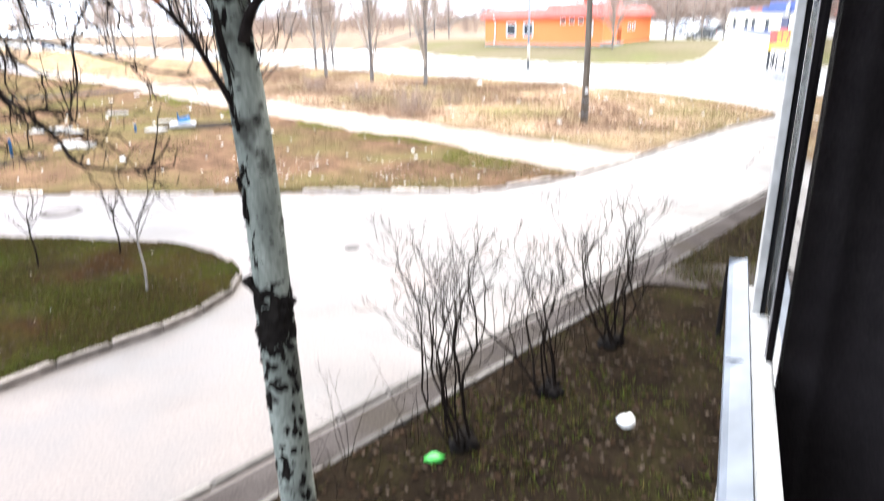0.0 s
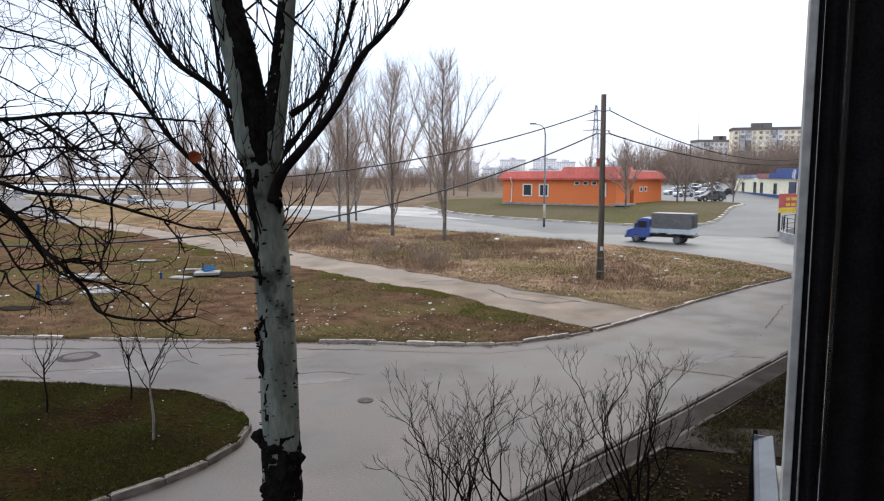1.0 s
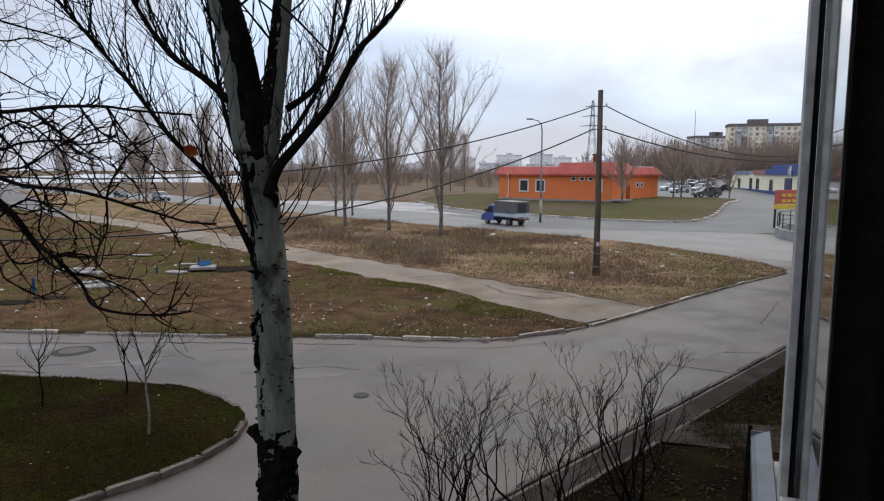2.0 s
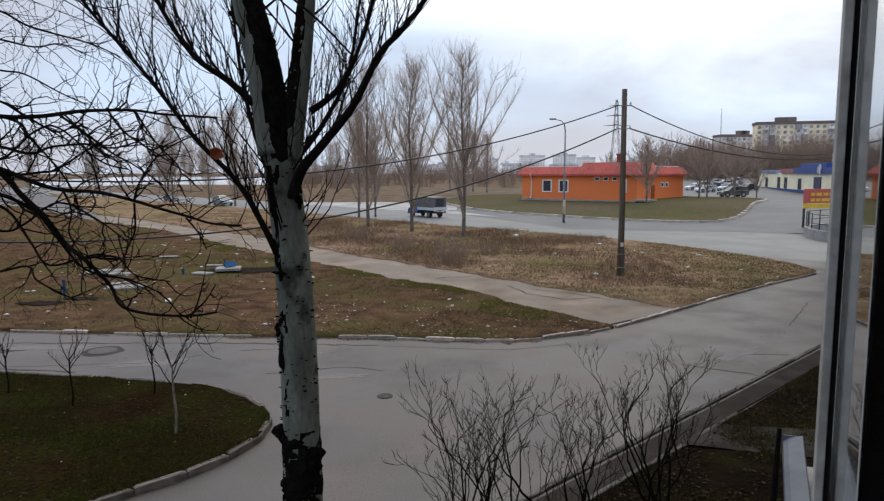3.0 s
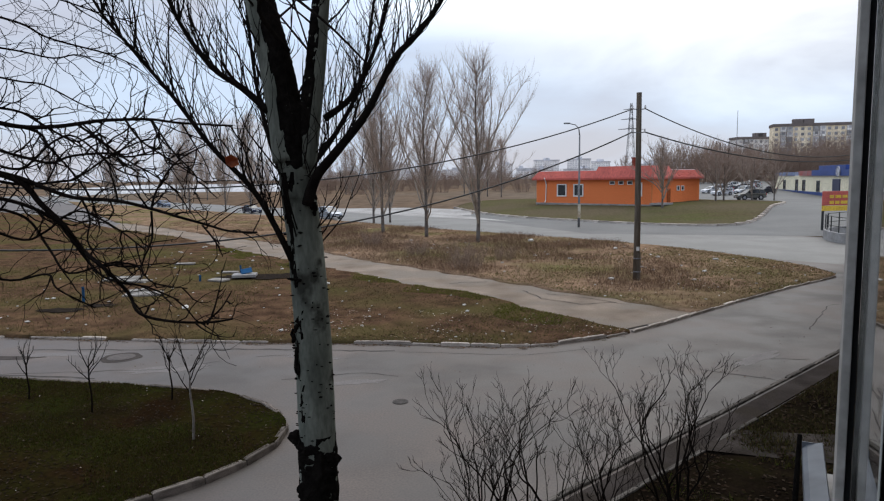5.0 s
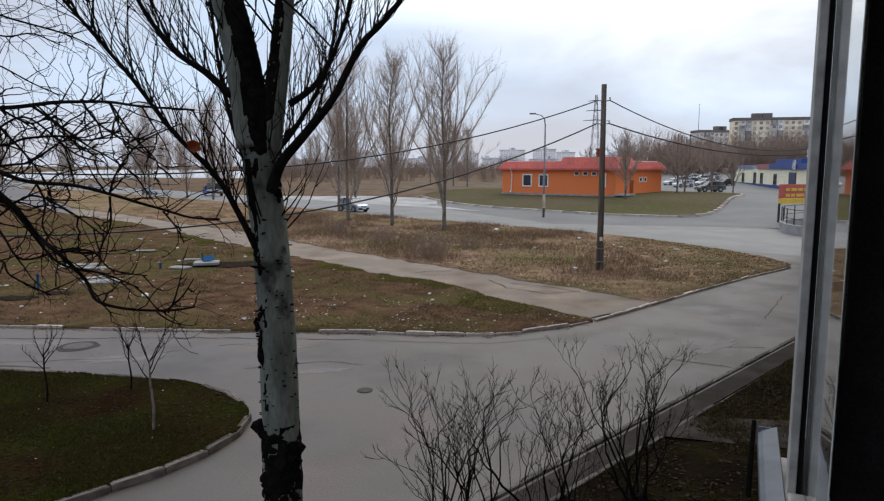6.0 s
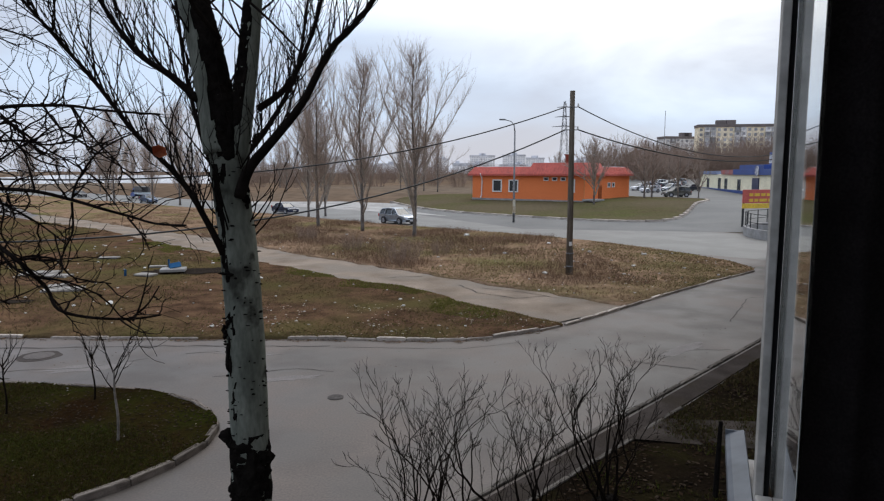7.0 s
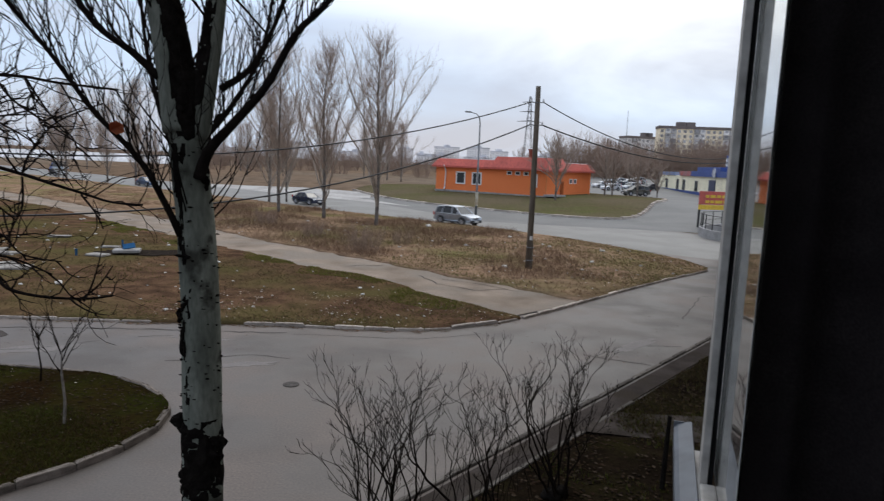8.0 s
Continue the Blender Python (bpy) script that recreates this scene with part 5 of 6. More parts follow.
def car(name, label, paint, kind="suv"):
    """A car that drives along +x, on its wheels at z = 0."""
    h = thing(name, Matrix(), label, "car")
    if kind == "suv":
        L, Wd, Ht, belt, r = 4.65, 1.86, 1.72, 1.02, 0.36
        low = [(-2.3, 0.35), (-2.33, 0.75), (-2.27, 1.02), (-1.2, 1.05), (0.6, 1.03), (1.1, 1.03), (1.95, 0.92), (2.24, 0.76), (2.32, 0.5), (2.28, 0.3), (1.9, 0.25), (-2.0, 0.25)]
        cab = [(-2.22, 1.0), (-2.02, 1.5), (-1.75, 1.64), (-0.7, 1.72), (0.1, 1.69), (0.4, 1.6), (1.15, 1.02)]
        roof = [(-2.06, 1.52), (-1.75, 1.655), (-0.7, 1.735), (0.1, 1.705), (0.36, 1.63), (0.1, 1.655), (-0.7, 1.69), (-1.75, 1.6)]
    else:
        L, Wd, Ht, belt, r = 4.3, 1.7, 1.42, 0.88, 0.31
        low = [(-2.13, 0.35), (-2.15, 0.7), (-2.08, 0.9), (-1.4, 0.93), (0.6, 0.9), (0.85, 0.9), (1.85, 0.78), (2.1, 0.66), (2.15, 0.45), (2.1, 0.25), (1.8, 0.2), (-1.9, 0.2)]
        cab = [(-1.6, 0.9), (-1.05, 1.33), (-0.7, 1.4), (0.0, 1.41), (0.25, 1.34), (0.95, 0.89)]
        roof = [(-1.05, 1.34), (-0.7, 1.415), (0.0, 1.425), (0.24, 1.36), (0.0, 1.38), (-0.7, 1.37)]
    tuck = lambda x, z: 0.32 * ss(belt, Ht, z) * (Ht - belt) + 0.06 * ss(1.6, 2.3, abs(x)) * 2
    body = part("body", loft(low, Wd, tuck=lambda x, z: 0.12 * ss(1.5, 2.3, abs(x)) + 0.04 * ss(0.7, 0.3, z)), paint, h, smooth=False)
    part("cabin_glass", loft(cab, Wd - 0.06, tuck=tuck), CAR_GLASS, h, "dark tinted windows")
    part("roof", loft(roof, Wd - 0.05, tuck=tuck), paint, h, "painted roof")
    pill = None
    front, rear = cab[-1], cab[0]
    for sy in (-1, 1):
        for (x0, z0), (x1, z1) in (((cab[-1][0] - 0.02, belt), (cab[-2][0], cab[-2][1])), ((0.05 if kind == "suv" else -0.15, belt), (-0.02, cab[-3][1])), ((-1.2 if kind == "suv" else -1.0, belt), (-1.12 if kind == "suv" else -0.85, cab[2][1])), ((cab[0][0] + 0.1, belt), (cab[1][0], cab[1][1]))):
            y0, y1 = Wd / 2 - 0.03 - tuck(x0, z0), Wd / 2 - 0.03 - tuck(x1, z1)
            pill = rod((x0, sy * y0, z0), (x1, sy * y1, z1), 0.045, pill, 6)
    tagged(part("pillar_frame", pill, paint, h, "painted window pillars"), kind="stuff")
    part("sill_trim", box((L * 0.62, Wd + 0.02, 0.12), (0, 0, 0.24), 0.02), TRIM, h, "black sill trim")
    part("front_bumper", box((0.16, Wd * 0.82, 0.26), (L / 2 - 0.06, 0, 0.3), 0.05), TRIM if kind == "suv" else paint, h, "front bumper")
    part("rear_bumper", box((0.16, Wd * 0.84, 0.26), (-L / 2 + 0.06, 0, 0.32), 0.05), TRIM if kind == "suv" else paint, h, "rear bumper")
    part("grille", box((0.06, 0.8, 0.14), (L / 2 - 0.06, 0, 0.62 if kind == "suv" else 0.52), 0.02), TRIM, h, "dark radiator grille")
    part("number_plate", box((0.03, 0.5, 0.11), (L / 2 + 0.03, 0, 0.38), 0.0), WHITE, h, "white plate")
    for sy in (-1, 1):
        part("headlight", box((0.22, 0.4, 0.17), (L / 2 - 0.2, sy * Wd * 0.36, 0.66 if kind == "suv" else 0.55), 0.05), LAMP_W, h, "clear headlight")
        part("tail_light", box((0.12, 0.16, 0.3), (-L / 2 + 0.06, sy * Wd * 0.42, 0.75), 0.03), LAMP_R, h, "red tail light")
        part("mirror", box((0.12, 0.2, 0.14), (cab[-1][0] - 0.3, sy * (Wd / 2 + 0.04), belt + 0.02), 0.04), paint, h, "wing mirror")
        for z in (0.7,):
            part("door_handle", box((0.16, 0.03, 0.03), (-0.25, sy * (Wd / 2 + 0.005), belt - 0.12), 0.008), TRIM, h, "door handle")
            part("door_handle", box((0.16, 0.03, 0.03), (-1.15, sy * (Wd / 2 + 0.005), belt - 0.12), 0.008), TRIM, h, "door handle")
        for x in (-0.02, -1.0):
            part("door_gap", box((0.015, 0.01, belt - 0.4), (x, sy * (Wd / 2 - 0.003), 0.36)), TRIM, h, "dark door gap")
        for x in (L * 0.29, -L * 0.29):
            part("wheel_arch", disc(r + 0.07, 0.08, Matrix.Translation((x, sy * (Wd / 2 - 0.035), r)) @ Matrix.Rotation(radians(90), 4, "X"), sides=24), TRIM, h, "dark wheel arch")
            wheel(h, (x, sy * (Wd / 2 - 0.09), r), r, 0.22, ALLOY)
    return h


def truck():
    """A light lorry with a blue cab and a grey tarpaulin over its drop-side bed."""
    h = thing("delivery_truck", Matrix(), "small lorry with blue cab and grey tarpaulin cover", "truck")
    blue = mat("blue lorry paint", (0.028, 0.065, 0.27), (0.022, 0.052, 0.22), 2, 0.35)
    tarp = mat("grey tarpaulin", (0.12, 0.115, 0.115), (0.16, 0.155, 0.15), 1.4, 0.8, bump=0.01)
    board = mat("pale blue drop side", (0.5, 0.56, 0.6), (0.42, 0.47, 0.5), 1.5, 0.6)
    cab = [(0.85, 0.45), (0.85, 2.0), (1.0, 2.1), (1.55, 2.1), (1.75, 2.02), (2.2, 1.25), (2.75, 1.05), (2.85, 0.9), (2.88, 0.5), (2.8, 0.4)]
    part("cab", loft(cab, 1.9, tuck=lambda x, z: 0.1 * ss(1.2, 2.1, z)), blue, h, "blue painted cab")
    for sy in (-1, 1):
        part("side_window", box((0.75, 0.02, 0.55), (1.45, sy * 0.905, 1.28), 0.008), CAR_GLASS, h, "dark cab window")
        part("headlight", box((0.12, 0.3, 0.18), (2.84, sy * 0.68, 0.72), 0.03), LAMP_W, h, "clear headlight")
        part("mirror", box((0.1, 0.2, 0.3), (2.0, sy * 1.08, 1.35), 0.03), TRIM, h, "black wing mirror")
        part("mudguard", box((1.0, 0.3, 0.08), (-1.5, sy * 0.82, 0.76), 0.03), TRIM, h, "black mudguard")
        part("tail_light", box((0.05, 0.3, 0.14), (-2.62, sy * 0.7, 0.72), 0.02), LAMP_R, h, "red tail light")
    bm = bmesh.new()
    vs = [bm.verts.new(p) for p in ((1.79, -0.8, 2.0), (1.79, 0.8, 2.0), (2.24, 0.86, 1.28), (2.24, -0.86, 1.28))]
    bm.faces.new(vs)
    bmesh.ops.solidify(bm, geom=bm.faces[:], thickness=0.03)
    part("windscreen", bm, CAR_GLASS, h, "dark windscreen")
    part("bumper", box((0.12, 1.8, 0.24), (2.9, 0, 0.36), 0.04), TRIM, h, "black bumper")
    part("chassis", box((5.2, 0.8, 0.22), (0, 0, 0.5), 0.02), TRIM, h, "black chassis")
    bed = part("bed", box((3.35, 2.05, 0.42), (-0.95, 0, 0.9), 0.02), board, h, "pale blue drop-side bed")
    for x in (0.7, -0.95, -2.6):
        for sy in (-1, 1):
            part("stake", box((0.06, 0.04, 0.46), (x, sy * 1.035, 0.88), 0.01), board, bed)
    cover = [(-2.6, 1.3), (-2.62, 2.45), (-2.5, 2.52), (0.6, 2.52), (0.72, 2.45), (0.7, 1.3)]
    part("tarpaulin", loft(cover, 2.06, tuck=lambda x, z: 0.08 * ss(2.2, 2.52, z)), tarp, h, "grey tarpaulin cover")
    part("roof_sheet", box((3.2, 1.9, 0.03), (-0.95, 0, 2.505), 0.01), mat("paler tarpaulin", (0.4, 0.38, 0.35), (0.3, 0.29, 0.27), 2), h, "paler top of the cover")
    # black sheet paints the shade inside the cover's rear opening
    part("rear_flap", box((0.03, 1.2, 0.95), (-2.65, 0.1, 1.4), 0.01), TRIM, h, "black sheet for the shaded opening in the cover")
    part("tail_bar", box((0.1, 1.7, 0.1), (-2.72, 0, 0.6), 0.02), TRIM, h, "rear guard bar")
    part("fuel_tank", box((0.7, 0.35, 0.32), (0.2, -0.75, 0.45), 0.06), TRIM, h, "black fuel tank")
    for x in (1.95, -1.5):
        for sy in (-1, 1):
            wheel(h, (x, sy * 0.82, 0.36), 0.36, 0.24 if x > 0 else 0.38, STEEL)
    return h


TRUCK = truck()
SUV = car("silver_suv", "silver compact suv with dark windows", mat("silver car paint", (0.4, 0.43, 0.47), (0.36, 0.39, 0.43), 2, 0.3, metal=0.5), "suv")
SEDAN = car("dark_sedan", "dark blue saloon car", mat("dark blue car paint", (0.02, 0.026, 0.055), None, 2, 0.25), "sedan")
CAR_C = car("blue_sedan", "blue-grey saloon car farther down the street", mat("steel blue car paint", (0.10, 0.15, 0.25), None, 2, 0.3, metal=0.3), "sedan")
CAR_D = car("grey_sedan", "dark grey saloon car far down the street", mat("dark grey car paint", (0.06, 0.06, 0.065), None, 2, 0.3, metal=0.3), "sedan")


# ---------------------------------------------------------------- the glazed balcony from which one looks out
def balcony():
    M = pose(0.56, 1.05, 0, 0, 0, 65.6)
    h = thing("window_frame", M, "white plastic window frame of a glazed balcony", "window frame")
    part("corner_post", box((0.05, 0.0125, 3.0), (0.025, -0.00625, 4.98), 0.002), PVC, h, "grey-white corner post")
    part("gasket", box((0.036, 0.0085, 2.9), (0.027, -0.0168, 5.0)), mat("dull gasket rubber", (0.01, 0.01, 0.01), (0.014, 0.014, 0.014), 9, 0.95), h, "black rubber gasket")
    part("bottom_rail", box((2.6, 0.026, 0.09), (-1.3, -0.013, 4.985), 0.004), PVC, h, "white bottom rail")
    part("side_rail", box((0.05, 1.0, 0.09), (0.028, -0.6, 4.985), 0.004), PVC, h, "white side rail")
    part("side_glass", box((0.3, 0.005, 2.7), (-0.151, -0.0232, 5.1)), glass_mat(), h, "clear narrow pane that mirrors the street")
    # added dark sheet stands in for the dim room, so the pane mirrors
    part("backing", box((0.15, 0.004, 2.7), (-0.076, -0.062, 5.1)), CURTAIN, h, "dark sheet added behind the pane for the dim room")
    s = thing("window_sill", M, "light blue-grey sheet metal sill outside the window", "window sill")
    bm = bmesh.new()
    prof = [(0.0, 5.052), (0.002, 5.056), (0.029, 5.046), (0.037, 5.039), (0.037, 5.01), (0.034, 5.01), (0.033, 5.037), (0.0, 5.046)]
    a, b = ([bm.verts.new((x, y, z)) for y, z in prof] for x in (-2.6, 0.35))
    n = len(prof)
    for k in range(n):
        bm.faces.new((a[k], a[(k + 1) % n], b[(k + 1) % n], b[k]))
    bm.faces.new(a[::-1])
    bm.faces.new(b)
    bmesh.ops.recalc_face_normals(bm, faces=bm.faces)
    part("sheet", bm, TIN, s, "folded metal sheet")
    part("end_lip", box((0.003, 0.039, 0.022), (0.351, 0.0185, 5.03)), TIN, s, "turned-up end")
    part("seam", box((0.004, 0.037, 0.004), (-0.14, 0.018, 5.049)), TIN, s, "folded seam")
    c = link("curtain", curtain_mesh(), CURTAIN, label="dark brown cloth curtain drawn to the side of the window", category="curtain", smooth=True)
    c.matrix_basis = M
    part("hem", tube(bmesh.new(), [(-0.166, -0.028, z) for z in np.linspace(4.1, 7.9, 14)], [0.0016] * 14, 6), mat("pale hem thread", (0.2, 0.18, 0.17), (0.14, 0.125, 0.12), 30, 0.9), c, "paler stitched hem")
    # structure of the house around the balcony
    # the unseen wing and 27 m height are added to block sky light
    for name, size, at in (("wall_parapet", (2.98, 0.022, 1.0), (-1.11, -0.014, 3.98)), ("wall_parapet_side", (0.12, 1.1, 1.0), (0.31, -0.68, 3.98)), ("floor_balcony", (3.0, 1.25, 0.16), (-1.11, -0.63, 3.8)), ("ceiling_balcony", (3.0, 1.25, 0.16), (-1.11, -0.63, 7.98)),
                           ("wall_balcony_end", (0.12, 1.1, 4.0), (-2.55, -0.6, 3.98)), ("wall_house", (70, 12, 27), (-21, -7.26, -0.1)), ("wall_house_wing", (34, 12, 27), (31.1, -9.6, -0.1))):
        o = link(name, box(size, at), PLASTER, label="grey plastered wall of the house and its added wing" if "wall" in name else "grey concrete slab of the balcony", category="wall" if "wall" in name else "slab", kind="structure")
        o.matrix_basis = M


def curtain_mesh():
    bm = bmesh.new()
    n = 90
    rows = []
    for z in np.linspace(4.1, 7.9, 14):
        row = []
        for k in range(n):
            t = k / (n - 1)
            sway = 0.012 * math.sin(z * 1.3) * (1 - t)
            x = -0.17 - 0.42 * t + 0.016 * math.sin(t * 70) * min(1, t * 8) + 0.01 * math.sin(t * 31 + z)
            y = -0.0295 - 0.95 * t + 0.012 * math.cos(t * 55 + 0.3 * z) * min(1, t * 8) + sway * 0.3
            row.append(bm.verts.new((x, y, z)))
        rows.append(row)
    for a, b in zip(rows, rows[1:]):
        for k in range(n - 1):
            bm.faces.new((a[k], a[k + 1], b[k + 1], b[k]))
    bmesh.ops.solidify(bm, geom=bm.faces[:], thickness=0.003)
    return bm


CURTAIN_AT = pose(0.56, 1.05, 0, 0, 0, 65.6)
balcony()


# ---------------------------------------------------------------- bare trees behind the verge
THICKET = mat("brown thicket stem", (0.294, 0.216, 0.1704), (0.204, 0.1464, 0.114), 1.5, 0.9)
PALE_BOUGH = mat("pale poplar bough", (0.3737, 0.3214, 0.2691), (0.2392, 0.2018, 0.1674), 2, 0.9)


def far_poplar(name, height, seed, label, limbs=70, rake=0.54, girth=0.012, thick=1.0):
    """A bare poplar: straight trunk, steep limbs, fine twigs."""
    rng = random.Random(seed)
    h = thing(name, pose(0, 0, 0), label, "tree")
    bm = bmesh.new()
    trunk = limb(bm, [(0, 0, -0.2), (rng.uniform(-0.1, 0.1), 0, height * 0.3), (rng.uniform(-0.3, 0.3), rng.uniform(-0.2, 0.2), height * 0.65), (rng.uniform(-0.5, 0.5), 0, height * 0.9)], height * girth, 0.02, 8, 5, 0.8)
    part("trunk", bm, FAR_BARK, h, "straight grey trunk", smooth=True)
    boughs, fine = bmesh.new(), bmesh.new()
    for k in range(limbs):
        lead = k < 13
        t = rng.uniform(0.13, 0.42) if lead else 0.15 + 0.8 * ((k + rng.random()) / limbs) ** 1.1
        i = min(int(t * (len(trunk) - 1)), len(trunk) - 2)
        at = Vector(trunk[i]).lerp(Vector(trunk[i + 1]), t * (len(trunk) - 1) - i)
        a = 2.4 * k + rng.uniform(-0.4, 0.4)
        long = height * (rng.uniform(0.82, 1.06) * (0.97 - t) if lead else rng.uniform(0.09, 0.2) * (1.15 - 0.6 * t))
        lean = rake * (rng.uniform(0.45, 1.0) if lead else rng.uniform(0.9, 1.7))
        pts = shoot(boughs, at, Vector((math.cos(a) * lean, math.sin(a) * lean, 0.85)), long, height * (0.005 if lead else 0.0026) * (1.15 - 0.6 * t) * min(thick, 1.6), rng, 0.3 if lead else 0.45, 0.24, 9, 4)
        for j in range(52 if lead else 14):
            u = rng.uniform(0.12, 1.0) * 8.99
            q = pts[int(u)].lerp(pts[int(u) + 1], u % 1)
            ax = (pts[int(u) + 1] - pts[int(u)]).normalized()
            side = Vector((rng.gauss(0, 1), rng.gauss(0, 1), rng.gauss(0.2, 0.7))).normalized()
            shoot(fine, q, ax + side * 0.7, height * rng.uniform(0.045, 0.13), height * 0.00078 * thick, rng, 0.9, 0.3, 4, 3, 4, 0.5)
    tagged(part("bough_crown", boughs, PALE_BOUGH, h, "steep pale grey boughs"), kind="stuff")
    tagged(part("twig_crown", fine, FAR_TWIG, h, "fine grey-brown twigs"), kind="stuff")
    return h


def far_bush(name, height, seed, label):
    """A wild thicket of many thin stems."""
    rng = random.Random(seed)
    h = thing(name, pose(0, 0, 0), label, "thicket")
    bm = bmesh.new()
    for k in range(60):
        a, r = rng.uniform(0, 2 * math.pi), height * 0.45 * math.sqrt(rng.random())
        at = Vector((r * math.cos(a), r * math.sin(a), -0.1))
        shoot(bm, at, Vector((0.3 * math.cos(a), 0.3 * math.sin(a), 1)), height * rng.uniform(0.55, 1.05), height * 0.006, rng, 0.4, 0.22, 6, 3, 12, 0.42, 0.2, 0.9)
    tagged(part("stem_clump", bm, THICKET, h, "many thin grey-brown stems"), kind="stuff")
    return h


P1 = far_poplar("bare_poplar", 16.4, 41, "tall bare poplar with grey-brown twigs on the verge")
P2 = far_poplar("bare_poplar", 16.6, 57, "tall bare poplar with steep thin branches on the verge", 62, 0.52)
P3 = far_poplar("bare_tree", 9.5, 63, "slender bare street tree beside the orange building", 34, 0.6, 0.018, 2.2)
P1.matrix_basis = pose(-4.6, 62.7, 0.05)
P2.matrix_basis = pose(-9.4, 67.9, 0.05)
P3.matrix_basis = pose(25.2, 92.3, rise(25.2, 92.3))


def plant(src, x, y, size, turn, label="", sink=0.0):
    m = pose(x, y, rise(x, y) - sink, 0, 0, turn) @ Matrix.Scale(size, 4)
    ob = copy_thing(src, m)
    if label:
        ob["label"] = label
    return ob


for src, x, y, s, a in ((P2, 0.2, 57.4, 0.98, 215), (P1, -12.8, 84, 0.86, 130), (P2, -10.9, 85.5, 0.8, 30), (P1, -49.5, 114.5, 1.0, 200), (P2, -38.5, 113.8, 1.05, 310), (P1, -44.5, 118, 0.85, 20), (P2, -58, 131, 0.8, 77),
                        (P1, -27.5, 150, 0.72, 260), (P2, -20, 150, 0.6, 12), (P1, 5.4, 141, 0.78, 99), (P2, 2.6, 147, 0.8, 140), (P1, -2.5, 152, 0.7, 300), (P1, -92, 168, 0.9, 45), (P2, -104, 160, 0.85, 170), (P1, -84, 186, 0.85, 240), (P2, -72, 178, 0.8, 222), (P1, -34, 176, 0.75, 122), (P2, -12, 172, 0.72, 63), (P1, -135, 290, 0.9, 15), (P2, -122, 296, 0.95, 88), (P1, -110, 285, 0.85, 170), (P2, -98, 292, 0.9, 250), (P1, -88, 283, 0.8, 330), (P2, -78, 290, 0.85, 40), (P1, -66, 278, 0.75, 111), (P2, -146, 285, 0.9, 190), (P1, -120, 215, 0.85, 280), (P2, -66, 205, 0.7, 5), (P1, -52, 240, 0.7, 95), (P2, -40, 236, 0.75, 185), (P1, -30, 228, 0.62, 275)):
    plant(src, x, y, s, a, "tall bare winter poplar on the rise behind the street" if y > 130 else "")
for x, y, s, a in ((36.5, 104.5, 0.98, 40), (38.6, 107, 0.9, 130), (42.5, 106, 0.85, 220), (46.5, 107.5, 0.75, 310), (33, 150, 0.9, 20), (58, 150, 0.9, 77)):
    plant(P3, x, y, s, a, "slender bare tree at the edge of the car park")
B1 = far_bush("thicket", 5.5, 71, "wild thicket of bare brown stems on the rise")
B1.matrix_basis = pose(-52, 160, rise(-52, 160))
rng = random.Random(9)
for k in range(34):
    x = -150 + 178 * (k + rng.random()) / 34
    y = 282 + rng.uniform(-6, 26) if x < -50 else 192 + rng.uniform(-14, 34)
    plant(B1, x, y, rng.uniform(0.7, 1.25), rng.uniform(0, 360))
for k in range(24):
    x = -64 + 112 * (k + rng.random()) / 24
    plant(B1, x, 246 + rng.uniform(-10, 34), rng.uniform(0.8, 1.35), rng.uniform(0, 360), "bare brown woods edge behind the rise")
for k in range(40):
    x = 62 + 82 * (k + rng.random()) / 40
    plant(B1, x, 210 + rng.uniform(-10, 34), rng.uniform(1.6, 2.7), rng.uniform(0, 360), "wild thicket of bare brown stems below the flats")


for x, y, s, a in ((-0.6, 40.2, 0.34, 10), (1.9, 44.5, 0.22, 60), (-4.2, 47.5, 0.25, 120), (-8.5, 55, 0.26, 240)):
    plant(B1, x, y, s, a, "small dry shrub of pale bare stems on the verge")


# ---------------------------------------------------------------- shrubs, whips and young trees near the window
def fork(bm, p, d, length, r, depth, rng):
    """A crooked stem that forks again and again into short upright twigs."""
    p, d = Vector(p), Vector(d).normalized()
    steps = 7 if depth > 2 else 4
    pts = [p.copy()]
    for k in range(steps):
        w = 0.17 if depth > 2 else 0.26
        d = (d + Vector((rng.gauss(0, w), rng.gauss(0, w), rng.gauss(0, w * 0.4))) + Vector((0, 0, 0.13))).normalized()
        p = p + d * length / steps
        pts.append(p.copy())
    tip = r * (0.72 if depth else 0.5)
    tube(bm, pts, [r + (tip - r) * k / steps for k in range(steps + 1)], 5 if depth > 2 else 4, cap=False)
    if not depth:
        return
    for k in range(3):
        i = steps if k < 2 else rng.randrange(steps // 2, steps)
        side = Matrix.Rotation(rng.uniform(0, 2 * math.pi), 3, d) @ d.orthogonal().normalized()
        fork(bm, pts[i], d + side * rng.uniform(0.25, 0.55), length * rng.uniform(0.38, 0.66), max(tip * rng.uniform(0.55, 0.85), 0.0031), depth - 1, rng)


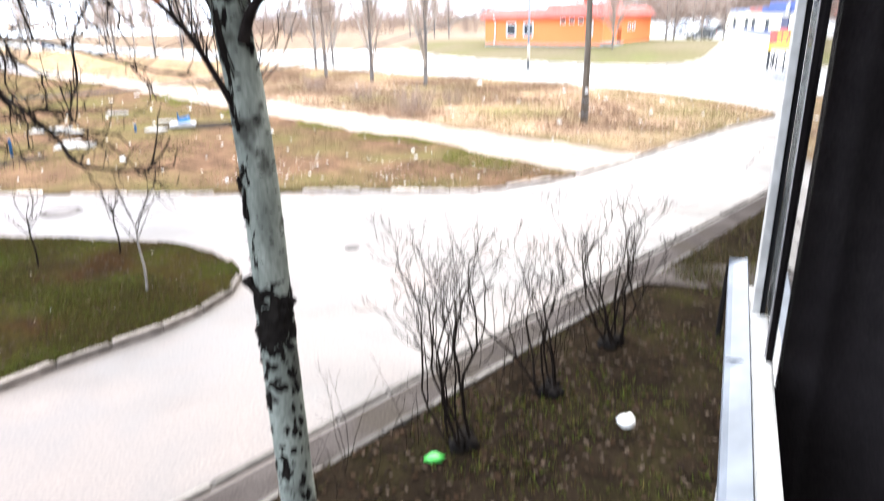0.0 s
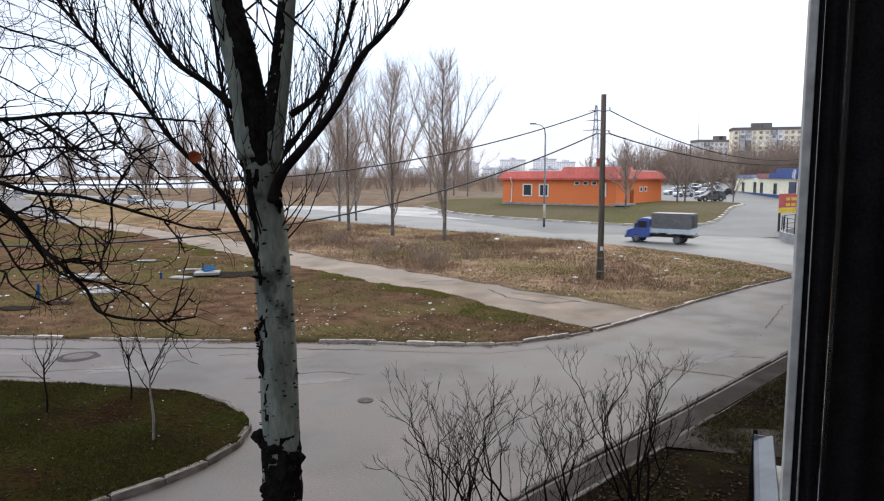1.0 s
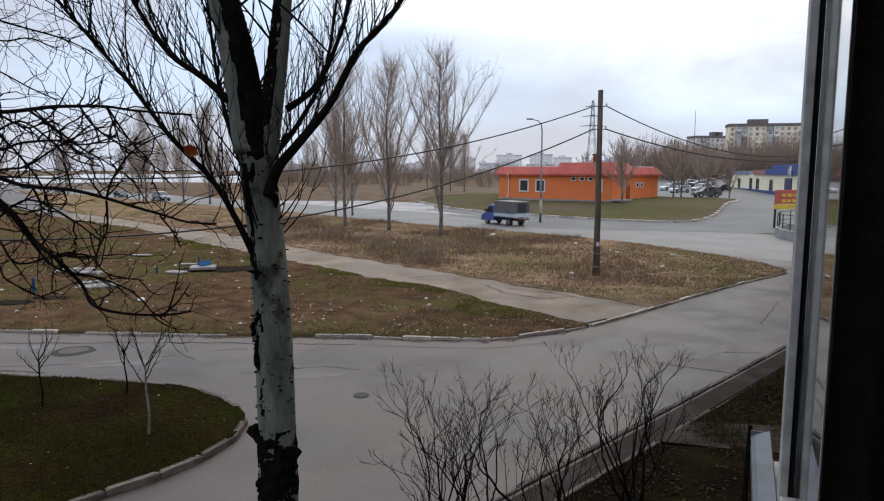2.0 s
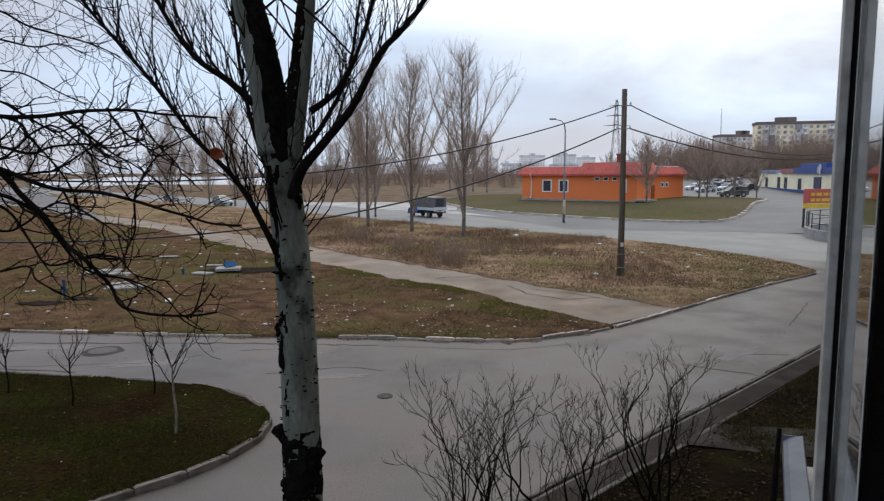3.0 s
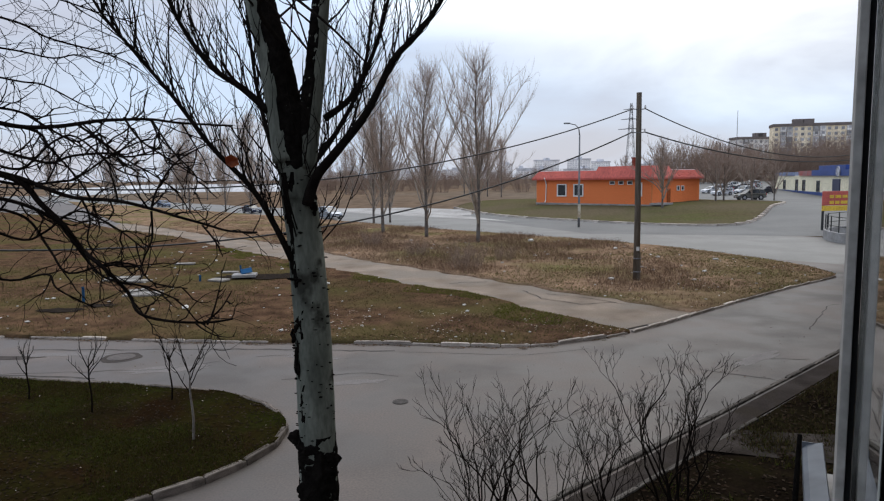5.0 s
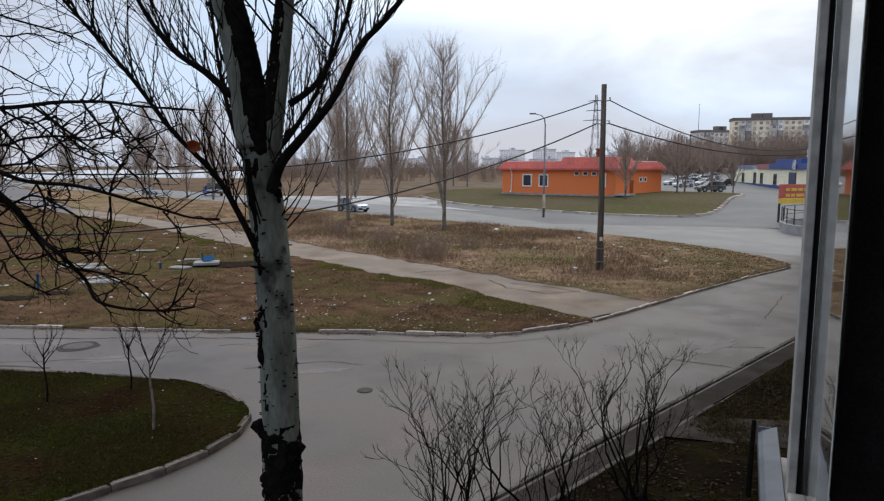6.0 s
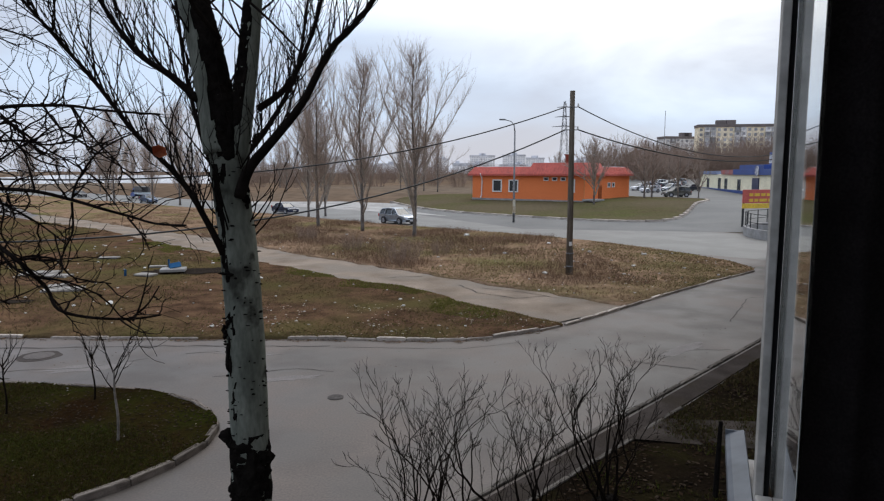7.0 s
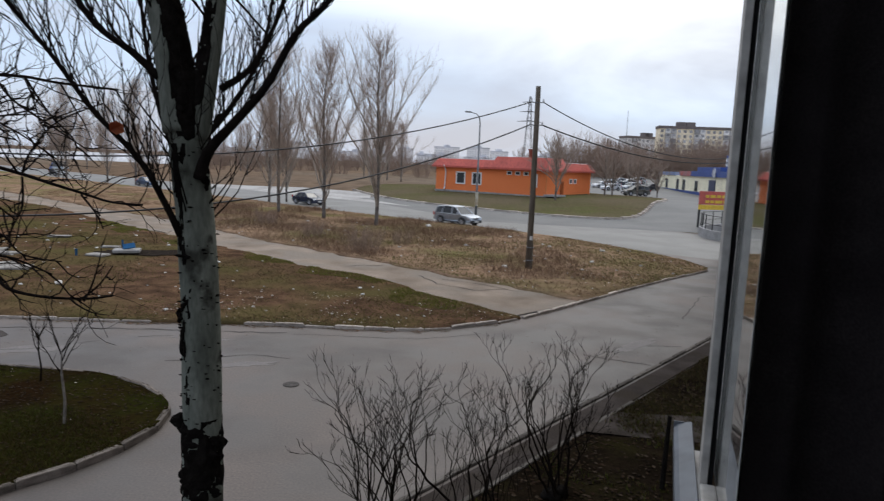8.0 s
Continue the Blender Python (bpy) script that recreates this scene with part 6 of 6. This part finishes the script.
def shrub(at, height, seed, stems, wide, aim=(0, 0)):
    """Stems from one stool: each leans out and towards the light, then forks."""
    rng = random.Random(seed)
    h = thing("shrub", pose(*at), "bare shrub with crooked dark stems in the soil bed", "shrub", "bare shrubs below the window")
    for k in range(stems):
        a = 2.4 * k + rng.uniform(-0.4, 0.4)
        lean = wide / height * rng.uniform(0.2, 1.0)
        tall = height * rng.uniform(0.72, 1.05)
        bm = bmesh.new()
        fork(bm, (0.14 * math.cos(a), 0.14 * math.sin(a), -0.05), (lean * math.cos(a) + aim[0] / height, lean * math.sin(a) + aim[1] / height, 1), tall * 0.5, 0.021 * rng.uniform(0.75, 1.15), 4, rng)
        part("stem", bm, SHRUB, h, "crooked dark stem with twigs")
    bm = None
    for k in range(7):
        bm = lump(bm, (rng.uniform(-0.18, 0.18), rng.uniform(-0.18, 0.18), 0.06), rng.uniform(0.07, 0.13), k)
    part("root_stool", bm, BARK_DARK, h, "dark root stool with old leaves", smooth=True)
    return h


shrub((0.42, 7.7, 0.07), 3.6, 5, 8, 0.65, (-1.5, 0.3))
shrub((1.8, 8.95, 0.07), 3.4, 6, 6, 0.2, (-1.55, 0.2))
shrub((3.2, 10.5, 0.07), 2.85, 9, 9, 0.55, (-0.8, 0))
rng = random.Random(31)
for k in range(44):
    t = rng.random()
    x, y = -1.6 + 5.0 * t + rng.uniform(-0.3, 0.3), 6.3 + 5.0 * t + rng.uniform(-0.2, 0.55)
    w = thing("sapling_whip", pose(x, y, 0.07), "thin bare whip growing from the soil bed", "whip", "thin whips in the soil bed")
    bm = bmesh.new()
    shoot(bm, (0, 0, -0.03), (rng.gauss(0, 0.15), rng.gauss(0, 0.15), 1), rng.uniform(0.6, 1.7), 0.006, rng, 0.3, 0.25, 8, 4, rng.choice((0, 2, 4)), 0.3)
    part("stem", bm, SHRUB, w)


def sapling(at, height, seed, white, wide=0.6):
    rng = random.Random(seed)
    h = thing("young_tree", pose(*at), "young bare tree with a whitewashed stem on the lawn" if white else "small dark bare young tree on the lawn", "tree", "young trees on the island lawn")
    bm = bmesh.new()
    line = limb(bm, [(0, 0, -0.05), (0.03, 0, height * 0.2), (-0.02, 0.02, height * 0.42), (0.0, 0, height * 0.6)], 0.032 if white else 0.024, 0.016, 8, 4)
    part("trunk", bm, WHITEWASH if white else SHRUB, h, "whitewashed stem" if white else "dark stem", smooth=True)
    for k in range(7):
        a = k * 2.4 + rng.random()
        at0 = Vector(line[-1 - (k % 5)])
        bm = bmesh.new()
        shoot(bm, at0, Vector((wide * math.cos(a), wide * math.sin(a), 0.75)), height * rng.uniform(0.35, 0.55), 0.0135, rng, 0.8, 0.28, 8, 4, 5, 0.35)
        part("branch", bm, SHRUB, h, "thin dark branch")
    return h


sapling((-9.23, 15.2, 0.1), 1.9, 3, False)
sapling((-7.68, 16.1, 0.1), 1.75, 4, False, 0.4)
sapling((-6.02, 13.5, 0.1), 2.5, 5, True, 0.8)
sapling((-11.4, 16.1, 0.1), 1.5, 6, False, 0.4)
bed_post = thing("wooden_stake", pose(5.2, 10.8, 0.05), "dark weathered wooden stake standing in the soil bed", "stake")
part("stake", tube(bmesh.new(), [(0, 0, -0.1), (0.01, 0, 0.6), (0.03, 0, 1.35)], [0.05, 0.045, 0.035], 7), BARK_DARK, bed_post)


# ---------------------------------------------------------------- grass, leaves and litter
def ramp_mat(name, colours, rough=0.9):
    """A different colour for each blade or leaf."""
    m = bpy.data.materials.new(name)
    m.use_nodes = True
    N, L = m.node_tree.nodes, m.node_tree.links
    g = N.new("ShaderNodeNewGeometry")
    r = N.new("ShaderNodeValToRGB")
    r.color_ramp.interpolation = "CONSTANT"
    while len(r.color_ramp.elements) < len(colours):
        r.color_ramp.elements.new(0.5)
    for k, c in enumerate(colours):
        r.color_ramp.elements[k].position, r.color_ramp.elements[k].color = k / len(colours), (*c, 1)
    L.new(g.outputs["Random Per Island"], r.inputs["Fac"])
    L.new(r.outputs["Color"], N["Principled BSDF"].inputs["Base Color"])
    N["Principled BSDF"].inputs["Roughness"].default_value = rough
    N["Principled BSDF"].inputs["Specular IOR Level"].default_value = 0.02
    return m


def scatter(name, label, category, poly, n, size, tall, material, seed, ground_z, patch=None, window=None):
    """Thin tufts (tall > 0) or flat leaves (tall = 0) over a plan polygon, as one mesh."""
    rng = random.Random(seed)
    xs, ys = [p[0] for p in (window or poly)], [p[1] for p in (window or poly)]
    vs, fs = [], []
    made, tries = 0, 0
    while made < n and tries < n * 30:
        tries += 1
        x, y = rng.uniform(min(xs), max(xs)), rng.uniform(min(ys), max(ys))
        if not inside((x, y), poly) or (patch and noise.noise(Vector((x * patch[0], y * patch[0], patch[1]))) < patch[2] + rng.uniform(-0.15, 0.15)):
            continue
        z = ground_z(x, y)
        made += 1
        if tall:
            for b in range(5):
                a, h, w = rng.uniform(0, 6.28), tall * rng.uniform(0.4, 1.2), size * rng.uniform(0.6, 1.3)
                bx, by = x + rng.gauss(0, tall * 0.25), y + rng.gauss(0, tall * 0.25)
                lx, ly = rng.gauss(0, 0.45) * h, rng.gauss(0, 0.45) * h
                i = len(vs)
                vs += [(bx - w * math.cos(a), by - w * math.sin(a), z - 0.02), (bx + w * math.cos(a), by + w * math.sin(a), z - 0.02), (bx + lx, by + ly, z + h)]
                fs.append((i, i + 1, i + 2))
        else:
            a, s = rng.uniform(0, 6.28), size * rng.uniform(0.5, 1.4)
            c, q = math.cos(a) * s, math.sin(a) * s
            t = rng.uniform(-0.4, 0.4) * s
            i = len(vs)
            vs += [(x - c, y - q, z + 0.012), (x + q * 0.6, y - c * 0.6, z + 0.02 + t * 0.4), (x + c, y + q, z + 0.012 + abs(t)), (x - q * 0.6, y + c * 0.6, z + 0.016)]
            fs += [(i, i + 1, i + 2), (i, i + 2, i + 3)]
    me = bpy.data.meshes.new(name)
    me.from_pydata(vs, [], fs)
    me.materials.append(material)
    return tagged(new(name, me), label, category, kind="stuff")


DRY = ramp_mat("dry grass blades", [(0.3249, 0.2115, 0.1311), (0.2436, 0.1564, 0.09733), (0.3655, 0.2544, 0.1692), (0.2029, 0.1311, 0.08244), (0.2641, 0.1956, 0.1055), (0.1726, 0.1076, 0.07185)])
GREEN = ramp_mat("damp grass blades", [(0.055, 0.062, 0.012), (0.038, 0.044, 0.0095), (0.08, 0.064, 0.019), (0.054, 0.037, 0.015), (0.064, 0.08, 0.014), (0.05, 0.03, 0.014)])
# wet leaves, with the dimness near the house put into their colour
LEAVES_D = ramp_mat("wet shaded leaves", [(0.0195, 0.0112, 0.0065), (0.0112, 0.007, 0.0046), (0.027, 0.0168, 0.0104), (0.009, 0.006, 0.0042), (0.015, 0.0119, 0.0052), (0.0413, 0.0294, 0.0208)])
VERGE_GREEN = ramp_mat("verge grass blades", [(0.1388, 0.1323, 0.04232), (0.1058, 0.1032, 0.03565), (0.1653, 0.1388, 0.0529), (0.1323, 0.09786, 0.04761)])
LEAVES_M = ramp_mat("damp brown leaves", [(0.09258, 0.05275, 0.0308), (0.05142, 0.02876, 0.01733), (0.1337, 0.07673, 0.0462), (0.03086, 0.01919, 0.01251), (0.07714, 0.06234, 0.02695)])
DRY_M = ramp_mat("damp dead grass", [(0.1716, 0.1216, 0.06435), (0.1144, 0.07722, 0.0429), (0.2145, 0.1573, 0.08866), (0.1287, 0.1144, 0.0429), (0.07865, 0.05148, 0.03146)])
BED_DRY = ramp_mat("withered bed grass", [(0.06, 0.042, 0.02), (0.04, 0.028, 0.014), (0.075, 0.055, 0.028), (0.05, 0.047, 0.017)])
zc, zd, zi, zn = bumpy(0.09, 0.035, 0.5), bumpy(0.11, 0.05, 0.4), bumpy(0.12, 0.03, 0.8), bumpy(0.07, 0.05, 0.9)
scatter("dry_grass", "tufts of brown dead grass on the verge", "grass", VERGE_D, 26000, 0.008, 0.15, DRY, 1, zd, (0.35, 3, -0.12), [(-40, 27), (20, 100)])
WEEDS = ramp_mat("withered reddish weeds", [(0.1901, 0.1192, 0.07695), (0.1426, 0.08744, 0.05746), (0.2281, 0.154, 0.1026), (0.114, 0.07154, 0.0513)])
scatter("tall_grass", "taller withered weeds on the verge", "grass", VERGE_D, 9000, 0.007, 0.42, WEEDS, 2, zd, (0.16, 8, 0.02), [(-25, 32), (12, 78)])
scatter("verge_grass", "low green and brown grass on the verge", "grass", VERGE_D, 16000, 0.01, 0.07, VERGE_GREEN, 3, zd, (0.16, 5, -0.12), [(-5, 27), (20, 60)])
scatter("dead_leaf_litter", "dead brown leaves strewn on the verge", "leaves", VERGE_C, 11000, 0.036, 0, LEAVES_M, 4, zc, (0.3, 2, -0.1), [(-9.5, 21.5), (6, 38)])
scatter("dead_leaf_litter", "damp brown leaves on the bare earth", "leaves", VERGE_C, 9000, 0.034, 0, LEAVES_M, 14, zc, (0.25, 7, -0.1), [(-34, 21.5), (-7, 50)])
scatter("dry_grass", "short dead grass on the verge beside the drive", "grass", VERGE_C, 14000, 0.008, 0.09, DRY_M, 5, zc, (0.3, 6, 0.0), [(-42, 21.5), (6, 70)])
scatter("verge_grass", "short green grass on the verge beside the path", "grass", VERGE_C, 9000, 0.009, 0.06, VERGE_GREEN, 6, zc, (0.15, 4, 0.08), [(-30, 22), (6, 48)])
scatter("lawn_grass", "short damp grass of the island lawn", "grass", ISLE + [(-40, 0), (-40, 19)], 30000, 0.006, 0.05, GREEN, 7, zi, (0.28, 9, 0.1), [(-15, 8.5), (-4, 18.5)])
scatter("dead_leaf_litter", "dead leaves on the island lawn", "leaves", ISLE + [(-40, 0), (-40, 19)], 9000, 0.03, 0, LEAVES_D, 8, zi, None, [(-15, 8.5), (-4, 18.5)])
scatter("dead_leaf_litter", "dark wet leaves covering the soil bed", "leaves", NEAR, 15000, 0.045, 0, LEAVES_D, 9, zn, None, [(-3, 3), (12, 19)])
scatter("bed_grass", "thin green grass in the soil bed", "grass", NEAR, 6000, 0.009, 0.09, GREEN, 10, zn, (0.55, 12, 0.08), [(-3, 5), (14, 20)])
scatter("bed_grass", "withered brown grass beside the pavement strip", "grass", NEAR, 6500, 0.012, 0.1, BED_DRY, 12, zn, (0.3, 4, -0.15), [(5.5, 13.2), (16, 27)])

BAND = PATH_NEAR[2:40] + [(p[0] - 1.0 - 0.5 * math.sin(k * 0.9), p[1] - 1.3 - 0.5 * math.sin(k * 0.7)) for k, p in enumerate(PATH_NEAR[2:40])][::-1]
FRESH = ramp_mat("fresh low grass", [(0.171, 0.1822, 0.03645), (0.1283, 0.1417, 0.02916), (0.1881, 0.1771, 0.0486), (0.1368, 0.1164, 0.0405)])
scatter("verge_grass", "bright low grass along the footpath", "grass", BAND, 9000, 0.01, 0.06, FRESH, 21, zc, (0.3, 11, -0.05))
CHIPS = ramp_mat("pale chips of litter and leaves", [(0.5, 0.45, 0.4), (0.66, 0.63, 0.6), (0.3, 0.2, 0.14), (0.42, 0.35, 0.29)])
scatter("litter_chips", "small pale chips and dry leaves strewn on the earth", "litter", VERGE_C, 430, 0.036, 0, CHIPS, 22, zc, (0.5, 2, -0.05), [(-7.5, 22), (6, 28)])
scatter("litter_chips", "small pale chips and dry leaves strewn on the verge", "litter", VERGE_D, 320, 0.045, 0, CHIPS, 23, zd, None, [(2, 28), (20, 46)])

scatter("dead_leaf_litter", "brown fallen leaves strewn over the island lawn", "leaves", ISLE + [(-40, 0), (-40, 19)], 2600, 0.028, 0, LEAVES_D, 33, zi, (0.5, 4, -0.1), [(-15, 8.5), (-4, 18.5)])
scatter("litter_chips", "tiny pale chips on the island lawn", "litter", ISLE + [(-40, 0), (-40, 19)], 60, 0.022, 0, CHIPS, 34, zi, None, [(-15, 8.5), (-4, 18.5)])
GUTTER = [p for p in C_LINE if p[0] > -22] + [(p[0] + 0.02, p[1] - 0.3 - 0.18 * math.sin(3.1 * k)) for k, p in enumerate(C_LINE) if p[0] > -22][::-1]
scatter("gutter_dirt", "dead leaves and dirt lying along the kerb", "leaves", GUTTER, 1500, 0.035, 0, LEAVES_M, 31, lambda x, y: 0.0, (0.8, 3, -0.05))
LITTER_ROAD = [(-12, 18.5), (9, 18.5), (15, 25), (8, 25), (4, 21), (-12, 21.5)]
scatter("road_leaf_litter", "few scattered leaves and grit on the drive", "leaves", LITTER_ROAD, 90, 0.03, 0, LEAVES_M, 32, lambda x, y: 0.0)

SCRAP = []
for n in range(3):
    bm = lump(None, (0, 0, 0.3), 1.0, 5 + 3 * n, (1, 0.75, 0.42))
    me = bpy.data.meshes.new("scrap")
    bm.to_mesh(me)
    bm.free()
    me.materials.append(mat("dirty white litter", (0.62, 0.6, 0.56), (0.42, 0.4, 0.37), 6, 0.8, vary=0.25))
    SCRAP.append(me)


def scrap(x, y, z, size, rng):
    o = tagged(new("litter_scrap", SCRAP[rng.randrange(3)]), "crumpled whitish scrap of litter on the verge", "litter", "litter on the verges")
    o.matrix_basis = pose(x, y, z, 0, 0, rng.uniform(0, 360)) @ Matrix.Scale(size, 4)


rng = random.Random(77)
for x, y, s in ((7.2, 35.8, 0.2), (4.7, 57.5, 0.3), (9.9, 40.5, 0.14), (12.2, 45.5, 0.16), (13, 38.6, 0.16), (-7.6, 27.6, 0.14), (-12.6, 28.2, 0.2), (6.3, 45, 0.18), (10.5, 51, 0.2), (15.5, 44, 0.2)):
    scrap(x, y, (zd if inside((x, y), VERGE_D) else zc)(x, y), s, rng)
made = 0
while made < 250:
    x, y = rng.uniform(-24, 19), rng.uniform(22.5, 62)
    if inside((x, y), VERGE_D if made % 2 else VERGE_C):
        scrap(x, y, (zd if made % 2 else zc)(x, y), rng.choice((0.025, 0.03, 0.035, 0.04, 0.045, 0.07)) * (1 + y / 70), rng)
        made += 1
bag = link("plastic_bag", lump(lump(None, (0, 0, 0.05), 1, 3, (0.16, 0.12, 0.06)), (0.1, 0.05, 0.04), 1, 9, (0.1, 0.08, 0.05)), MATS["dirty white litter"], label="crumpled white plastic bag on the dark soil", category="bag", smooth=True)
bag.matrix_basis = pose(2.75, 8.1, 0.07, 0, 0, 30)
green_bag = link("plastic_bag", lump(None, (0, 0, 0.04), 1, 4, (0.13, 0.08, 0.05)), mat("bright green plastic", (0.05, 0.42, 0.05), (0.04, 0.33, 0.05), 9, 0.4), label="crumpled bright green plastic bag on the soil", category="bag", smooth=True)
green_bag.matrix_basis = pose(0.03, 7.42, 0.07)


# ---------------------------------------------------------------- slabs, pits and blue pieces on the verge
def slab(x, y, sx, sy, turn, tilt=0.0, z=None, thick=0.1):
    bm = box((sx, sy, thick), (0, 0, 0), 0.02, seg=1)
    for v in bm.verts:
        v.co += 0.04 * Vector((noise.noise(v.co * 2 + Vector((x, 0, 0))), noise.noise(v.co * 2 + Vector((0, y, 0))), 0))
    o = link("concrete_slab", bm, mat("pale broken concrete", (0.33, 0.31, 0.285), (0.17, 0.155, 0.14), 1.8, 0.9, bump=0.01), label="pale broken concrete slab lying on the verge", category="slab")
    o.matrix_basis = pose(x, y, zc(x, y) + 0.01 if z is None else z, tilt, 0, turn)


slab(-19.9, 36.6, 1.9, 1.0, 8, 4)
slab(-18.6, 35.9, 1.2, 0.8, -12)
slab(-16.2, 31.6, 1.7, 0.9, 10, 3)
slab(-16.9, 32.6, 0.9, 0.7, 35)
slab(-14.1, 35.9, 1.1, 0.6, -24, 3)
slab(-19.2, 43.2, 1.2, 0.6, 10)
slab(-14.7, 39.2, 1.0, 0.4, 0)
# flat near-black patches stand for the pits
for x, y, rx, ry, s in ((-17.9, 27.8, 1.0, 0.5, 3), (-12.4, 37.4, 2.2, 1.0, 6), (-16.8, 28.9, 0.8, 0.4, 7), (-10.9, 38.0, 1.6, 0.8, 9)):
    flat_blob("bare_pit", (x, y), rx, ry, zc(x, y) + 0.03, mat("near-black soil", (0.018, 0.014, 0.012), (0.03, 0.024, 0.02), 3, 0.85), "flat near-black patch for a pit in the verge", "hollow", seed=s, jag=0.25)
BLUE_P = mat("faded blue paint", (0.025, 0.085, 0.18), (0.02, 0.06, 0.13), 5, 0.8)
lid = thing("blue_hatch", pose(-13.0, 36.9, zc(-13, 36.9) + 0.1, 0, 0, 12), "faded blue metal hatch standing ajar on a concrete rim", "hatch")
bm = box((0.6, 0.45, 0.04), (0, 0, 0), 0.01)
bmesh.ops.transform(bm, matrix=pose(0.1, 0.05, 0.3, 28, -8, 10), verts=bm.verts)
part("lid", bm, BLUE_P, lid, "blue metal lid standing ajar")
part("post", rod((-0.2, 0.2, 0), (-0.25, 0.25, 0.62), 0.05, sides=8), BLUE_P, lid, "blue vent pipe")
part("rim", box((1.3, 1.0, 0.16), (0, 0, 0), 0.03), CONCRETE, lid, "concrete rim")
for x, y, hgt in ((-18.0, 29.6, 0.75), (-15.2, 36.0, 0.35), (-11.7, 42.0, 0.5)):
    vent = thing("blue_pipe", pose(x, y, zc(x, y) - 0.02), "short faded blue pipe sticking out of the verge", "pipe")
    part("pipe", disc(0.07, 0.03, Matrix.Translation((0, 0, hgt)), rod((0, 0, 0), (0.02, 0, hgt), 0.06, sides=9), sides=12), BLUE_P, vent)


# ---------------------------------------------------------------- parked cars
def park(src, x, y, turn, label, paint=None):
    ob = copy_thing(src, pose(x, y, rise(x, y) + 0.03, 0, 0, turn))
    ob["label"] = label
    return ob


jeep = car("parked_jeep", "dusty grey-green off-road car parked by the lawn", mat("dusty grey-green paint", (0.16, 0.155, 0.13), (0.12, 0.115, 0.1), 2, 0.6), "suv")
jeep.matrix_basis = pose(44.2, 111.0, rise(44.2, 111) + 0.03, 0, 0, 186)
WHITE_CAR = car("parked_car", "white saloon car in the car park", mat("white car paint", (0.75, 0.76, 0.78), None, 2, 0.3), "sedan")
WHITE_CAR.matrix_basis = pose(48, 134, rise(48, 134) + 0.03, 0, 0, 200)
SILVER_CAR = car("parked_car", "silver estate car in the car park", mat("silver parked paint", (0.55, 0.57, 0.6), None, 2, 0.3, metal=0.4), "suv")
SILVER_CAR.matrix_basis = pose(53.5, 137, rise(53.5, 137) + 0.03, 0, 0, 205)
DARK_CAR = car("parked_car", "dark saloon car in the car park", mat("dark parked paint", (0.05, 0.055, 0.07), None, 2, 0.3), "sedan")
DARK_CAR.matrix_basis = pose(58.8, 140, rise(58.8, 140) + 0.03, 0, 0, 200)
rng = random.Random(15)
for k in range(14):
    src = (WHITE_CAR, SILVER_CAR, WHITE_CAR, DARK_CAR)[k % 4]
    x, y = 50 + 3.0 * k * 0.6 + (k // 7) * -6, 146 + (k // 7) * 14 + 1.5 * (k % 7)
    park(src, x, y, 195 + rng.uniform(-8, 8), src["label"])


# ---------------------------------------------------------------- what moves
def drive(thing_ob, stops):
    """Rows from (t, x, y): the vehicle heads along its way and rides on the road."""
    rows = []
    for k, (t, x, y) in enumerate(stops):
        a, b = stops[max(k - 1, 0)], stops[min(k + 1, len(stops) - 1)]
        rows.append((t, pose(x, y, 0.01, 0, 0, math.degrees(math.atan2(b[2] - a[2], b[1] - a[1])))))
    walk(thing_ob, rows)


def motions():
    # the curtain sways at the window's edge
    walk(bpy.data.objects["curtain"], [(t, CURTAIN_AT @ pose(0, y, 0)) for t, y in ((0.0, 0.012), (0.3, 0.02), (0.5, 0.024), (1.0, 0.019), (1.6, 0.01), (2.4, 0.002), (3.0, 0.0), (5.5, 0.0), (6.5, -0.003), (7.2, -0.002), (8.0, 0.0))])
    drive(TRUCK, [(0.0, 33.8, 50.0), (0.5, 25.4, 52.6), (1.0, 18.7, 56.8), (1.2, 16.1, 59.0), (2.3, 3.9, 76.0), (2.5, 1.6, 78.6), (3.5, -10.6, 92.6), (4.1, -18.9, 102.0), (5.5, -37, 121.5), (7.0, -56, 142), (8.0, -69, 156)])
    drive(SUV, [(t, *along(s, o)) for t, s, o in ((0.0, 128, 1.6), (1.0, 113.7, 1.6), (2.5, 91.6, 1.6), (3.5, 76.8, 1.6), (4.5, 62.4, 1.6), (5.5, 48.0, 1.5), (6.5, 33.4, 0.6), (7.0, 26.2, 0.1), (7.5, 19.0, -0.45), (8.0, 11.9, -0.95))])
    drive(SEDAN, [(t, *along(s, 2.0)) for t, s in ((0.0, 144), (1.0, 131.8), (2.5, 114.4), (3.5, 101), (4.1, 92.6), (5.5, 72.8), (6.5, 57.6), (7.0, 50.2), (7.5, 43.4), (8.0, 37.2))])
    drive(CAR_C, [(t, *along(s, 2.4)) for t, s in ((0.0, 191), (1.0, 177.2), (2.5, 156), (3.5, 142), (5.5, 115.8), (6.5, 100.5), (7.0, 93), (8.0, 77.3))])
    drive(CAR_D, [(t, *along(s, 3.4)) for t, s in ((0.0, 227), (2.5, 193), (5.5, 150), (8.0, 115))])


motions()
